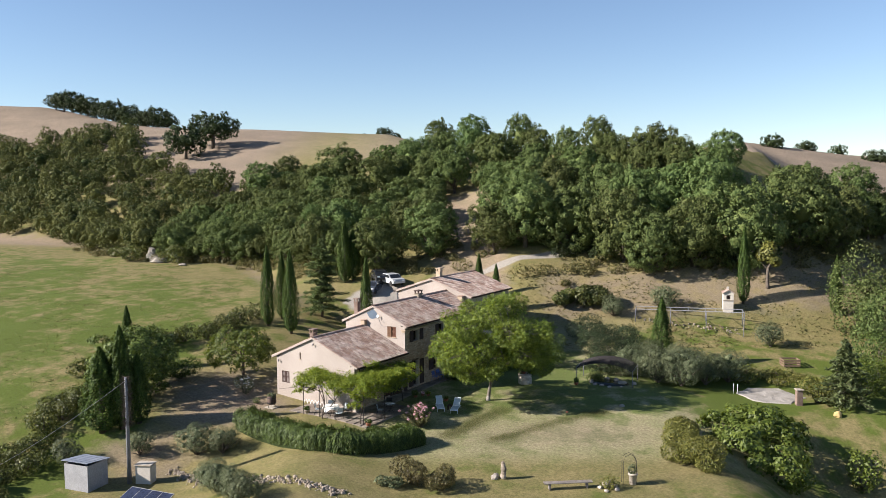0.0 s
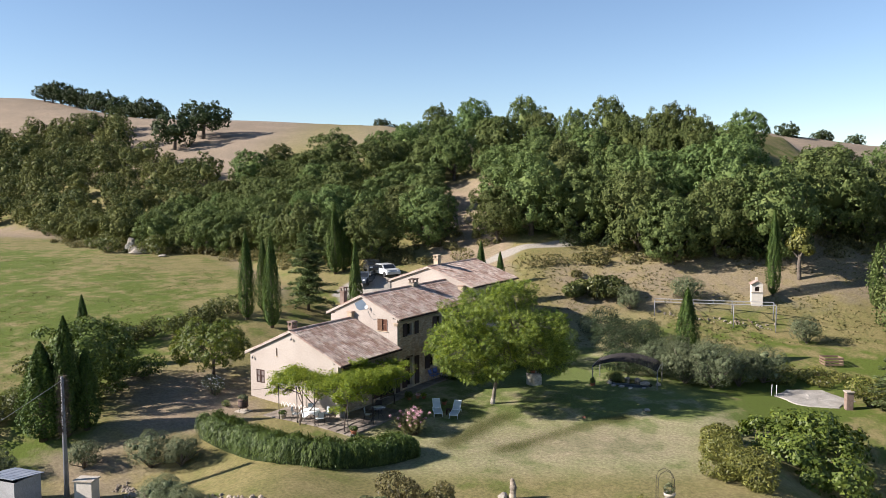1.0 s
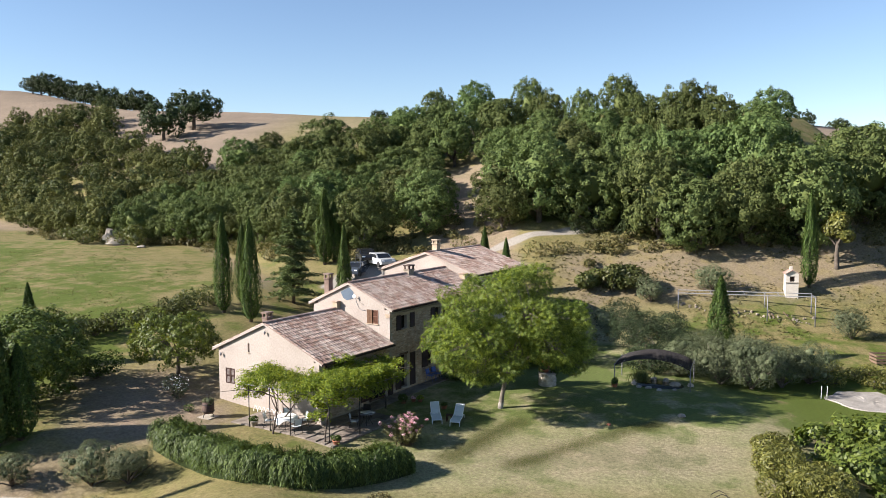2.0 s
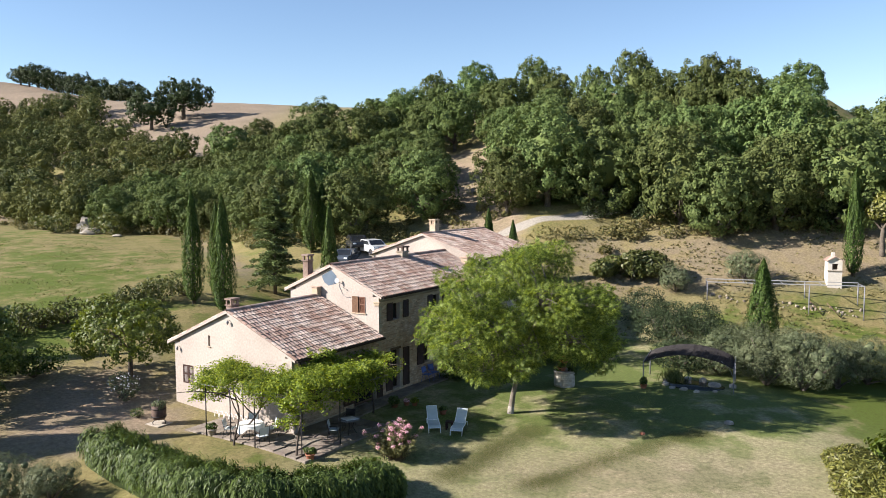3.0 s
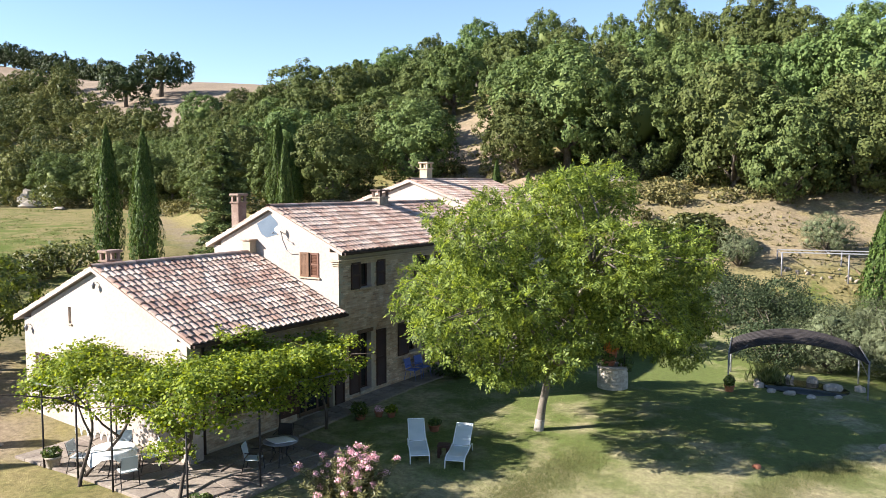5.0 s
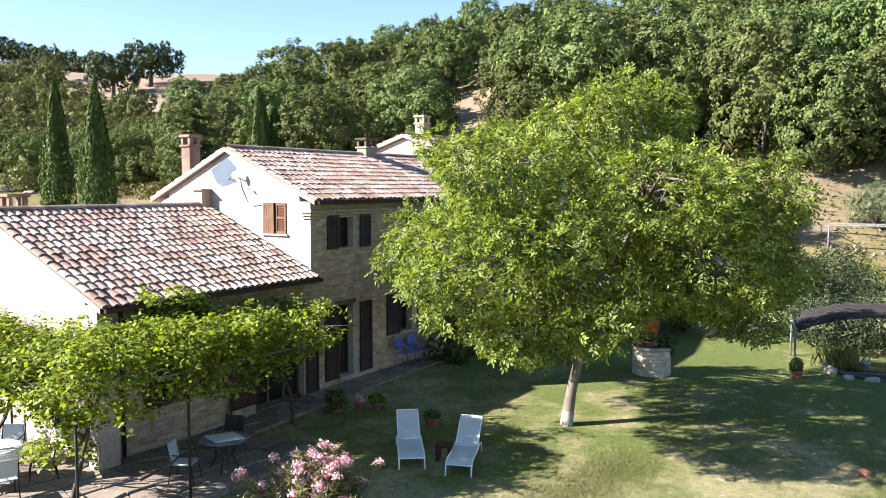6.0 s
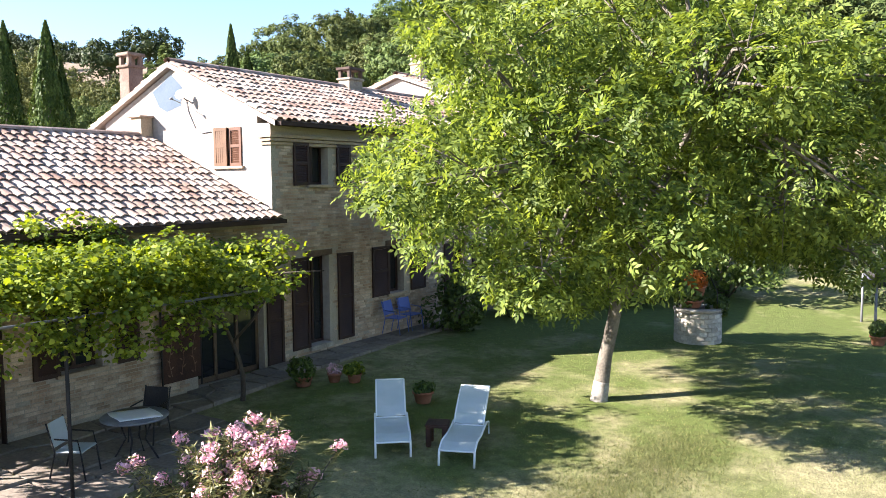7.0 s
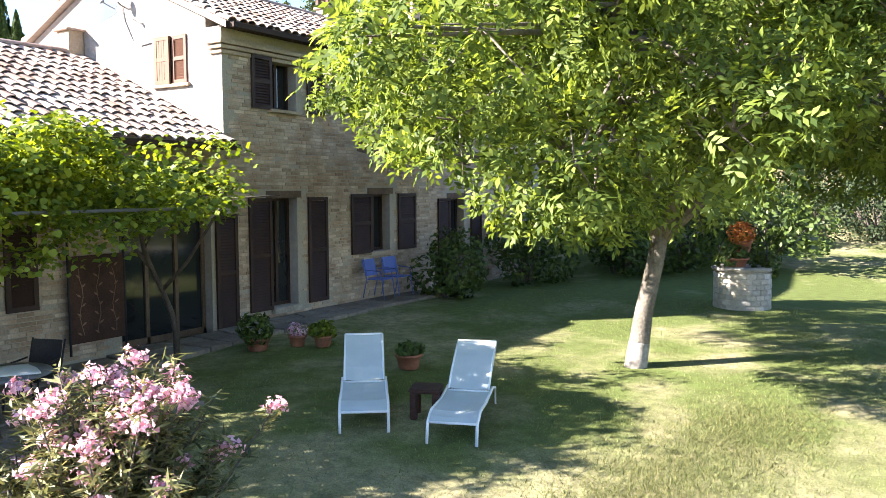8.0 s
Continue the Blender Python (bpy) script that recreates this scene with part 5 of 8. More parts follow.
# --- sun loungers ---
def lounger_parts(e):
    """Front leg mid at the origin, head towards +y; 0.58 wide, 1.95 long, raised back."""
    w = 0.58
    side = [((0, 0.0), 0.0), ((0, 0.06), 0.24), ((0, 0.28), 0.33), ((0, 0.75), 0.31), ((0, 1.18), 0.34), ((0, 1.30), 0.36), ((0, 1.55), 0.30), ((0, 1.62), 0.0)]
    for sx in (-1, 1):
        part("rail", tubes("rail", [[((sx * w / 2, p[0][1], p[1]), 0.019) for p in side]], M["whitemetal"], 7), parent=e)
    back = [(1.18, 0.36), (1.35, 0.50), (1.62, 0.68), (1.9, 0.84)]
    for sx in (-1, 1):
        part("back_rail", tubes("back_rail", [[((sx * (w / 2 - 0.03), a, b), 0.016) for a, b in back]], M["whitemetal"], 7), parent=e)
    def sheet(pts, x):
        v, f = [], []
        for a, b in pts:
            for sx, dz in ((-x, 0), (-x * 0.5, -0.012), (0, -0.016), (x * 0.5, -0.012), (x, 0)):
                v.append((sx, a, b + dz))
        m = len(pts)
        for j in range(m - 1):
            for q in range(4):
                f.append((5 * j + q, 5 * j + q + 1, 5 * j + q + 6, 5 * j + q + 5))
        o = len(v)
        v += [(a, b, c - 0.012) for a, b, c in v]
        f += [tuple(o + i for i in reversed(q)) for q in f]
        rim = [5 * j for j in range(m)] + [5 * (m - 1) + q for q in range(1, 5)] + [5 * j + 4 for j in reversed(range(m - 1))] + [q for q in (3, 2, 1)]
        f += [(rim[i], rim[(i + 1) % len(rim)], o + rim[(i + 1) % len(rim)], o + rim[i]) for i in range(len(rim))]
        return plain("seat", v, f, M["white"], smooth=False)
    part("seat", sheet([(0.06, 0.25), (0.14, 0.30), (0.28, 0.335), (0.75, 0.318), (1.14, 0.345)], w / 2 - 0.015), parent=e)
    part("backrest", sheet([(1.19, 0.372), (1.35, 0.51), (1.62, 0.69), (1.9, 0.85)], w / 2 - 0.03), parent=e)
    for x, a, b in ((w / 2, 0.06, 0.24), (w / 2 - 0.03, 1.9, 0.845), (w / 2, 1.16, 0.34)):
        part("crossbar", tubes("crossbar", [[((-x, a, b), 0.015), ((x, a, b), 0.015)]], M["whitemetal"], 7), parent=e)


def lounger_pose(fx, fy, tx, ty):
    return pose(fx, fy, gz(fx, fy), 0, 0, math.degrees(math.atan2(ty - fy, tx - fx)) - 90)


l1 = thing("sun_lounger", "white mesh sun lounger with raised back on the lawn", "sun lounger", "loungers on the lawn", at=lounger_pose(5.76, -3.15, 4.49, -1.53))
lounger_parts(l1)
copy_thing(l1, lounger_pose(6.84, -2.92, 6.14, -1.12))


# --- pots, stool ---
def pot(name, label, x, y, r, h, plant_mat, seed, z=None, material="terracotta", leaf=0.12, spread=1.3, tall=0.35, category="plant pot", count=260):
    e = thing(name, label, category, "garden pots", at=pose(x, y, gz(x, y) if z is None else z))
    part("pot", lathe("pot", [(r * 0.68, 0.0), (r * 0.78, 0.03), (r * 0.95, h * 0.8), (r * 1.08, h * 0.82), (r * 1.1, h), (r * 0.96, h), (r * 0.92, h * 0.88), (0.01, h * 0.86)], M[material], 18), parent=e)
    rng = np.random.default_rng(seed)
    pts, d = crown_points(rng, [((rng.normal(0, r * 0.3), rng.normal(0, r * 0.3), h + tall * 0.4), (r * spread * 0.7, r * spread * 0.7, tall * 0.6)) for _ in range(4)], count, 0.5)
    part("plant", soup("plant", leaves(rng, pts, unit(d + rng.normal(0, 0.5, d.shape)), leaf, leaf * 0.5), M[plant_mat]), parent=e)
    return e


pot("flower_pot", "round terracotta pot with low green plants beside the loungers", 4.55, -0.5, 0.2, 0.24, "hedge", 1, tall=0.16)
pot("flower_pot", "terracotta pot with yellow-green foliage by the path", 2.5, -0.15, 0.16, 0.2, "vine", 2, tall=0.24)
pot("flower_pot", "terracotta pot with dark leafy plant by the path", 1.7, -0.9, 0.2, 0.22, "hedge", 3, tall=0.4, spread=1.9, count=400)
pot("flower_pot", "small terracotta pot with pink and white flowers", 2.1, -0.35, 0.15, 0.2, "pink", 4, tall=0.2, count=120, leaf=0.06)
pot("flower_pot", "cream pot with green plant at a terrace post", -2.75, -9.62, 0.22, 0.36, "hedge", 5, material="stone", tall=0.25)
pot("flower_pot", "terracotta pot with green plant at the vine foot", 3.15, -9.25, 0.2, 0.3, "hedge", 6, tall=0.25)
pot("flower_pot", "terracotta pot with clipped round shrub on the lawn", 11.75, 10.2, 0.2, 0.26, "hedge", 7, tall=0.4, spread=1.4, count=350)

stool = thing("stool", "small dark red-brown garden stool on the grass", "stool", at=pose(6.05, -2.25, gz(6.05, -2.25), 0, 0, 25))
part("seat", boxes((-0.2, 0.2, -0.2, 0.2, 0.33, 0.39), bevel=0.02), M["rust"], stool)
for sx in (-1, 1):
    for sy in (-1, 1):
        part("leg", boxes((sx * 0.14 - 0.045, sx * 0.14 + 0.045, sy * 0.14 - 0.045, sy * 0.14 + 0.045, 0.0, 0.335), bevel=0.012), M["rust"], stool)

# barrel planter on a stand
bp_ = thing("barrel_planter", "old staved barrel planter on an iron stand with succulents", "planter", at=pose(-6.55, -9.7, gz(-6.55, -9.7)))
part("slab", boxes((-0.5, 0.5, -0.45, 0.45, 0.0, 0.05), bevel=0.012), M["stone"], bp_)
part("barrel", lathe("barrel", [(0.30, 0.28), (0.36, 0.5), (0.37, 0.7), (0.34, 0.98), (0.30, 0.98), (0.30, 0.9), (0.02, 0.88)], M["soot"], 18), parent=bp_)
for z in (0.42, 0.82):
    part("hoop", lathe("hoop", [(0.355, z - 0.02), (0.375, z - 0.02), (0.378, z + 0.02), (0.358, z + 0.02)], M["metal_dark"], 18), parent=bp_)
for k in range(3):
    a = 2.1 * k + 0.4
    part("leg", tubes("leg", [[((0.2 * math.cos(a), 0.2 * math.sin(a), 0.3), 0.02), ((0.36 * math.cos(a), 0.36 * math.sin(a), 0.16), 0.02), ((0.34 * math.cos(a), 0.34 * math.sin(a), 0.03), 0.025)]], M["metal_dark"], 6), parent=bp_)
rng_ = np.random.default_rng(31)
p_, d_ = crown_points(rng_, [((0, 0, 1.02), (0.34, 0.34, 0.2)), ((0.2, -0.1, 0.95), (0.22, 0.2, 0.25))], 320, 0.5)
part("plant", soup("plant", leaves(rng_, p_, unit(d_ + rng_.normal(0, 0.4, d_.shape)), 0.14, 0.06), M["olive"]), parent=bp_)
part("finial", tubes("finial", [[((0, 0, 0.9), 0.02), ((0.02, 0, 1.3), 0.018), ((0.14, 0.02, 1.42), 0.02)], [((0.02, 0, 1.3), 0.018), ((-0.14, 0, 1.38), 0.016)]], M["metal_dark"], 6), parent=bp_)


# --- the well ---
well = thing("garden_well", "round pale brick well with iron hoop and flower pot", "well", at=pose(7.62, 8.1, gz(7.62, 8.1)))
WELL_R, WELL_H = 0.60, 0.82
part("lining", lathe("lining", [(WELL_R - 0.03, -0.2), (WELL_R - 0.03, WELL_H), (WELL_R - 0.2, WELL_H), (WELL_R - 0.2, 0.3), (0.01, 0.3)], M["wellstone"], 28), parent=well)
part("rim", lathe("rim", [(WELL_R + 0.02, WELL_H), (WELL_R + 0.05, WELL_H + 0.015), (WELL_R + 0.05, WELL_H + 0.07), (WELL_R + 0.02, WELL_H + 0.085), (WELL_R - 0.24, WELL_H + 0.085), (WELL_R - 0.26, WELL_H)], M["stone"], 28), parent=well)
stone_mesh = []
for k in range(3):
    bm = boxes((-0.012, 0.037, -0.098 - 0.01 * k, 0.098 + 0.01 * k, -0.054, 0.054), bevel=0.012)
    me = bpy.data.meshes.new("stone")
    bm.to_mesh(me)
    bm.free()
    me.materials.append(M["wellstone"])
    stone_mesh.append(me)
for row in range(7):
    for k in range(18):
        a = (k + 0.5 * (row % 2)) * 2 * math.pi / 18
        part("stone", stone_mesh[(k * 7 + row * 3) % 3], parent=well, m=pose((WELL_R - 0.025) * math.cos(a), (WELL_R - 0.025) * math.sin(a), 0.03 + row * 0.116, 0, 0, math.degrees(a)))
part("iron_hoop", tubes("iron_hoop", [[((-0.5, 0, 0.85), 0.018), ((-0.5, 0, 1.35), 0.018), ((-0.3, 0, 1.75), 0.018), ((0, 0, 1.88), 0.018), ((0.3, 0, 1.75), 0.018), ((0.5, 0, 1.35), 0.018), ((0.5, 0, 0.85), 0.018)]], M["metal_dark"], 6), parent=well)
wl_rng = np.random.default_rng(77)
wl_p, wl_d = crown_points(wl_rng, [((0.42, 0.3, 1.0), (0.34, 0.3, 0.26)), ((-0.3, -0.3, 1.02), (0.26, 0.24, 0.22)), ((0.55, 0.1, 0.85), (0.2, 0.2, 0.25))], 420, 0.4)
part("ivy", soup("ivy", leaves(wl_rng, wl_p, unit(wl_d + wl_rng.normal(0, 0.5, wl_d.shape)), 0.12, 0.08), M["hedge"]), parent=well, label="green ivy spilling over the rim")
pot("hanging_pot", "terracotta pot with trailing orange flowers hung over the well", 7.62, 8.1, 0.19, 0.26, "orange", 14, z=gz(7.62, 8.1) + 1.22, tall=0.42, spread=1.7, leaf=0.09, count=420, category="plant pot")
pot("flower_pot", "terracotta bowl with green plants on the well cover", 7.5, 8.0, 0.26, 0.2, "hedge", 15, z=gz(7.62, 8.1) + 0.9, tall=0.3)


# --- oleander ---
def oleander(x, y):
    rng = np.random.default_rng(61)
    e = thing("oleander", "oleander bush in full pink flower at the terrace edge", "shrub", at=pose(x, y, gz(x, y)))
    pts, alongs, nrm, fl, fn, stems = [], [], [], [], [], []
    for k in range(125):
        a, lean = rng.uniform(0, 2 * math.pi), min(abs(rng.normal(0, 0.48)), 0.95) + 0.06
        d = np.array([math.cos(a) * math.sin(lean), math.sin(a) * math.sin(lean), math.cos(lean)])
        ln = rng.uniform(1.05, 1.8) * (1 - 0.1 * lean)
        root = np.array([rng.normal(0, 0.22), rng.normal(0, 0.22), 0.0])
        tip = root + d * ln
        stems.append([(Vector(root), 0.016), (Vector(root + d * ln * 0.5), 0.012), (Vector(tip), 0.005)])
        m = 120
        s = rng.uniform(0.25, 1.0, m)
        q = unit(rng.normal(0, 1, (m, 3)) * np.array([1, 1, 0.6]) + d * 0.7)
        pts.append(root + d * ln * s[:, None] + q * 0.10)
        alongs.append(q)
        nrm.append(unit(np.array([0, 0, 1.0]) + rng.normal(0, 0.5, (m, 3))))
        if rng.uniform() < 0.5:
            c = 58
            o = unit(rng.normal(0, 1, (c, 3)))
            fl.append(tip + o * rng.uniform(0.03, 0.125, (c, 1)) * np.array([1, 1, 0.75]))
            fn.append(unit(o + rng.normal(0, 0.3, (c, 3))))
    part("foliage", soup("foliage", leaves(rng, np.concatenate(pts), np.concatenate(nrm), 0.16, 0.026, along=np.concatenate(alongs)), M["oleander"]), parent=e)
    part("blossom", soup("blossom", leaves(rng, np.concatenate(fl), np.concatenate(fn), 0.048, 0.045), M["pink"]), parent=e, label="pink flower clusters")
    part("woody_stem", tubes("woody_stem", stems, M["bark"], 5), parent=e, kind="stuff")


oleander(6.0, -6.75)


# --- vine pergola ---
POST_H = 2.45
POSTS = ((-3.0, -9.75), (-1.3, -9.78), (0.3, -9.8), (2.75, -9.35), (3.12, -7.15), (-3.2, -7.2))
pg = thing("pergola", "slim metal pergola over the terrace carrying the vine", "pergola")
for x, y in POSTS:
    part("post", tubes("post", [[((x, y, gz(x, y) - 0.2), 0.028), ((x, y, POST_H), 0.028)]], M["metal_dark"], 8), parent=pg)
for a, b in (((-3.4, -9.77), (2.9, -9.4)), ((2.85, -9.4), (3.2, -3.5)), ((-3.2, -7.15), (0.4, -7.15)), ((0.42, -7.1), (0.42, -1.6)), ((-1.3, -9.78), (-1.3, -7.05)), ((0.3, -9.8), (0.3, -7.05)), ((3.12, -7.15), (0.1, -7.15)), ((3.2, -4.3), (0.05, -4.3))):
    part("rail", tubes("rail", [[((*a, POST_H), 0.022), ((*b, POST_H), 0.022)]], M["metal_grey"], 6), parent=pg)


def vine():
    rng = np.random.default_rng(17)
    e = thing("grape_vine", "vigorous light green grape vine covering the pergola", "vine")
    spots = []
    for k in range(620):
        r = rng.uniform()
        if r < 0.56:
            x, y = rng.uniform(-4.1, 3.3), rng.uniform(-9.8, -7.3)
        elif r < 0.95:
            x, y = rng.uniform(0.45, 3.4), rng.uniform(-7.5, -2.9)
        else:
            x, y = rng.uniform(0.3, 1.7), rng.uniform(-2.3, -1.3)
        edge = (y < -9.35) or (x > 2.8)
        z = POST_H + 0.36 + 0.16 * math.sin(x * 1.3 + y * 0.9) + rng.normal(0, 0.17) - (rng.uniform(0, 0.7) if edge else 0)
        spots.append(((x, y, z), 0.34))
    for k in range(70):
        spots.append(((rng.uniform(2.2, 3.5), rng.uniform(-7.4, -4.4), rng.uniform(2.8, 3.35)), 0.3))
    for k in range(20):
        x, y = rng.uniform(-4.0, -2.6), rng.uniform(-9.8, -8.5)
        spots.append(((x, y, rng.uniform(1.55, 2.4)), 0.28))
    for k in range(20):
        spots.append(((rng.uniform(1.2, 2.3), rng.uniform(-9.6, -8.6), rng.uniform(1.0, 2.4)), 0.28))
    for k in range(26):
        spots.append(((rng.uniform(0.0, 0.7), rng.uniform(-6.3, -4.4), rng.uniform(2.9, 3.75)), 0.26))
    pts, nr = [], []
    for c, r in spots:
        m = 56
        o = unit(rng.normal(0, 1, (m, 3)))
        pts.append(np.array(c) + o * r * rng.uniform(0.25, 1.3, (m, 1)) * np.array([1, 1, 0.62]))
        nr.append(unit(o * 0.5 + np.array([0, 0, 0.75]) + rng.normal(0, 0.38, (m, 3))))
    # long shoots that stand out of the mass
    for j in range(230):
        c, r = spots[rng.integers(0, len(spots))]
        a0, rise = rng.uniform(0, 2 * math.pi), rng.uniform(-0.2, 0.9)
        way = unit(np.array([math.cos(a0), math.sin(a0), rise]))
        ln = rng.uniform(0.45, 1.0)
        t = np.linspace(0.2, 1.0, 20)[:, None]
        path = np.array(c) + way * ln * t + np.array([0, 0, -0.35]) * ln * t ** 2
        pts.append(path + rng.normal(0, 0.045, path.shape))
        nr.append(unit(np.array([0, 0, 0.8]) + rng.normal(0, 0.5, path.shape)))
    p, n = np.concatenate(pts), np.concatenate(nr)
    k = len(p)
    # broad five-cornered leaves
    a = unit(np.cross(n, rng.normal(size=(k, 3))))
    b = np.cross(n, a)
    s = rng.uniform(0.032, 0.058, (k, 1))
    ang = [0, 0.95, 2.1, math.pi, -2.1, -0.95]
    rad = [1.15, 0.95, 0.9, 0.45, 0.9, 0.95]
    f = np.stack([p + (a * math.cos(t) + b * math.sin(t)) * s * q + n * s * (0.22 if i % 2 else -0.12) for i, (t, q) in enumerate(zip(ang, rad))], 1)
    part("foliage", soup("foliage", f, M["vine"]), parent=e)
    stems = []
    for x, y, tx, ty in ((-0.7, -10.0, -1.6, -9.2), (2.5, -9.4, 2.2, -8.6), (1.15, -2.2, 1.4, -2.8), (-1.2, -9.6, 0.2, -8.8)):
        g = gz(x, y)
        path, q = [], Vector((x, y, g - 0.15))
        for i in range(9):
            t = i / 8
            path.append((Vector((x + (tx - x) * t + 0.14 * math.sin(5 * t + x), y + (ty - y) * t + 0.12 * math.cos(6 * t + y), g - 0.15 + (POST_H + 0.2 - g) * t)), 0.058 * (1 - 0.55 * t)))
        stems.append(path)
        for j in range(3):
            s0 = path[4 + j][0]
            w = Vector((rng.normal(0, 0.8), rng.normal(0, 0.8), 0))
            stems.append([(s0, 0.035), (s0 + w * 0.4 + Vector((0, 0, 0.45)), 0.028), (s0 + w + Vector((0, 0, POST_H - s0.z + 0.1)), 0.018), (s0 + w * 1.8 + Vector((0, 0, POST_H - s0.z + 0.15)), 0.01)])
    for j, path in enumerate(stems):
        part("cane" if j % 4 else "trunk", tubes("trunk", [path], M["vinewood"], 7), parent=e)


vine()


# --- terrace furniture ---
def garden_chair(name, label, x, y, turn, seat_mat, frame_mat, group, back=0.88, z=None):
    e = thing(name, label, "chair", group, at=pose(x, y, gz(x, y) + 0.05 if z is None else z, 0, 0, turn))
    part("seat", boxes((-0.23, 0.23, -0.22, 0.22, 0.42, 0.445), bevel=0.008), M[seat_mat], e)
    part("backrest", boxes((-0.22, 0.22, -0.012, 0.012, 0.0, back - 0.5), bevel=0.006), M[seat_mat], e, m=pose(0, -0.22, 0.5, 12, 0, 0))
    for sx in (-1, 1):
        part("side_frame", tubes("side_frame", [[((sx * 0.24, 0.26, 0.0), 0.013), ((sx * 0.24, 0.2, 0.43), 0.013), ((sx * 0.24, 0.16, 0.62), 0.013), ((sx * 0.24, -0.2, 0.64), 0.013)], [((sx * 0.24, -0.30, 0.0), 0.013), ((sx * 0.24, -0.2, 0.43), 0.013), ((sx * 0.24, -0.32, back), 0.013)]], M[frame_mat], 6), parent=e)
    return e


def round_cloth_table(name, label, x, y, r, top_mat, leg_mat, cloth=True):
    e = thing(name, label, "table", at=pose(x, y, gz(x, y) + 0.05))
    part("tabletop", lathe("tabletop", [(0.02, 0.70), (r, 0.70), (r + 0.015, 0.715), (r, 0.735), (0.02, 0.735)], M[top_mat], 24), parent=e)
    for k in range(4):
        a = k * math.pi / 2 + 0.6
        part("leg", tubes("leg", [[((0.55 * r * math.cos(a), 0.55 * r * math.sin(a), 0.70), 0.016), ((0.3 * r * math.cos(a), 0.3 * r * math.sin(a), 0.35), 0.014), ((0.7 * r * math.cos(a), 0.7 * r * math.sin(a), 0.0), 0.016)]], M[leg_mat], 6), parent=e)
    return e


round_cloth_table("garden_table", "round white table on the sunny end of the terrace", -0.75, -9.05, 0.62, "whitemetal", "metal_dark")
# cloth with hanging points
v_, f_ = [], []
for lift in (0.0, -0.005):
    v_ += [(0.60 * math.cos(a), 0.60 * math.sin(a), lift) for a in np.linspace(0, 2 * math.pi, 24, endpoint=False)]
    for a in np.linspace(0, 2 * math.pi, 24, endpoint=False):
        k = abs(math.cos(2 * a))
        v_.append(((0.66 + 0.05 * k + lift) * math.cos(a), (0.66 + 0.05 * k + lift) * math.sin(a), -0.12 - 0.26 * k ** 3))
f_.append(tuple(range(24)))
f_.append(tuple(range(71, 47, -1)))
for i in range(24):
    j = (i + 1) % 24
    f_ += [(i, 24 + i, 24 + j, j), (48 + j, 72 + j, 72 + i, 48 + i), (24 + i, 72 + i, 72 + j, 24 + j)]
tagged(part("tablecloth", plain("tablecloth", v_, f_, M["lime"]), m=pose(-0.75, -9.05, gz(-0.75, -9.05) + 0.80)), "white tablecloth with hanging corners on the terrace table", "tablecloth")
for x, y, t in ((0.3, -9.35, 70), (-1.4, -8.3, 215), (-0.2, -8.25, 150), (-1.75, -9.4, -60)):
    garden_chair("garden_chair", "white mesh garden chair at the round table", x, y, t, "white", "metal_dark", "white terrace chairs")
garden_chair("garden_chair", "white mesh garden chair with dark legs on the shaded terrace", 2.2, -6.5, -60, "white", "metal_dark", "white terrace chairs")
garden_chair("garden_chair", "dark metal garden chair pulled up to the shaded table", 1.75, -4.85, 200, "metal_dark", "metal_dark", "")
round_cloth_table("garden_table", "grey metal round table on the shaded terrace", 2.35, -5.55, 0.52, "metal_grey", "metal_dark")
# pale cloth left on the shaded table, one corner over the edge
v_, f_ = [], []
for lift in (0.008, 0.002):
    for i in range(9):
        for j in range(7):
            a, b = -0.30 + 0.08 * i, -0.33 + 0.11 * j
            over = max(0.0, math.hypot(a, b) - 0.50)
            v_.append((a, b + 0.04 * math.sin(5 * a), lift + 0.008 * math.sin(9 * a + 4 * b) + 0.008 - 1.6 * over))
for i in range(8):
    for j in range(6):
        k = i * 7 + j
        f_ += [(k, k + 7, k + 8, k + 1), (63 + k + 1, 63 + k + 8, 63 + k + 7, 63 + k)]
edge_ = [7 * i for i in range(9)] + [56 + j for j in range(1, 7)] + [62 - 7 * i for i in range(1, 9)] + [6 - j for j in range(1, 6)]
for p, q in zip(edge_, edge_[1:] + edge_[:1]):
    f_.append((q, p, 63 + p, 63 + q))
tagged(part("folded_cloth", plain("folded_cloth", v_, f_, M["whitemetal"], True), m=pose(2.35, -5.55, gz(2.35, -5.55) + 0.05 + 0.737, 0, 0, -25)), "pale blue-white cloth spread over the shaded garden table", "cloth")
for y, t in ((4.05, -84), (4.75, -96)):
    garden_chair("folding_chair", "bright blue folding chair against the facade", 0.55, y, t, "blue", "blue", "blue chairs", z=0.2)
bush("laurel_bush", "dark leafy bush at the facade under the canopy", 1.3, 6.0, 1.7, 1.0, 1500, 0.16, M["hedge"], 71)
bush("laurel_bush", "dark leafy bush in the shade of the house", 1.5, 9.5, 1.9, 1.3, 1600, 0.18, M["hedge"], 72)

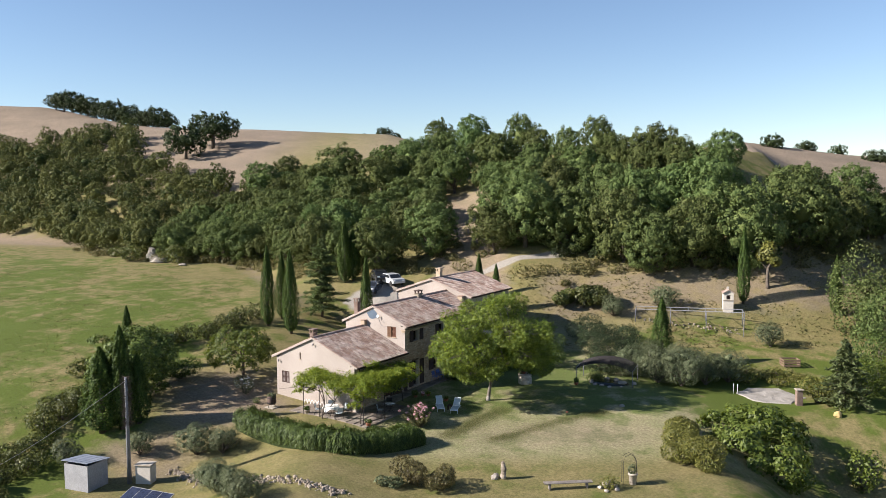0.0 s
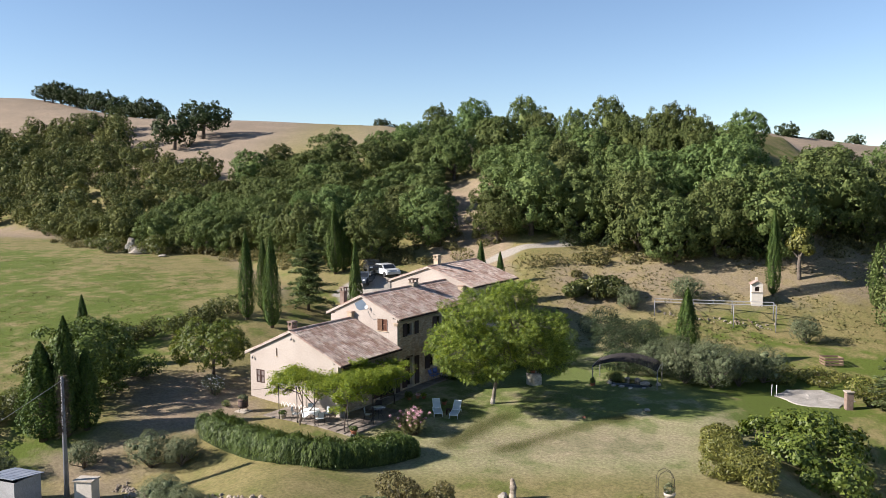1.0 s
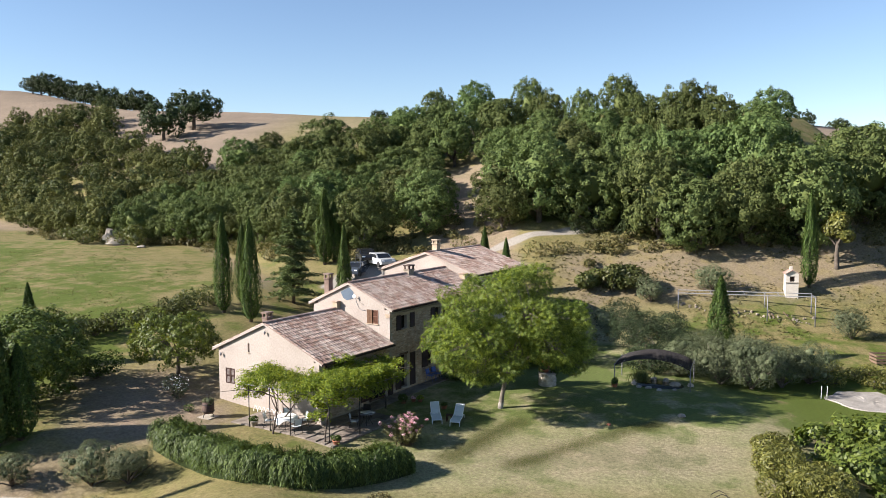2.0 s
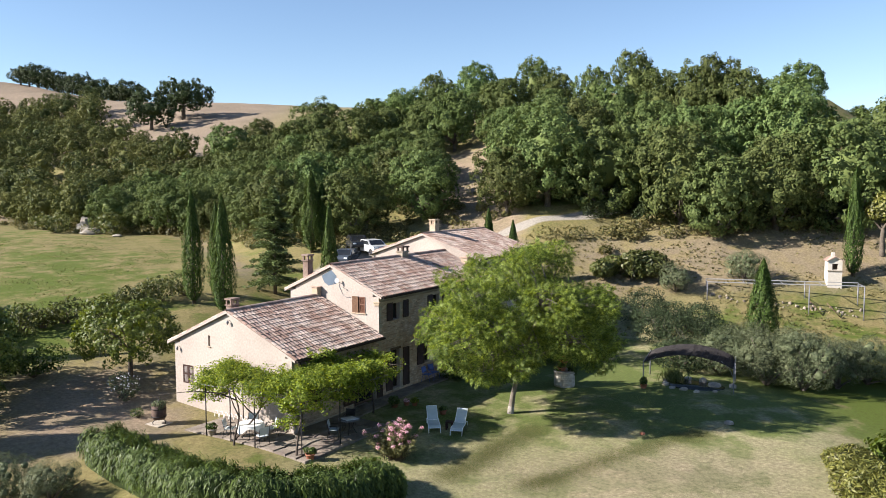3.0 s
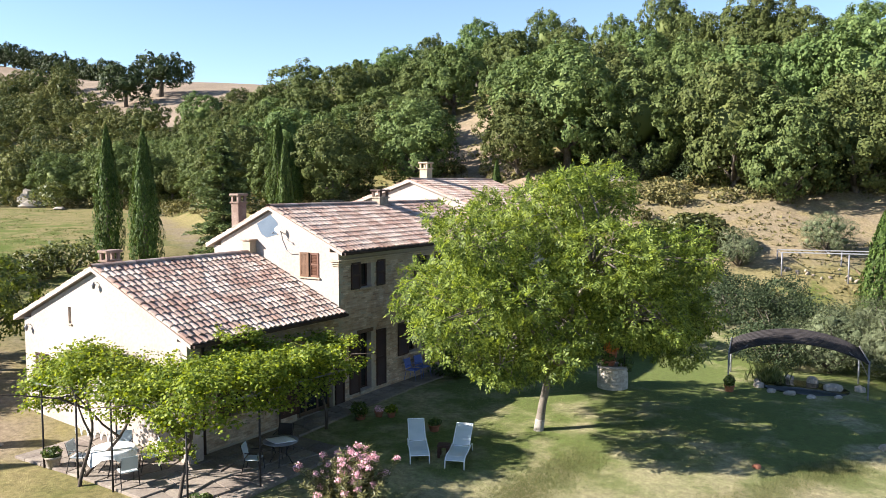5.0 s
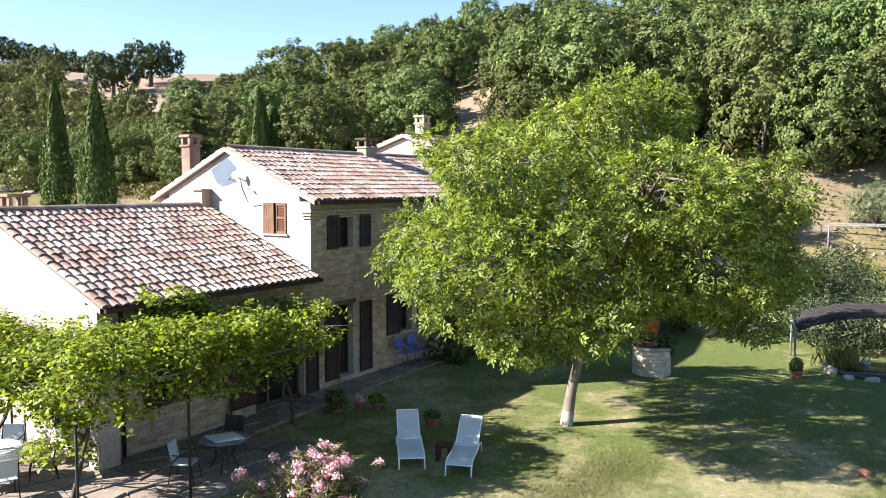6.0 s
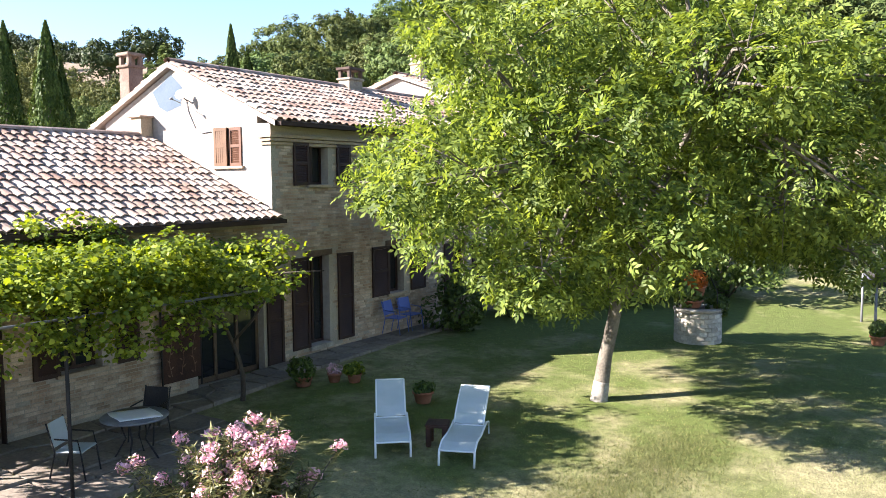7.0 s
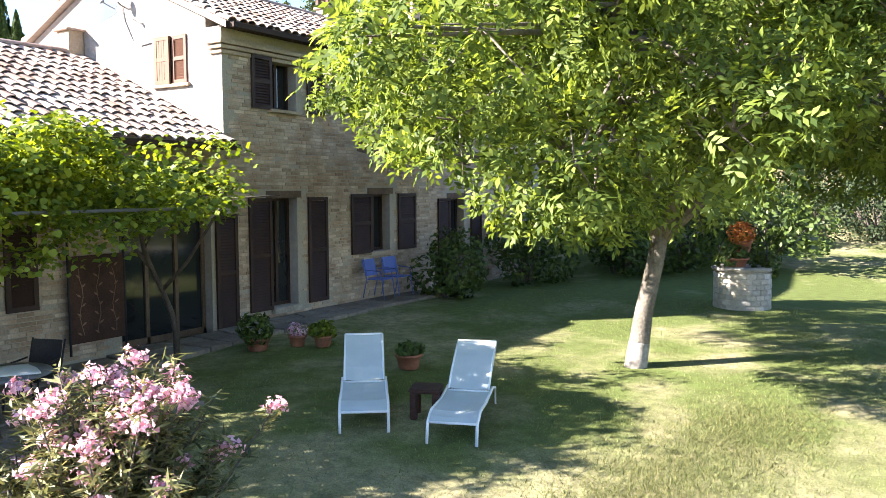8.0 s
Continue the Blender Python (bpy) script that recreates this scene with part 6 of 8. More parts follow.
# rusted steel screen with cut-out plants, and its arch
scr = thing("garden_screen", "rusted steel screen pierced with flower tendrils", "screen", at=pose(0.16, -3.32, 0.12, 0, 0, 0))
part("panel", boxes((0.0, 0.012, 0.0, 0.98, 0.18, 1.55), bevel=0.002), M["rust"], scr)
part("frame", tubes("frame", [[((0.006, 0.0, 0.0), 0.02), ((0.006, 0.0, 2.0), 0.02)], [((0.006, 0.98, 0.0), 0.02), ((0.006, 0.98, 1.98), 0.02)], [((0.006, 0.0, 1.99), 0.015), ((0.006, 0.98, 1.96), 0.015)]], M["metal_dark"], 6), parent=scr)
M["cutout"] = mat("red_brown_cutout", (0.16, 0.085, 0.06), (0.22, 0.13, 0.095), 0.9, 3, 20, 0.1, 0.0, 40)
for c0 in (0.2, 0.5, 0.78):
    pth, lv = [], []
    for i in range(8):
        z = 0.3 + i * 0.15
        pth.append((Vector((0.014, c0 + 0.035 * math.sin(i * 1.4 + c0 * 9), z)), 0.006))
        sgn = 1 if i % 2 else -1
        lv.append([(0.0145, c0, z), (0.0145, c0 + sgn * 0.05, z + 0.015), (0.0145, c0 + sgn * 0.085, z + 0.06), (0.0145, c0 + sgn * 0.03, z + 0.045)])
    part("tendril", tubes("tendril", [pth], M["cutout"], 4), parent=scr)
    part("cutout_leaves", soup("cutout_leaves", lv, M["cutout"]), parent=scr)
part("bird_finial", tubes("bird_finial", [[((0.006, 0.52, 1.55), 0.02), ((0.006, 0.5, 1.66), 0.03), ((0.006, 0.6, 1.7), 0.012)], [((0.006, 0.5, 1.62), 0.02), ((0.006, 0.4, 1.72), 0.008)]], M["metal_dark"], 6), parent=scr)

# corner pillar and rain pipe
part("corner_pillar", boxes((0.003, 0.42, -7.32, -6.78, -0.3, 2.1), bevel=0.03), M["plaster"], house, "pale masonry pillar at the corner")
part("rain_pipe", tubes("rain_pipe", [[((0.07, -6.45, 3.4), 0.045), ((0.07, -6.45, -0.1), 0.045)]], M["gutter"], 8), parent=house)


# --- terrace paving ---
def paving():
    e = tagged(new("pavement"), "irregular stone paving along the house and terrace", "pavement", kind="structure")
    rng = np.random.default_rng(21)
    made = 0
    bm = bmesh.new()
    for area in (((-4.6, 3.3), (-9.75, -7.1)), ((0.02, 3.3), (-7.1, -3.4)), ((0.02, 1.1), (-3.4, 2.9)), ((0.02, 1.0), (2.9, 7.4))):
        (x0, x1), (y0, y1) = area
        nx, ny = max(2, int((x1 - x0) / 0.62)), max(2, int((y1 - y0) / 0.62))
        gx = {(i, j): (x0 + (x1 - x0) * i / nx + (rng.uniform(-0.16, 0.16) if 0 < i < nx else 0), y0 + (y1 - y0) * j / ny + (rng.uniform(-0.16, 0.16) if 0 < j < ny else 0)) for i in range(nx + 1) for j in range(ny + 1)}
        for i in range(nx):
            for j in range(ny):
                q = [Vector(gx[k]) for k in ((i, j), (i + 1, j), (i + 1, j + 1), (i, j + 1))]
                c = sum(q, Vector((0, 0))) / 4
                if c.y < -9.2 and (c.x < -3.4 or c.x > 2.6) and rng.uniform() < 0.6:
                    continue
                q = [c + (p - c) * 0.95 for p in q]
                h = 0.055 + rng.uniform(0, 0.012)
                g = [gz(p.x, p.y) for p in q]
                base = max(g)
                vs = [(p.x, p.y, base - 0.15) for p in q] + [(p.x, p.y, base + h - 0.008) for p in q] + [(c.x + (p.x - c.x) * 0.96, c.y + (p.y - c.y) * 0.96, base + h) for p in q]
                fs = [(8, 9, 10, 11)] + [(4 + k, 4 + (k + 1) % 4, 8 + (k + 1) % 4, 8 + k) for k in range(4)] + [(k, (k + 1) % 4, 4 + (k + 1) % 4, 4 + k) for k in range(4)]
                part("slab", plain("slab", vs, fs, M["paving"]), parent=e)


paving()

# dark shrubs in the shade behind the lawn
for k, (x, y, h, r) in enumerate(((3.2, 12.2, 2.2, 1.4), (4.9, 13.6, 2.4, 1.5), (6.6, 14.8, 2.3, 1.5), (2.4, 15.0, 2.6, 1.6), (5.2, 17.2, 2.6, 1.7))):
    bush("laurel_bush", "dark leafy laurel bush in the shade behind the lawn", x, y, h, r, 2200, 0.2, M["hedge"], 600 + k, "laurels behind the lawn", lobes=9)

EDGE_A, EDGE_B = Vector((-4.9, -7.42)), Vector((-2.6, -7.42))

# row of small white hoops edging the wall foot
ed = thing("garden_edging", "row of small white hoops along the gable foot", "edging")
for k in range(7):
    x, y = EDGE_A.lerp(EDGE_B, k / 6.5)
    g = gz(x, y) + 0.04
    part("hoop", tubes("hoop", [[((x + 0.16 * math.cos(a), y, g + 0.34 * math.sin(a)), 0.022) for a in np.linspace(0, math.pi, 9)]], M["lime"], 6), parent=ed)

# ---- trees and shrubs away from the house ----
cx_, cy_ = xy(-14.6, 94.8)
plant("cedar_tree", conifer(5, 11.0, 3.6, 20000, M["cedar"], 0.34), "layered dark blue-green cedar beside the house", "tree", cx_, cy_, 10, (11.8 - gz(cx_, cy_)) / 11.0)

small_tri, small_body, small_lobes = clump_crown(41, 4.3, 3.0, 9000, 0.17, 48, -0.5)
SMALL = (tubes("trunk", [[((0, 0, -0.4), 0.17), ((0.05, 0, 1.0), 0.13), ((0, 0.1, 1.5), 0.11)]] + [[((0, 0.1, 1.4), 0.07), (Vector(c) * 0.55 + Vector((0, 0, 0.9)), 0.045), (Vector(c), 0.015)] for c, r in small_lobes[::5]], M["bark"], 7), soup("crown", small_tri, M["vine_dark"]))
plant("fruit_tree", SMALL, "low spreading fruit tree behind the gable", "tree", -13.6, -6.2, 0, 1.0)
PINE = xy(-26.5, 67.0)
pine_tri, pine_body, pine_lobes = clump_crown(42, 8.6, 4.6, 15000, 0.24, 60, -0.85)
ROUND = (tubes("trunk", [[((0, 0, -0.5), 0.26), ((0, 0, 1.5), 0.22), ((0.1, 0, 5.0), 0.12)]], M["bark"], 8), soup("crown", pine_tri, M["roundpine"], pine_body))
plant("stone_pine", ROUND, "dense round dark green pine at the drive", "tree", *PINE, 0, 0.88, z=-0.2, tall=0.86)
rose = bush("rose_bush", "white flowering rose bush behind the terrace", -10.9, -8.6, 1.5, 0.8, 700, 0.14, M["olive"], 81)
rr_ = np.random.default_rng(812)
o_ = unit(rr_.normal(size=(80, 3)))
part("blossom", soup("blossom", leaves(rr_, o_ * np.array([0.85, 0.85, 0.55]) + np.array([0, 0, 0.95]), o_, 0.11, 0.1), M["lime"]), parent=rose, label="white rose blossoms")
bush("box_ball", "small round clipped box bush", -8.3, -9.6, 0.5, 0.35, 300, 0.08, M["hedge"], 82)
bush("laurel_bush", "dark bushes along the drive", -18.3, -9.3, 1.9, 1.5, 1300, 0.2, M["cypress"], 83)
bush("laurel_bush", "dark bushes along the drive", -20.0, -10.8, 1.6, 1.3, 1000, 0.2, M["cypress"], 84)

# field hedgerow
rngf = np.random.default_rng(55)
row = [(-26.5, -12.5), (-26.0, -9.5), (-26.8, -3.6), (-25.4, 0.0), (-26.6, 6.5), (-26.0, 9.6)]
for i in range(len(row) - 1):
    a, b = np.array(row[i]), np.array(row[i + 1])
    n = max(2, int(np.linalg.norm(b - a) / 1.6))
    for k in range(n):
        p = a + (b - a) * k / n + rngf.normal(0, 0.25, 2)
        bush("hedgerow_bush", "wild green hedgerow bush along the field edge", p[0], p[1], rngf.uniform(1.3, 2.2), rngf.uniform(1.1, 1.5), 650, 0.26, M["scrubgreen"], 300 + i * 20 + k, "field hedgerow")

for k in range(13):
    u, v = -30.4 + 0.5 * math.sin(k * 1.7) - (0.9 if k % 2 else 0.0), 68.0 - 1.55 * k
    x, y = xy(u, v)
    bush("hedgerow_bush", "wild green hedgerow bush along the field edge", x, y, 1.15 + 0.3 * (k % 3), 1.15 + 0.15 * (k % 2), 1300, 0.2, M["scrubgreen"], 700 + k, "field hedgerow")

# olives
OLIVE = []
for k in range(3):
    OLIVE.append(broad_tree(60 + k, 3.9, 2.1, 0.6, 8600, 0.16, M["olive"], M["bark"], lobes=22, squash=1.1, rough=0.6, narrow=0.22, upright=0.9, spread=0.75, lobe=(0.22, 0.38), body=0.36))
for i, (x, y, s) in enumerate(((17.6, 15.4, 1.05), (19.6, 16.0, 1.12), (21.2, 18.2, 1.0), (15.6, 18.4, 0.95), (22.6, 20.6, 0.95), (18.4, 19.8, 1.0), (7.6, 30.4, 0.75), (12.2, 34.6, 0.85), (24.2, 32.2, 0.85), (14.7, 15.9, 0.9),
                               (-6.2, -17.8, 0.72), (-4.4, -16.9, 0.66), (-13.4, -23.4, 0.6), (-9.8, -20.0, 0.55), (1.2, -22.4, 0.7), (3.4, -23.3, 0.62), (5.2, -23.9, 0.6), (-0.6, -21.6, 0.55))):
    plant("olive_tree", OLIVE[i % 3], "grey-green olive tree with dense silvery foliage", "tree", x, y, 70 * i, s, "olive trees", 0.5 * s, tall=0.95)

# bushes in place of olives; the shade is put into their leaf colour
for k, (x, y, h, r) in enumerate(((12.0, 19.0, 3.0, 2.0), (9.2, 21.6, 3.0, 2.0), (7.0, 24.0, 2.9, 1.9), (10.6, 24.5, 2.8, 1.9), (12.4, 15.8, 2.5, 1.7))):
    bush("evergreen_bush", "large bush beside the olives, leaves coloured dark for shade", x, y, h * 0.82, r, 4600, 0.14, M["olive_shade"], 640 + k, "evergreens by the olives", lobes=12)

# foreground tree and shrubs below the lawn
fx, fy = xy(23.2, 59.4)
fg_tri, fg_body, fg_lobes = clump_crown(44, 8.0, 4.9, 15000, 0.27, 64, -0.8)
FGT = (tubes("trunk", [[((0, 0, -0.4), 0.3), ((0.1, 0, 1.6), 0.22), ((0, 0.2, 4.5), 0.14)]] + [[((0.1, 0, 1.6), 0.13), (Vector(c) * 0.6 + Vector((0, 0, 0.8)), 0.08), (Vector(c), 0.03)] for c, r in fg_lobes[-20::3]], M["bark"], 7), soup("crown", fg_tri, M["vine_dark"], fg_body))
plant("walnut_tree", FGT, "broad bright green walnut tree below the lawn", "tree", fx, fy, 30, 1.0, z=-7.1)
for k, (u, v, h, r) in enumerate(((17.7, 58.4, 1.3, 1.2), (17.2, 56.6, 1.5, 1.2), (16.7, 54.8, 1.6, 1.2), (16.4, 53.0, 1.7, 1.2), (17.5, 52.2, 1.7, 1.2), (17.9, 54.2, 1.6, 1.2))):
    x, y = xy(u, v)
    bush("broom_bush", "tall yellow-green broom at the edge of the lawn", x, y, h, r, 3000, 0.24, M["broom"], 120 + k, "broom bushes", lobes=9, narrow=0.25)
x, y = xy(31.0, 58.0)
bush("walnut_sapling", "young bright green sapling below the lawn", x, y, 3.5, 1.3, 700, 0.3, M["vine_dark"], 130, category="tree")
for k, (x, y, h, r, m) in enumerate(((11.6, -15.7, 1.75, 1.15, "shrub"), (13.6, -15.2, 1.45, 1.0, "shrub"))):
    bush("dry_bush", "rounded olive-brown bush on the lower lawn", x, y, h, r, 1900, 0.15, M[m], 140 + k, "lawn bushes")
bush("grass_tussock", "grey-green tussock under the dry bush", 10.9, -16.6, 0.6, 0.7, 500, 0.2, M["olive"], 150)

# conifers and bushes beyond the gravel bed
x, y = xy(33.9, 66.8)
plant("pine_tree", conifer(6, 7.0, 2.9, 8000, M["cedargreen"], 0.4), "young pine with pale trunk beyond the gravel bed", "tree", x, y, 0, 0.8)
for k, (u, v, h, r, m) in enumerate(((32.2, 68.0, 2.4, 1.5, "broom"), (36.5, 69.0, 3.6, 2.2, "vine_dark"), (38.8, 71.0, 4.0, 2.4, "vine_dark"), (41.0, 75.0, 4.5, 2.5, "hedge"), (44.5, 80.0, 6.5, 3.2, "oak"), (47.5, 85.0, 8.0, 3.6, "oak"), (51.0, 88.0, 9.5, 4.2, "oak"), (49.0, 80.0, 7.0, 3.4, "oak"), (45.5, 86.0, 7.5, 2.6, "oak"))):
    x, y = xy(u, v)
    bush("leafy_bush" if h < 5 else "bushy_oak", "green bush beyond the vegetable bed" if h < 5 else "broad oak at the edge of the garden", x, y, h, r, 1800 if h < 5 else 4600, 0.22 if h < 5 else 0.3, M[m], 160 + k, category="shrub" if h < 5 else "tree", lobes=9)
x, y = xy(38.4, 94.5)
plant("pine_tree", broad_tree(46, 5.6, 1.7, 2.4, 2200, 0.3, M["broom"], M["bark"], lobes=7, squash=1.1), "slim light green pine on the dry bank", "tree", x, y, 0, 1.0)

# hilltop trees
def hill_oak(seed, height, radius, count, low):
    tri, body, ls = clump_crown(seed, height, radius, count, 0.55, 36, low)
    return tubes("trunk", [[((0, 0, -0.8), 0.5), ((0.2, 0, height * 0.3), 0.36), ((0, 0.2, height * 0.6), 0.2)]], M["bark"], 6), soup("crown", tri, M["holm"], body)


HILL = [hill_oak(200, 8.8, 6.2, 3200, -0.7), hill_oak(201, 8.6, 6.0, 2600, -0.9)]
for k, (u, v, s) in enumerate(((-68.6, 240, 1.25), (-73.6, 230, 1.15))):
    x, y = xy(u, v)
    plant("holm_oak", HILL[k], "dark spreading oak alone on the stubble hill", "tree", x, y, 40 * k, s, "hilltop oaks", 0.4)
for k in range(14):
    x, y = xy(-156.9 + 4.11 * k, 328 - 2.0 * k)
    plant("holm_oak", HILL[1], "dark oak in a row on the hill crest", "tree", x, y, 35 * k, 0.74 + 0.3 * ((k * 7) % 5) / 4, "crest oaks", 0.9)
for k, (u, v, s) in enumerate(((-20.3, 276, 0.45), (-16.4, 276, 0.38), (-27.3, 278, 0.2), (79.5, 195, 0.52), (89.1, 198, 0.42), (98.0, 200, 0.4), (102.0, 190, 0.5))):
    x, y = xy(u, v)
    plant("holm_oak", HILL[k % 2], "small dark tree on the far field edge", "tree", x, y, 60 * k, s, "skyline trees", 1.6)


# ---- garden structures ----
def arch_canopy():
    """Arched metal pond shelter: parallel curved bars on four posts."""
    e = thing("pond_shelter", "low arched shelter of dark curved metal bars over the pond", "garden shelter")
    a, b = Vector((11.65, 10.4)), Vector((16.6, 11.35))
    back = Vector((-0.19, 0.98))
    for k, p in enumerate((a, b, a + back * 3.2, b + back * 3.2)):
        part("post", tubes("post", [[((p.x, p.y, gz(p.x, p.y) - 0.2), 0.035), ((p.x, p.y, 1.55), 0.035)]], M["metal_grey"], 7), parent=e)
    for j in range(11):
        o = back * (3.2 * j / 10)
        pth = []
        for i in range(13):
            t = i / 12
            p = a.lerp(b, t) + o
            pth.append((Vector((p.x, p.y, 1.45 + 0.62 * math.sin(math.pi * t) ** 0.8)), 0.036))
        part("bar", tubes("bar", [pth], M["metal_dark"], 6), parent=e)
    for p in (a, b):
        q = p + back * 3.2
        part("rail", tubes("rail", [[((p.x, p.y, 1.5), 0.025), ((q.x, q.y, 1.5), 0.025)]], M["metal_grey"], 6), parent=e)
    for t, s in ((0.0, 1), (1.0, -1)):
        p = a.lerp(b, t)
        q = a.lerp(b, t + s * 0.14)
        part("brace", tubes("brace", [[((p.x, p.y, 0.9), 0.016), ((p.x * 0.6 + q.x * 0.4, p.y * 0.6 + q.y * 0.4, 1.5), 0.016), ((q.x, q.y, 1.85), 0.016)]], M["metal_grey"], 6), parent=e)


arch_canopy()


def rock(name, label, x, y, r, seed, z=None, flat=0.6, mat_="stone", group="pond stones", category="rock"):
    rng = np.random.default_rng(seed)
    bm = bmesh.new()
    bmesh.ops.create_icosphere(bm, subdivisions=2, radius=1.0)
    ax = rng.uniform(0.75, 1.25, 3)
    for v in bm.verts:
        n = noise.noise(v.co * 1.3 + Vector((seed, 0, 0))) * 0.35 + noise.noise(v.co * 3.1 + Vector((0, seed, 0))) * 0.12
        v.co = Vector((v.co.x * ax[0], v.co.y * ax[1], v.co.z * flat * ax[2])) * (1 + n) * r
    g = gz(x, y) if z is None else z
    return tagged(part(name, bm, M[mat_], m=pose(x, y, g + r * flat * 0.35, 0, 0, seed * 37)), label, category, group)


for k, (x, y, r) in enumerate(((12.6, 11.6, 0.42), (13.2, 11.0, 0.36), (13.9, 10.9, 0.4), (14.7, 10.7, 0.33), (12.4, 12.4, 0.35), (15.3, 12.4, 0.6), (14.4, 13.2, 0.55), (16.2, 12.9, 0.45), (13.4, 13.6, 0.45), (15.6, 11.2, 0.3))):
    rock("pond_stone", "pale rounded stone at the pond edge", x, y, r * 0.55, 400 + k)
pond = tagged(part("water", lathe("water", [(1.5, -0.06), (1.5, 0.03), (0.01, 0.03)], M["pondwater"], 24), m=pose(14.2, 12.2, gz(14.2, 12.2) + 0.02) @ Matrix.Diagonal((1.15, 0.75, 1, 1))), "small dark garden pond", "pond", kind="structure")
rngr = np.random.default_rng(91)
reed = []
for k in range(240):
    b_ = np.array([12.75 + rngr.normal(0, 0.3), 12.6 + rngr.normal(0, 0.25), gz(12.75, 12.6)])
    d_ = unit(np.array([rngr.normal(0, 0.3), rngr.normal(0, 0.3), 1.0]))
    s_ = unit(np.cross(d_, rngr.normal(0, 1, 3))) * 0.014
    h_ = rngr.uniform(0.5, 1.0)
    t_ = b_ + d_ * h_ + np.array([d_[0], d_[1], -0.1]) * 0.2
    reed.append([b_ - s_, b_ + s_, b_ + d_ * h_ * 0.6 + s_, t_])
rd = thing("reeds", "clump of light green reeds at the pond", "reeds")
part("foliage", soup("foliage", reed, M["grass"]), parent=rd)
rock("lawn_stone", "small flat stone lying on the lawn", 17.6, 6.0, 0.2, 420, group="lawn stones")
rock("lawn_stone", "small flat stone lying on the lawn", 14.4, 2.2, 0.16, 421, group="lawn stones", mat_="terracotta")

# vine trellis on the terrace above
tr = thing("vine_trellis", "long grey metal trellis on posts above the olive terrace", "trellis")
T0, T1 = Vector((10.2, 30.3)), Vector((21.2, 33.6))
for j, off in enumerate((0.0, 2.2)):
    o = Vector((-0.29, 0.957)) * off
    for t in (0.0, 0.33, 0.66, 1.0):
        p = T0.lerp(T1, t) + o
        part("post", tubes("post", [[((p.x, p.y, gz(p.x, p.y) - 0.2), 0.05), ((p.x, p.y, 4.05), 0.05)]], M["metal_grey"], 6), parent=tr)
    p, q = T0 + o, T1 + o
    part("rail", boxes((-0.06, 0.06, 0, (q - p).length, -0.03, 0.03)), M["palepipe"], tr, m=pose(p.x, p.y, 4.08, 0, 0, math.degrees(math.atan2(q.y - p.y, q.x - p.x)) - 90))
for t in (0.0, 0.25, 0.5, 0.75, 1.0):
    p = T0.lerp(T1, t)
    q = p + Vector((-0.29, 0.957)) * 2.2
    part("crossbar", tubes("crossbar", [[((p.x, p.y, 4.02), 0.03), ((q.x, q.y, 4.02), 0.03)]], M["metal_grey"], 6), parent=tr)
for t in (0.45, 0.75, 0.86):
    p = T0.lerp(T1, t)
    part("stay", tubes("stay", [[((p.x, p.y, gz(p.x, p.y)), 0.04), ((p.x - 1.0, p.y - 0.1, gz(p.x, p.y) + 1.1), 0.04)]], M["beam"], 6), parent=tr)

# dry stone edge under the trellis
rs = thing("dry_stone_edge", "low dry-stone edging under the trellis", "stone wall", kind="stuff")
bm = bmesh.new()
for k in range(55):
    p = T0.lerp(T1, rngr.uniform()) + Vector((rngr.normal(0, 0.35), rngr.normal(0, 0.35) + 0.8))
    r = rngr.uniform(0.07, 0.18)
    bmesh.ops.create_icosphere(bm, subdivisions=1, radius=r, matrix=pose(p.x, p.y, gz(p.x, p.y) + r * 0.2, *rngr.uniform(0, 360, 3)) @ Matrix.Diagonal((1.3, 0.9, 0.6, 1)))
part("stones", bm, M["stone_isl"], rs, kind="stuff")

# outdoor oven
ov = thing("outdoor_oven", "tall white masonry garden oven with small tiled roof", "outdoor oven", at=pose(18.5, 37.7, gz(18.5, 37.7), 0, 0, 20))
bm = bmesh.new()
wall_run(bm, "y", -0.55, -0.4, -0.55, 0.55, -0.3, lambda a: 2.3 - abs(a) * 0.55, [(-0.22, 0.22, 1.25, 1.75)], (0.0,))
box(bm, -0.55, -0.4, -0.4, 0.55, -0.3, 2.0)
box(bm, 0.4, 0.55, -0.4, 0.55, -0.3, 2.0)
box(bm, -0.4, 0.4, 0.4, 0.55, -0.3, 2.0)
bmesh.ops.recalc_face_normals(bm, faces=bm.faces)
part("body", bm, M["limewall"], ov)
for sx in (-1, 1):
    part("roof_slope", boxes((-0.02, 0.75, -0.72, 0.7, 0.0, 0.07), bevel=0.01), M["tile"], ov, m=pose(0, 0, 2.3, 0, 30 if sx > 0 else 150, 0) if sx > 0 else pose(0, 0, 2.3, 0, 30, 180))
part("flue", boxes((-0.12, 0.12, 0.1, 0.34, 2.0, 2.62), bevel=0.01), M["limewall"], ov)
part("shelf", boxes((-0.6, 0.6, -0.62, -0.53, 1.12, 1.2), bevel=0.008), M["stone"], ov)
part("oven_mouth", boxes((-0.4, 0.4, -0.2, -0.18, 1.0, 1.9)), M["soot"], ov)


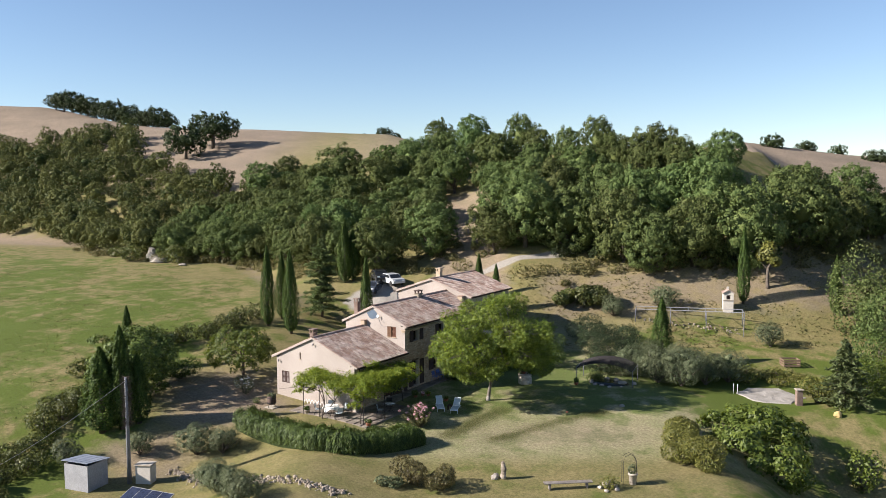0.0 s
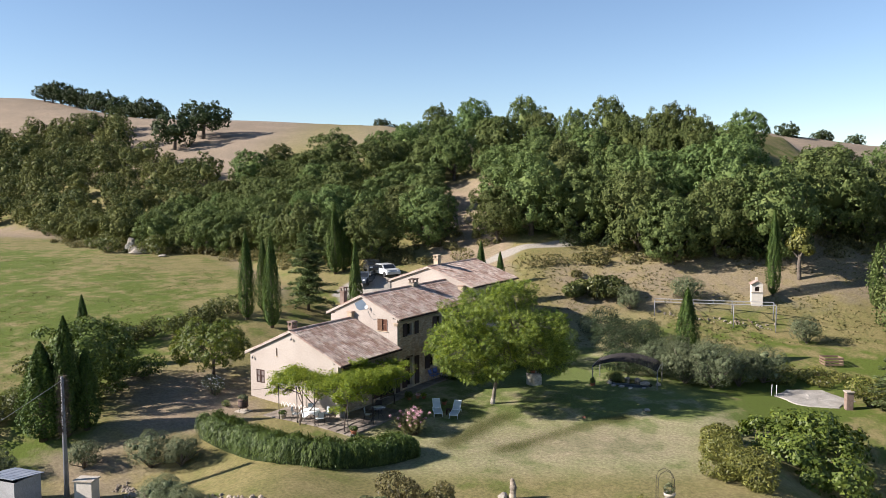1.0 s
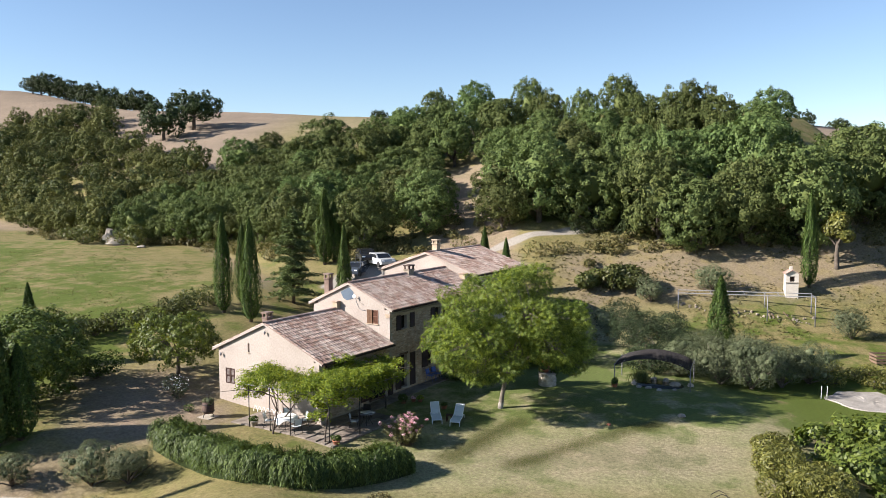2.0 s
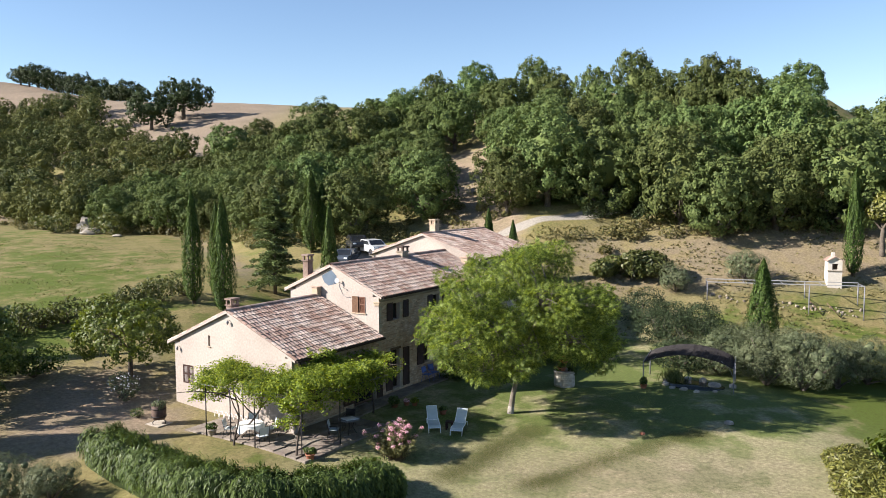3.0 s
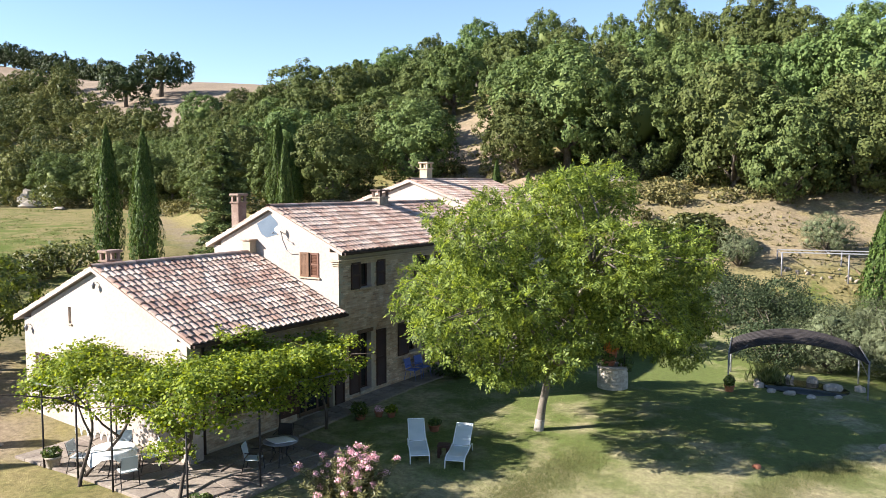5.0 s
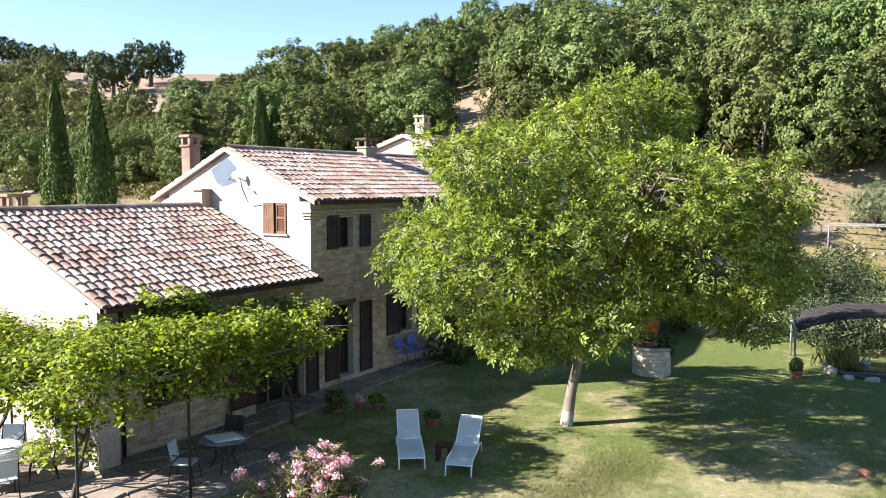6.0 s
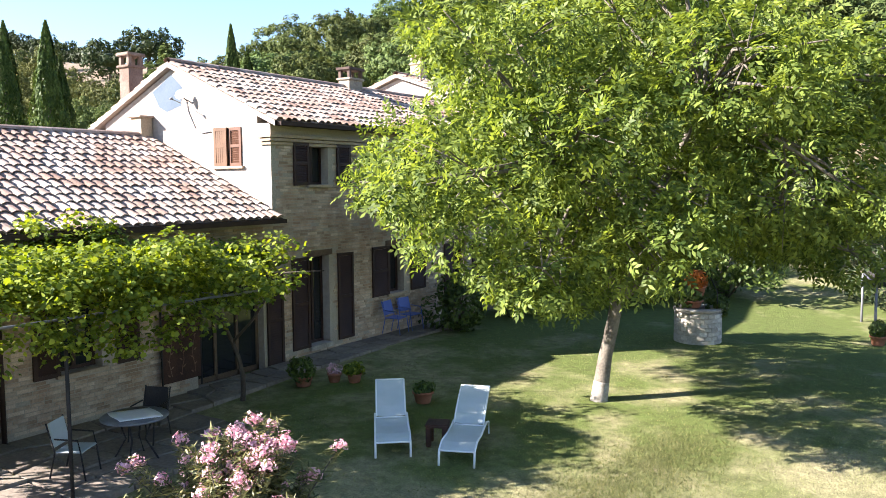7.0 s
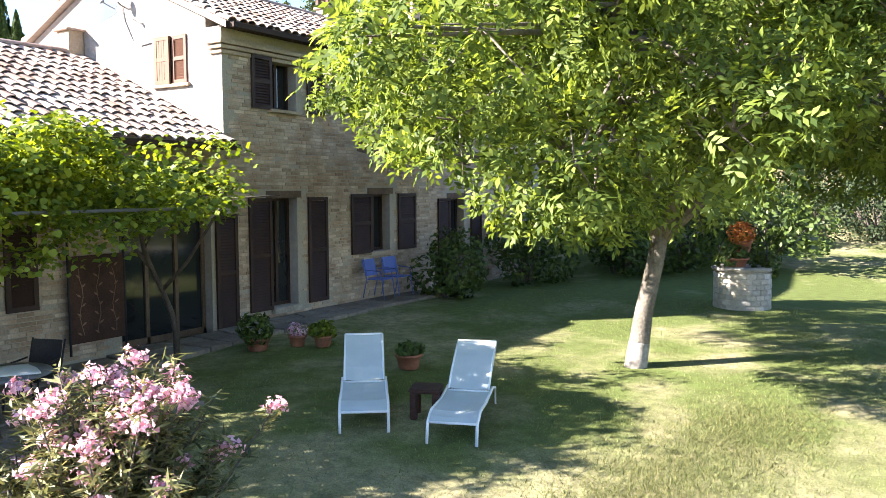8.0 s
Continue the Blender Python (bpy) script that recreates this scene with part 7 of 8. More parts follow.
# gravel bed, vegetables, crate
def gravel_bed():
    pts = [(24.0, 17.4), (26.0, 15.8), (28.8, 16.6), (29.6, 19.4), (27.0, 21.0), (24.6, 19.8)]
    rng = np.random.default_rng(13)
    bm = bmesh.new()
    c = Vector((26.7, 18.3))
    ringv = []
    for i in range(36):
        t = i / 36 * 6
        a, b = Vector(pts[int(t) % 6]), Vector(pts[(int(t) + 1) % 6])
        p = a.lerp(b, t % 1) + Vector(rng.normal(0, 0.08, 2))
        ringv.append(p)
    lv = []
    for s, dz in ((1.0, 0.0), (0.97, 0.07), (0.6, 0.10), (0.2, 0.11)):
        lv.append([bm.verts.new((c.x + (p.x - c.x) * s, c.y + (p.y - c.y) * s, gz(c.x + (p.x - c.x) * s, c.y + (p.y - c.y) * s) + dz + rng.normal(0, 0.012))) for p in ringv])
    for r0, r1 in zip(lv, lv[1:]):
        for i in range(36):
            bm.faces.new((r0[i], r0[(i + 1) % 36], r1[(i + 1) % 36], r1[i]))
    bm.faces.new(lv[-1])
    tagged(part("gravel_bed", bm, M["gravel"]), "pale gravel bed laid on the lawn", "gravel bed", kind="structure")


gravel_bed()
for k, (u, v) in enumerate(((28.5, 74.4), (30.2, 75.2), (31.8, 75.8), (29.4, 76.4), (33.0, 74.6), (31.0, 73.4), (27.2, 75.6))):
    x, y = xy(u, v)
    bush("vegetable_plant", "leafy yellow-green vegetables in a garden bed", x, y, 0.8, 0.9, 420, 0.2, M["broom"], 220 + k, "vegetable bed", category="vegetables")
cr = thing("wooden_crate", "slatted wooden compost crate by the vegetable bed", "crate", at=pose(26.9, 27.6, gz(26.9, 27.6), 0, 0, 30))
for s in (-1, 1):
    for z in (0.05, 0.3, 0.55):
        part("slat", boxes((-0.8, 0.8, s * 0.6 - 0.02, s * 0.6 + 0.02, z, z + 0.16), bevel=0.006), M["crate"], cr)
        part("slat", boxes((s * 0.8 - 0.02, s * 0.8 + 0.02, -0.58, 0.58, z, z + 0.16), bevel=0.006), M["crate"], cr)
x, y = xy(30.4, 67.6)
gp = thing("gate_pillar", "square brick garden pillar with flat cap", "pillar", at=pose(x, y, gz(x, y), 0, 0, 30))
part("shaft", boxes((-0.25, 0.25, -0.25, 0.25, -0.3, 1.3), bevel=0.02), M["redbrick"], gp)
part("cap", boxes((-0.32, 0.32, -0.32, 0.32, 1.3, 1.4), bevel=0.02), M["stone"], gp)
x, y = xy(32.4, 64.8)
rock("straw_bale", "small round straw bale on the lower lawn", x, y, 0.3, 430, flat=0.95, mat_="straw", group="", category="straw bale")

# statue, bench and arbour on the lower lawn
st = bmesh.new()
for z, r, o in ((0.18, 0.17, 0), (0.42, 0.15, 0.02), (0.66, 0.17, 0.03), (0.88, 0.13, 0.0), (1.02, 0.10, -0.02)):
    bmesh.ops.create_icosphere(st, subdivisions=2, radius=r * 1.25, matrix=Matrix.LocRotScale((o, 0, z), None, (1.0, 0.8, 1.15)))
tagged(part("stone_sculpture", st, M["stone_isl"], m=pose(16.1, -11.7, gz(16.1, -11.7))), "weathered upright standing stone on the lawn", "sculpture")
rock("boulder", "weathered rounded boulder beside the standing stone", 15.6, -11.9, 0.3, 440, flat=0.8, group="")
x0, y0 = 20.3, -10.9
be = thing("garden_bench", "long grey plank bench on the lower lawn", "bench", at=pose(x0, y0, gz(x0, y0), 0, 0, 38))
for k in range(3):
    part("plank", boxes((-1.55, 1.55, -0.21 + k * 0.145, -0.08 + k * 0.145, 0.40, 0.45), bevel=0.006), M["greywood"], be)
for sx in (-1.2, 1.2):
    part("trestle", boxes((sx - 0.05, sx + 0.05, -0.18, 0.18, 0.0, 0.398), bevel=0.01), M["greywood"], be)
ar = thing("rose_arch", "thin iron garden arch with a small climbing plant", "garden arch", at=pose(23.3, -8.2, gz(23.3, -8.2), 0, 0, 33))
for s in (-0.2, 0.2):
    part("hoop", tubes("hoop", [[((-0.42, s, 0.0), 0.016), ((-0.42, s, 1.5), 0.016), ((-0.3, s, 1.8), 0.016), ((0, s, 1.95), 0.016), ((0.3, s, 1.8), 0.016), ((0.42, s, 1.5), 0.016), ((0.42, s, 0.0), 0.016)]], M["metal_dark"], 6), parent=ar)
for z in (0.5, 1.0, 1.5):
    for sx in (-0.42, 0.42):
        part("rung", tubes("rung", [[((sx, -0.2, z), 0.01), ((sx, 0.2, z), 0.01)]], M["metal_dark"], 5), parent=ar)
pot("stone_planter", "pale stone planter with white flowers under the arch", 23.55, -8.2, 0.28, 0.75, "olive", 51, material="stone", tall=0.5, category="planter")
bush("yellow_shrub", "small yellow-green shrub in a ring of stones", 22.5, -9.6, 0.9, 0.45, 350, 0.14, M["broom"], 230)
for k in range(5):
    rock("border_stone", "pale edging stone round the small shrub", 22.5 + 0.55 * math.cos(k * 1.2), -9.6 + 0.55 * math.sin(k * 1.2), 0.2, 450 + k, group="border stones")


# pole, shed, solar panels, meter box, bank of stones
po = thing("utility_pole", "grey steel utility pole with bare climbing stems", "utility pole", at=pose(-6.9, -23.0, gz(-6.9, -23.0)))
part("shaft", tubes("shaft", [[((0, 0, -0.4), 0.16), ((0, 0, 4.2), 0.12), ((0, 0, 7.4), 0.09)]], M["metal_grey"], 12), parent=po)
tw = []
for k in range(800):
    a, z = rngr.uniform(0, 6.28), rngr.uniform(4.0, 7.5)
    p = Vector((0.1 * math.cos(a), 0.1 * math.sin(a), z))
    w = Vector((math.cos(a), math.sin(a), rngr.normal(0, 0.5))).normalized()
    q = p + w * rngr.uniform(0.12, 0.38)
    tw.append([p - Vector((0, 0, 0.012)), p + Vector((0, 0, 0.012)), q + Vector((0, 0, 0.008)), q - Vector((0, 0, 0.008))])
part("dry_creeper", soup("dry_creeper", tw, M["vinewood"]), parent=po)
ca = Vector((-6.9, -23.0, gz(-6.9, -23.0) + 7.2))
cb = Vector((-2.0, -45.0, 2.0))
cable_pts = [(ca.lerp(cb, t) - Vector((0, 0, 1.2 * math.sin(math.pi * t))), 0.012) for t in np.linspace(0, 1, 14)]
tagged(part("overhead_cable", tubes("overhead_cable", [cable_pts], M["palepipe"], 5)), "thin pale overhead cable running from the pole", "cable")
sh = thing("garden_shed", "small grey shed with slate-grey sheet roof", "shed", at=pose(-8.9, -24.9, gz(-8.9, -24.9), 0, 0, 12))
for q in ((-1.0, 1.0, -0.9, -0.85), (-1.0, 1.0, 0.85, 0.9), (-1.0, -0.95, -0.85, 0.85), (0.95, 1.0, -0.85, 0.85)):
    part("wall", boxes((*q, -0.5, 1.75)), M["shedwall"], sh)
rf = bmesh.new()
for i in range(9):
    box(rf, -1.12 + i * 0.25, -1.12 + i * 0.25 + 0.235, -1.05, 1.05, 0.0, 0.035 + 0.012 * (i % 2))
part("roof", rf, M["slate"], sh, m=pose(0, 0, 1.86, -7, 0, 0))
mb = thing("meter_box", "weathered pale concrete meter box beside the pole", "meter box", at=pose(-6.2, -22.2, gz(-6.2, -22.2), 0, 0, 25))
part("body", boxes((-0.55, 0.55, -0.4, 0.4, -0.3, 1.25), bevel=0.02), M["limewall"], mb)
part("lid", boxes((-0.62, 0.62, -0.47, 0.47, 1.25, 1.34), bevel=0.02), M["stone"], mb)
sp = thing("solar_panel", "tilted dark solar panel array near the shed", "solar panel", at=pose(-1.6, -25.9, gz(-1.6, -25.9) - 0.45, 0, 0, 10))
part("panel_frame", boxes((-1.7, 1.7, -1.0, 1.0, 0.0, 0.05)), M["palepipe"], sp, m=pose(0, 0, 1.3, 18, 0, 0))
for k in range(4):
    part("cell_panel", boxes((-1.66 + k * 0.84, -1.66 + k * 0.84 + 0.79, -0.95, 0.95, 0.052, 0.06)), M["solar"], sp, m=pose(0, 0, 1.3, 18, 0, 0))
for sx in (-1.5, 1.5):
    part("leg", tubes("leg", [[((sx, 0.8, 0.0), 0.03), ((sx, 0.8, 1.5), 0.03)], [((sx, -0.8, 0.0), 0.03), ((sx, -0.8, 1.0), 0.03)]], M["metal_grey"], 6), parent=sp)
bk = bmesh.new()
for k in range(460):
    t = rngr.uniform()
    x, y = -6.3 + 16.0 * t + rngr.normal(0, 0.2), -20.0 - 0.9 * math.sin(3.1 * t) + rngr.normal(0, 0.3)
    r = rngr.uniform(0.05, 0.15)
    bmesh.ops.create_icosphere(bk, subdivisions=1, radius=r, matrix=pose(x, y, gz(x, y) + r * 0.15, *rngr.uniform(0, 360, 3)) @ Matrix.Diagonal((1.3, 1.0, 0.7, 1)))
tagged(part("rubble_bank", bk, M["stone_isl"], kind="stuff"), "crumbling bank of pale field stones", "stone bank", kind="stuff")


# ---- parked cars ----
def car(label, x, y, turn, paint):
    e = thing("car", label, "car", "parked cars", at=pose(x, y, gz(x, y), 0, 0, turn))
    prof = [(-2.05, 0.35), (-2.1, 0.62), (-1.95, 0.88), (-1.15, 0.98), (-0.55, 1.42), (0.9, 1.46), (1.65, 1.05), (2.02, 0.95), (2.08, 0.55), (2.0, 0.32)]
    bm = bmesh.new()
    rings = []
    for sx, inset in ((-0.86, 0.0), (-0.88, 0.0), (0.88, 0.0), (0.86, 0.0)):
        ring_ = []
        for px_, pz in prof:
            k = max(0.0, (pz - 0.9)) * 0.42
            ring_.append(bm.verts.new((sx * (1 - k * 0.55), px_, pz)))
        rings.append(ring_)
    for a, b in ((0, 1), (1, 2), (2, 3)):
        for i in range(len(prof)):
            j = (i + 1) % len(prof)
            bm.faces.new((rings[a][i], rings[a][j], rings[b][j], rings[b][i]))
    bm.faces.new(rings[0])
    bm.faces.new(list(reversed(rings[3])))
    bmesh.ops.recalc_face_normals(bm, faces=bm.faces)
    part("body", bm, M[paint], e)
    for s in (-1, 1):
        part("side_window", plain("side_window", [(s * 0.873, -0.95, 1.0), (s * 0.80, -0.5, 1.36), (s * 0.79, 0.85, 1.39), (s * 0.865, 1.35, 1.03), (s * 0.85, 1.3, 1.03), (s * 0.78, 0.85, 1.38), (s * 0.79, -0.5, 1.35), (s * 0.86, -0.9, 1.01)], [(0, 1, 2, 3), (4, 5, 6, 7), (0, 3, 4, 7), (1, 6, 5, 2), (0, 7, 6, 1), (3, 2, 5, 4)], M["glass_dark"]), parent=e)
    part("windscreen", plain("windscreen", [(-0.74, -1.17, 1.0), (0.74, -1.17, 1.0), (0.66, -0.6, 1.41), (-0.66, -0.6, 1.41), (-0.74, -1.15, 0.98), (0.74, -1.15, 0.98), (0.66, -0.58, 1.38), (-0.66, -0.58, 1.38)], [(0, 1, 2, 3), (7, 6, 5, 4), (0, 4, 5, 1), (2, 6, 7, 3), (1, 5, 6, 2), (3, 7, 4, 0)], M["glass_dark"]), parent=e)
    part("rear_window", plain("rear_window", [(-0.7, 1.66, 1.08), (0.7, 1.66, 1.08), (0.64, 0.98, 1.44), (-0.64, 0.98, 1.44), (-0.7, 1.63, 1.06), (0.7, 1.63, 1.06), (0.64, 0.96, 1.41), (-0.64, 0.96, 1.41)], [(3, 2, 1, 0), (4, 5, 6, 7), (0, 1, 5, 4), (3, 7, 6, 2), (1, 2, 6, 5), (0, 4, 7, 3)], M["glass_dark"]), parent=e)
    wheel = lathe("tyre", [(0.2, -0.1), (0.30, -0.1), (0.325, -0.07), (0.325, 0.07), (0.30, 0.1), (0.2, 0.1)], M["rubber"], 18)
    rimm = lathe("rim", [(0.01, -0.07), (0.2, -0.085), (0.2, 0.085), (0.01, 0.07)], M["metal_grey"], 14)
    for sx in (-1, 1):
        for py_ in (-1.3, 1.28):
            w = part("tyre", wheel, parent=e, m=pose(sx * 0.8, py_, 0.325, 0, 90, 0))
            part("rim", rimm, parent=w)
        part("headlight", boxes((sx * 0.62 - 0.16, sx * 0.62 + 0.16, -2.1, -2.0, 0.66, 0.80), bevel=0.02), M["whitemetal"], e)
        part("rear_light", boxes((sx * 0.72 - 0.1, sx * 0.72 + 0.1, 2.0, 2.09, 0.72, 0.9), bevel=0.02), M["terracotta"], e)


c1 = xy(-9.3, 103.0)
car("dark blue-grey hatchback parked on the gravel behind the house", c1[0], c1[1], 20, "carblue")
c2 = xy(-6.9, 104.6)
car("white estate car parked on the gravel behind the house", c2[0], c2[1], 65, "carwhite")
c3 = xy(-8.6, 106.2)
car("dark car parked behind the hatchback on the gravel", c3[0], c3[1], 50, "carblack")
gpst = thing("gravel_post", "short dark post at the gravel parking", "post", at=pose(*xy(-6.6, 96.5), gz(*xy(-6.6, 96.5))))
part("shaft", boxes((-0.12, 0.12, -0.12, 0.12, -0.2, 1.0), bevel=0.01), M["metal_dark"], gpst)

# pale rocks and eroded track at the field edge
for k, (u, v, r, flat) in enumerate(((-48.3, 135.5, 1.3, 0.45), (-49.6, 137.2, 1.0, 0.8), (-50.8, 138.8, 1.2, 0.9), (-51.6, 141.0, 1.0, 1.5), (-40.6, 138.5, 1.0, 0.7), (-43.0, 131.0, 0.6, 0.5), (-34.0, 133.0, 0.7, 0.5))):
    x, y = xy(u, v)
    rock("chalk_rock", "white chalky outcrop at the edge of the wood", x, y, r, 500 + k, flat=flat, mat_="chalk", group="chalk outcrops")
# bank bushes in front of the wood
for k, (u, v, h, r) in enumerate(((-54.6, 138.0, 2.6, 3.0), (-45.2, 134.5, 3.0, 2.4), (16.0, 92.5, 2.6, 2.0), (18.0, 93.5, 2.2, 1.8), (14.0, 93.0, 2.0, 1.6), (-3.0, 93.0, 3.0, 2.0), (-1.0, 96.0, 2.6, 1.8))):
    x, y = xy(u, v)
    bush("wild_bush", "dense wild green bush on the bank", x, y, h, r, 1300, 0.36, M["scrubgreen"], 240 + k, "bank bushes")


# ---- lawn grass near the loungers ----
def lawn_grass():
    rng = np.random.default_rng(99)
    n = 120000
    x, y = rng.uniform(2.4, 14.5, n), rng.uniform(-9.5, 8.5, n)
    clump = np.sin(x * 2.1 + 1.0) * np.sin(y * 1.7) + np.sin(x * 5.3) * np.cos(y * 4.1) * 0.6 + rng.normal(0, 0.6, n)
    keep = (clump > -0.35) & ~((x < 3.4) & (y < -3.2)) & ~((x - 7.62) ** 2 + (y - 8.1) ** 2 < 0.5)
    x, y = x[keep], y[keep]
    k = len(x)
    z = ground(x, y)
    b = np.stack([x, y, z - 0.01], 1)
    a = rng.uniform(0, 2 * math.pi, k)
    side = np.stack([np.cos(a), np.sin(a), 0 * a], 1) * rng.uniform(0.004, 0.008, (k, 1))
    h = rng.uniform(0.02, 0.05, (k, 1))
    tip = b + np.stack([rng.normal(0, 0.02, k), rng.normal(0, 0.02, k), 0 * a], 1) + np.array([0, 0, 1.0]) * h
    me = soup("lawn_grass", np.stack([b - side, b + side, tip], 1), M["grass"])
    tagged(new("lawn_grass", me), "short mown lawn grass, green with dry straw patches", "grass", kind="stuff")


lawn_grass()

# small outbuilding among the oaks
bx, by = xy(42.0, 105.0)
ob_ = thing("outbuilding", "small stone outbuilding with tiled roof under the oaks", "outbuilding", at=pose(bx, by, gz(bx, by), 0, 0, 20))
for q in ((-2.0, 2.0, -1.6, -1.35), (-2.0, 2.0, 1.35, 1.6), (-2.0, -1.75, -1.35, 1.35), (1.75, 2.0, -1.35, 1.35)):
    part("wall", boxes((*q, -1.0, 2.0)), M["plaster"], ob_)
for sgn in (-1, 1):
    rows = bmesh.new()
    for k in range(17):
        bmesh.ops.create_cone(rows, segments=8, radius1=0.13, radius2=0.13, depth=2.1, cap_ends=True, matrix=pose(-2.2 + k * 0.275, 0, 0, 90, 0, 0) @ Matrix.Diagonal((1, 0.6, 1, 1)))
    part("roof_slope", rows, M["tile_isl"], ob_, m=pose(0, sgn * 0.95, 2.25, -18 * sgn, 0, 0))

# marker stakes by the gravel
for dx in (0.0, 0.35):
    tagged(part("garden_stake", tubes("garden_stake", [[((23.9 + dx, 17.2, gz(23.9, 17.2) - 0.1), 0.03), ((23.92 + dx, 17.2, gz(23.9, 17.2) + 0.9), 0.03)]], M["lime"], 6)), "thin white stake at the edge of the gravel bed", "stake", "garden stakes")


# ---- rough meadow tufts ----
def meadow(name, label, count, us, vs, tall, seed, ok, blade=(0.05, 0.16), material="meadow"):
    rng = np.random.default_rng(seed)
    u, v = rng.uniform(*us, count), rng.uniform(*vs, count)
    x, y = 40.33 + u * UX.x + v * UY.x, -56.37 + u * UX.y + v * UY.y
    clump = np.sin(u * 0.55 + 1.3 * np.sin(v * 0.21)) + np.sin(v * 0.8 + u * 0.31) + rng.normal(0, 0.8, count)
    keep = (clump > 0.1) & ok(u, v, x, y)
    x, y = x[keep], y[keep]
    k = len(x)
    b = np.stack([x, y, ground(x, y) - 0.03], 1)
    fs = []
    for j in range(3):
        a = rng.uniform(0, 2 * math.pi, k)
        side = np.stack([np.cos(a), np.sin(a), 0 * a], 1) * rng.uniform(*blade, (k, 1))
        off = np.stack([rng.normal(0, 0.1, k), rng.normal(0, 0.1, k), 0 * a], 1)
        tip = b + off * 2 + np.array([0, 0, 1.0]) * rng.uniform(0.5, 1.0, (k, 1)) * tall
        fs.append(np.stack([b + off - side, b + off + side, tip], 1))
    tagged(new(name, soup(name, np.concatenate(fs), M[material])), label, "grass", kind="stuff")


def house_free(x, y):
    return ~((x > -12) & (x < 4) & (y > -10.5) & (y < 22))


meadow("meadow_grass", "uneven tufts of green and dry grass in the sloping meadow", 16000, (-78, -27), (60, 132), 0.16, 33, lambda u, v, x, y: (v < np.interp(u, FOOT_U, FOOT_V) - 14) & (x < -20), (0.02, 0.07), "weed")
meadow("bank_grass", "dry tufted grass on the bank below the wood", 6000, (4, 52), (83, 104), 0.2, 32, lambda u, v, x, y: house_free(x, y) & (np.abs(v - (104.2 + 0.15 * (u - 6))) > 1.6))

def rough_band(label, line, width, count, tall, seed):
    """Unmown tufts along a low bank in the lawn."""
    rng = np.random.default_rng(seed)
    t = rng.uniform(0, len(line) - 1.001, count)
    i = t.astype(int)
    q = np.array(line)
    p = q[i] * (1 - (t - i))[:, None] + q[i + 1] * (t - i)[:, None] + rng.normal(0, width, (count, 2))
    b = np.stack([p[:, 0], p[:, 1], ground(p[:, 0], p[:, 1]) - 0.01], 1)
    a = rng.uniform(0, 2 * math.pi, count)
    side = np.stack([np.cos(a), np.sin(a), 0 * a], 1) * rng.uniform(0.003, 0.008, (count, 1))
    tip = b + np.stack([rng.normal(0, 0.05, count), rng.normal(0, 0.05, count), tall * rng.uniform(0.3, 1.0, count)], 1)
    tagged(new("rough_grass", soup("rough_grass", np.stack([b - side, b + side, tip], 1), M["weed"])), label, "grass", kind="stuff")


rough_band("rough unmown grass on a low bank in the lawn", ((8.9, -7.5), (9.2, -5.0), (9.2, -2.5), (9.8, 0.4)), 0.5, 30000, 0.085, 41)
rough_band("rough dry grass along the edge of the upper lawn", ((12.2, -6.2), (13.0, -4.4), (14.2, -1.2), (15.9, 2.5), (17.0, 4.2)), 0.42, 30000, 0.085, 42)

# ---- roof tiles ----
PITCH, EXPOSED = 0.232, 0.355


def tile_arrays(r0=0.113, r1=0.098, length=0.42, th=0.018):
    """One curved cover tile: axis along +x (down the slope), open below."""
    n = 5
    ang = [math.pi * k / n for k in range(n + 1)]
    up = [(0.0, -r1 * math.cos(a), r1 * math.sin(a) * 0.72) for a in ang]
    lo = [(length, -r0 * math.cos(a), r0 * math.sin(a) * 0.72) for a in ang]
    inn = [(length, -(r0 - th) * math.cos(a), (r0 - th) * math.sin(a) * 0.72 - 0.001) for a in ang]
    v = up + lo + inn
    m = n + 1
    f = [(k, k + 1, m + k + 1, m + k) for k in range(n)] + [(m + k, m + k + 1, 2 * m + k + 1, 2 * m + k) for k in range(n)]
    return np.array(v), f


TV, TF = tile_arrays()
tile_mesh = plain("tile", [tuple(v) for v in TV], TF, M["tile"])


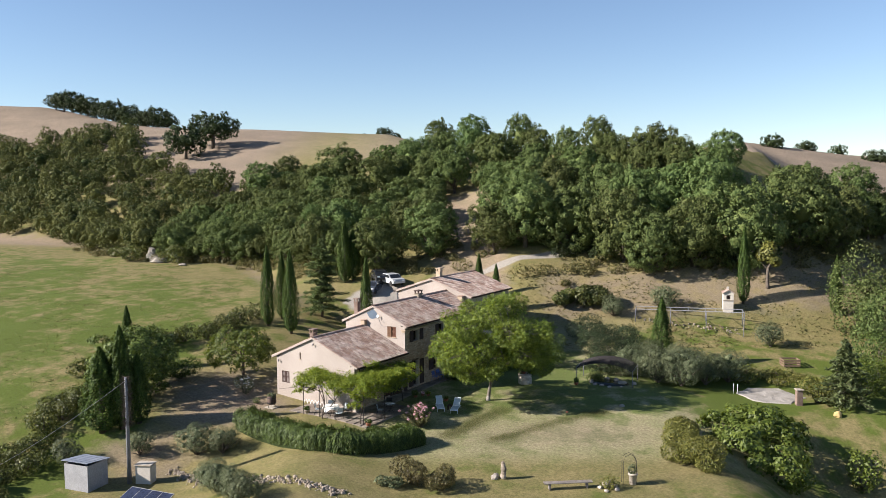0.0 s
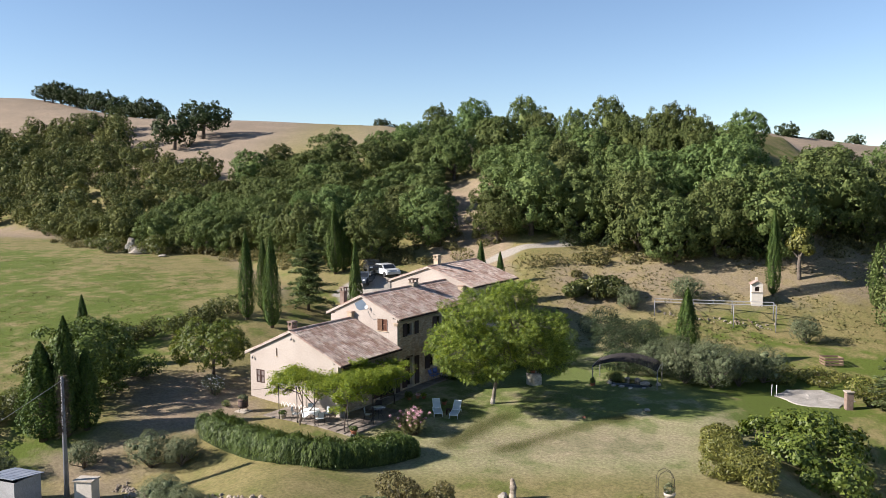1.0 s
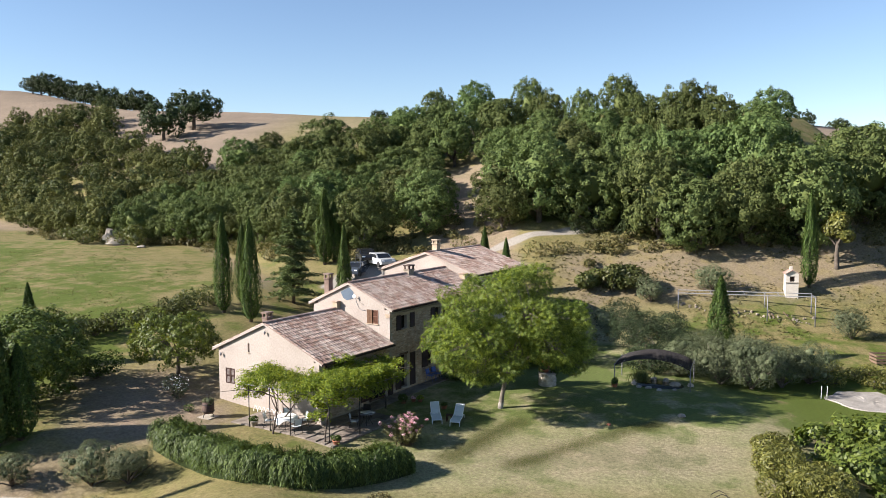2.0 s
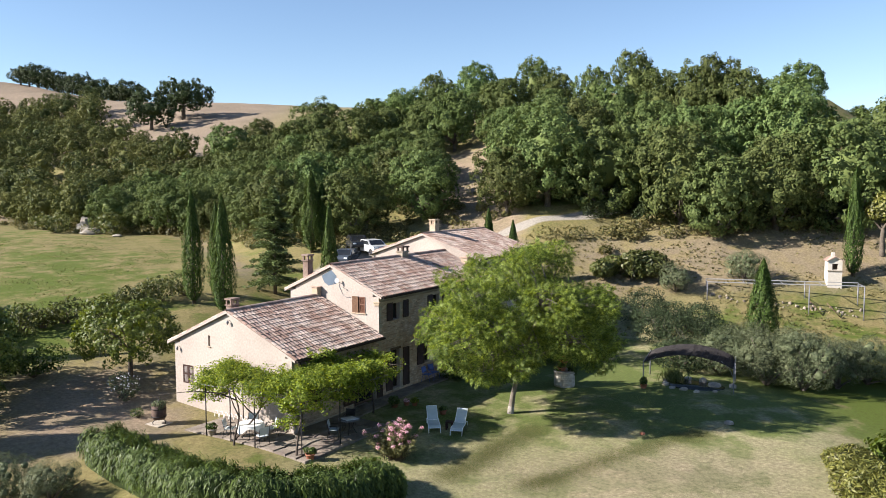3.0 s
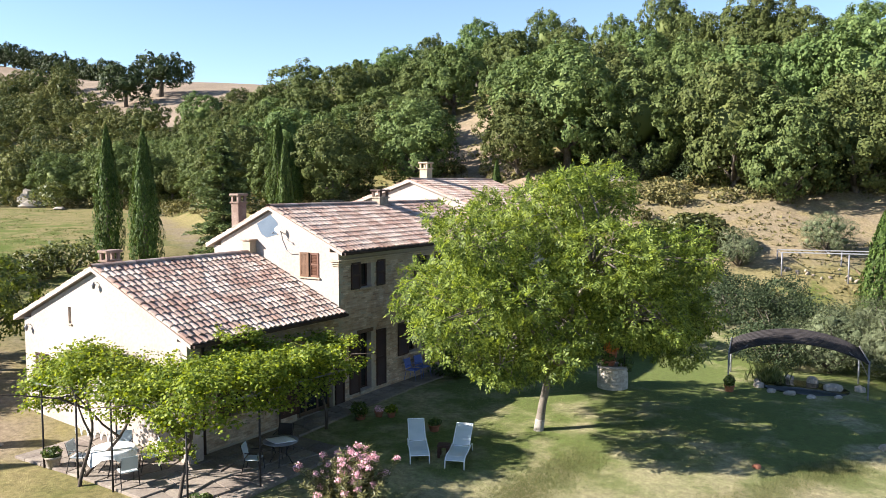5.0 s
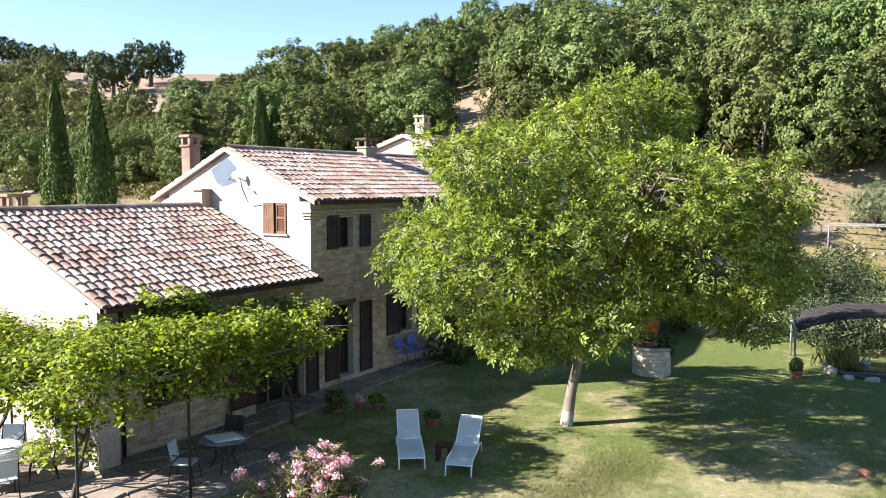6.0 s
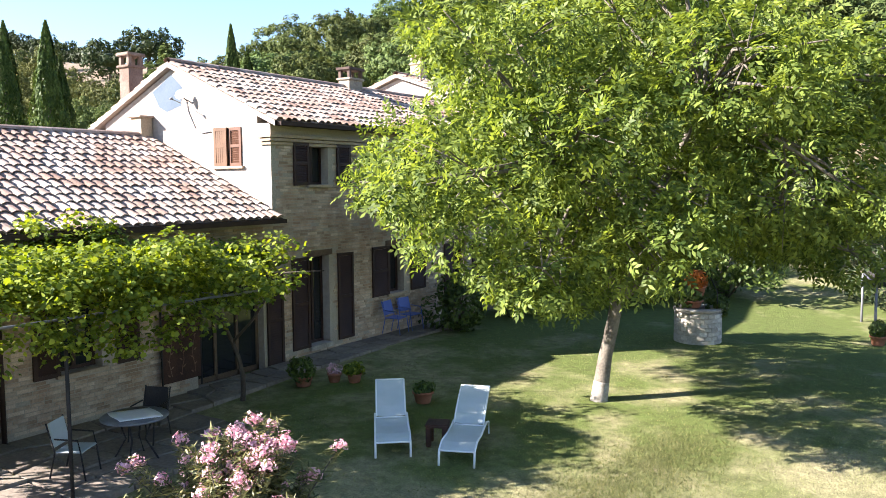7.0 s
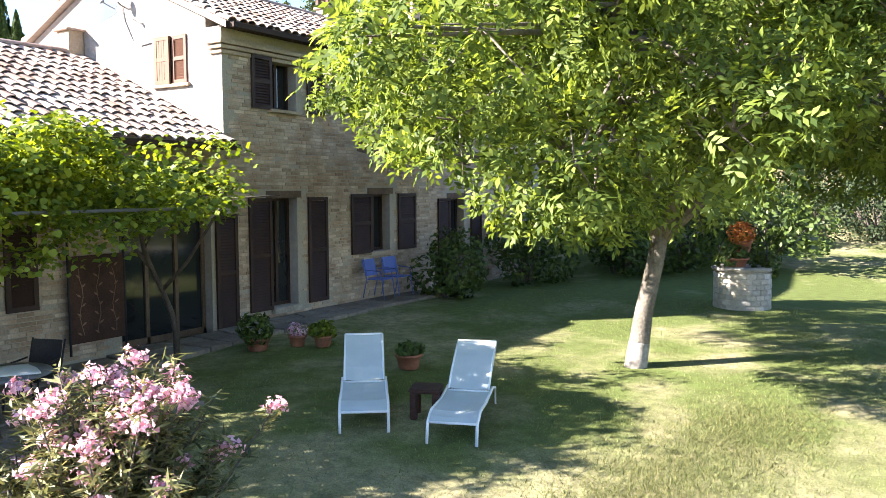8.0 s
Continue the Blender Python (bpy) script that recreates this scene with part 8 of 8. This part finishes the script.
def slope_tiles(w, roof, y0, y1, side, single=0, shorten=0.0):
    """Cover tiles in columns from eave to ridge; the first `single` nearest the garden are pieces of their own."""
    rng = np.random.default_rng(int(abs(y0) * 10) + (3 if side > 0 else 5))
    xe = w["xe1"] if side > 0 else w["xe0"]
    run = abs(xe - w["xr"])
    drop = w["zr"] - w["ze"]
    ln = math.hypot(run, drop)
    down = Vector((side * run, 0, -drop)) / ln
    nrm = Vector((side * drop, 0, run)) / ln
    along = nrm.cross(down)
    rows = int(round((ln - 0.1) / EXPOSED))
    cols = int((y1 - y0) / PITCH)
    verts, faces, made = [], [], 0
    for c in reversed(range(cols)):
        y = y0 + (c + 0.5) * (y1 - y0) / cols
        for r in range(rows):
            s = ln - 0.38 - r * (ln - 0.42) / (rows - 1) + rng.normal(0, 0.012)
            p = Vector((w["xr"], y + rng.normal(0, 0.009), w["zr"] - 0.075)) + down * s + nrm * (-0.012 + 0.012 * rng.uniform())
            m = Matrix((down, along, nrm)).transposed().to_4x4()
            m = Matrix.Translation(p) @ m @ Matrix.Rotation(rng.normal(0, 0.03), 4, "Z") @ Matrix.Rotation(-0.06, 4, "Y")
            if made < single:
                t = part("tile", tile_mesh, parent=roof)
                t.matrix_basis = m
                made += 1
            else:
                a = np.array(m)
                q = len(verts) * len(TV)
                verts.append(TV @ a[:3, :3].T + a[:3, 3])
                faces += [tuple(i + q for i in f) for f in TF]
    if verts:
        me = plain("tiles", np.concatenate(verts).tolist(), faces, M["tile_isl"])
        part("tiles", me, parent=roof, kind="stuff", label="weathered pink and grey clay tiles")


def ridge_tiles(w, roof, y0, y1):
    n = int((y1 - y0) / 0.38)
    verts, faces = [], []
    v = TV * np.array([1.0, 1.35, 1.25])
    for i in range(n):
        a = np.array(Matrix.Translation((w["xr"], y0 + i * (y1 - y0) / n, w["zr"] - 0.05)) @ Matrix.Rotation(math.pi / 2, 4, "Z") @ Matrix.Rotation(0.03, 4, "Y"))
        q = len(verts) * len(TV)
        verts.append(v @ a[:3, :3].T + a[:3, 3])
        faces += [tuple(k + q for k in f) for f in TF]
    part("ridge_tiles", plain("ridge_tiles", np.concatenate(verts).tolist(), faces, M["tile_isl"]), parent=roof, kind="stuff", label="rounded clay ridge tiles")


slope_tiles(LOW, low_roof, -7.14, -0.03, 1, single=300)
slope_tiles(LOW, low_roof, -7.14, -0.03, -1)
slope_tiles(TALL, tall_roof, -0.12, 12.03, 1)
slope_tiles(TALL, tall_roof, -0.12, 12.03, -1)
slope_tiles(BACK, back_roof, 11.94, 20.65, 1)
slope_tiles(BACK, back_roof, 11.94, 20.65, -1)
ridge_tiles(LOW, low_roof, -7.16, -0.36)
ridge_tiles(TALL, tall_roof, -0.14, 12.06)
ridge_tiles(BACK, back_roof, 11.92, 20.7)


# ---- facade bricks ----
def brick_faces(x, y0, y1, z0, z1, out):
    """Front and four sides of a proud brick on the plane x."""
    b = x + out
    i = 0.004
    return [[(b, y0 + i, z0 + i), (b, y1 - i, z0 + i), (b, y1 - i, z1 - i), (b, y0 + i, z1 - i)],
            [(x, y0, z0), (x, y1, z0), (b, y1 - i, z0 + i), (b, y0 + i, z0 + i)], [(b, y0 + i, z1 - i), (b, y1 - i, z1 - i), (x, y1, z1), (x, y0, z1)],
            [(x, y0, z0), (b, y0 + i, z0 + i), (b, y0 + i, z1 - i), (x, y0, z1)], [(b, y1 - i, z0 + i), (x, y1, z0), (x, y1, z1), (b, y1 - i, z1 - i)]]


def facade_bricks():
    rng = np.random.default_rng(9)
    course, verts, faces, single = 0.072, [], [], 0
    unit_brick = {}
    for k in range(int(5.2 / course)):
        z0 = 0.02 + k * course
        z1 = z0 + course - rng.uniform(0.008, 0.016)
        y = -6.9 + rng.uniform(0, 0.25)
        top_low = 3.36
        while y < 11.6:
            ln = rng.choice([0.13, 0.24, 0.26, 0.29, 0.33], p=[0.18, 0.25, 0.27, 0.2, 0.1])
            a, b = y, min(y + ln, 11.7)
            y += ln + rng.uniform(0.008, 0.018)
            if (a < 0.05 and z1 > top_low) or rng.uniform() < 0.05:
                continue
            hit = False
            for h in HOLES_LOW + HOLES_TALL:
                if b > h[0] - 0.13 and a < h[1] + 0.13 and z1 > h[2] - 0.08 and z0 < h[3] + 0.16:
                    hit = True
            if hit or (a < 0.0 < b):
                continue
            out = rng.uniform(0.004, 0.016)
            if single < 300 and -1.0 < a < 4.6 and 2.6 < z0 < 4.2:
                key = (round(b - a, 2), round(out, 3) > 0.01)
                if key not in unit_brick:
                    qs = brick_faces(0.0, 0.0, b - a, 0.0, course - 0.012, 0.014 if key[1] else 0.007)
                    unit_brick[key] = plain("brick", [p for q in qs for p in q], [tuple(range(4 * i, 4 * i + 4)) for i in range(5)], M["brick_one"])
                part("brick", unit_brick[key], parent=tall_wall if a > 0 else low_wall, m=pose(0, a, z0))
                single += 1
            else:
                q0 = len(verts)
                for q in brick_faces(0.0, a, b, z0, z1, out):
                    verts += q
                faces.append(q0)
    # weld the five faces of each brick so that it is one loose piece
    vv, ff = [], []
    for q0 in faces:
        base = len(vv)
        seen = {}
        for i in range(5):
            idx = []
            for p in verts[q0 + 4 * i:q0 + 4 * i + 4]:
                if p not in seen:
                    seen[p] = len(vv)
                    vv.append(p)
                idx.append(seen[p])
            ff.append(tuple(idx))
    part("bricks", plain("bricks", vv, ff, M["brick"]), parent=tall_wall, kind="stuff", label="thin buff bricks in lime mortar")


M["brick_one"] = mat("buff_brick_single", (0.33, 0.225, 0.155), (0.47, 0.365, 0.275), 0.9, 2.2, 30, 0.15, 0.3, 60, rnd=0.22)
facade_bricks()
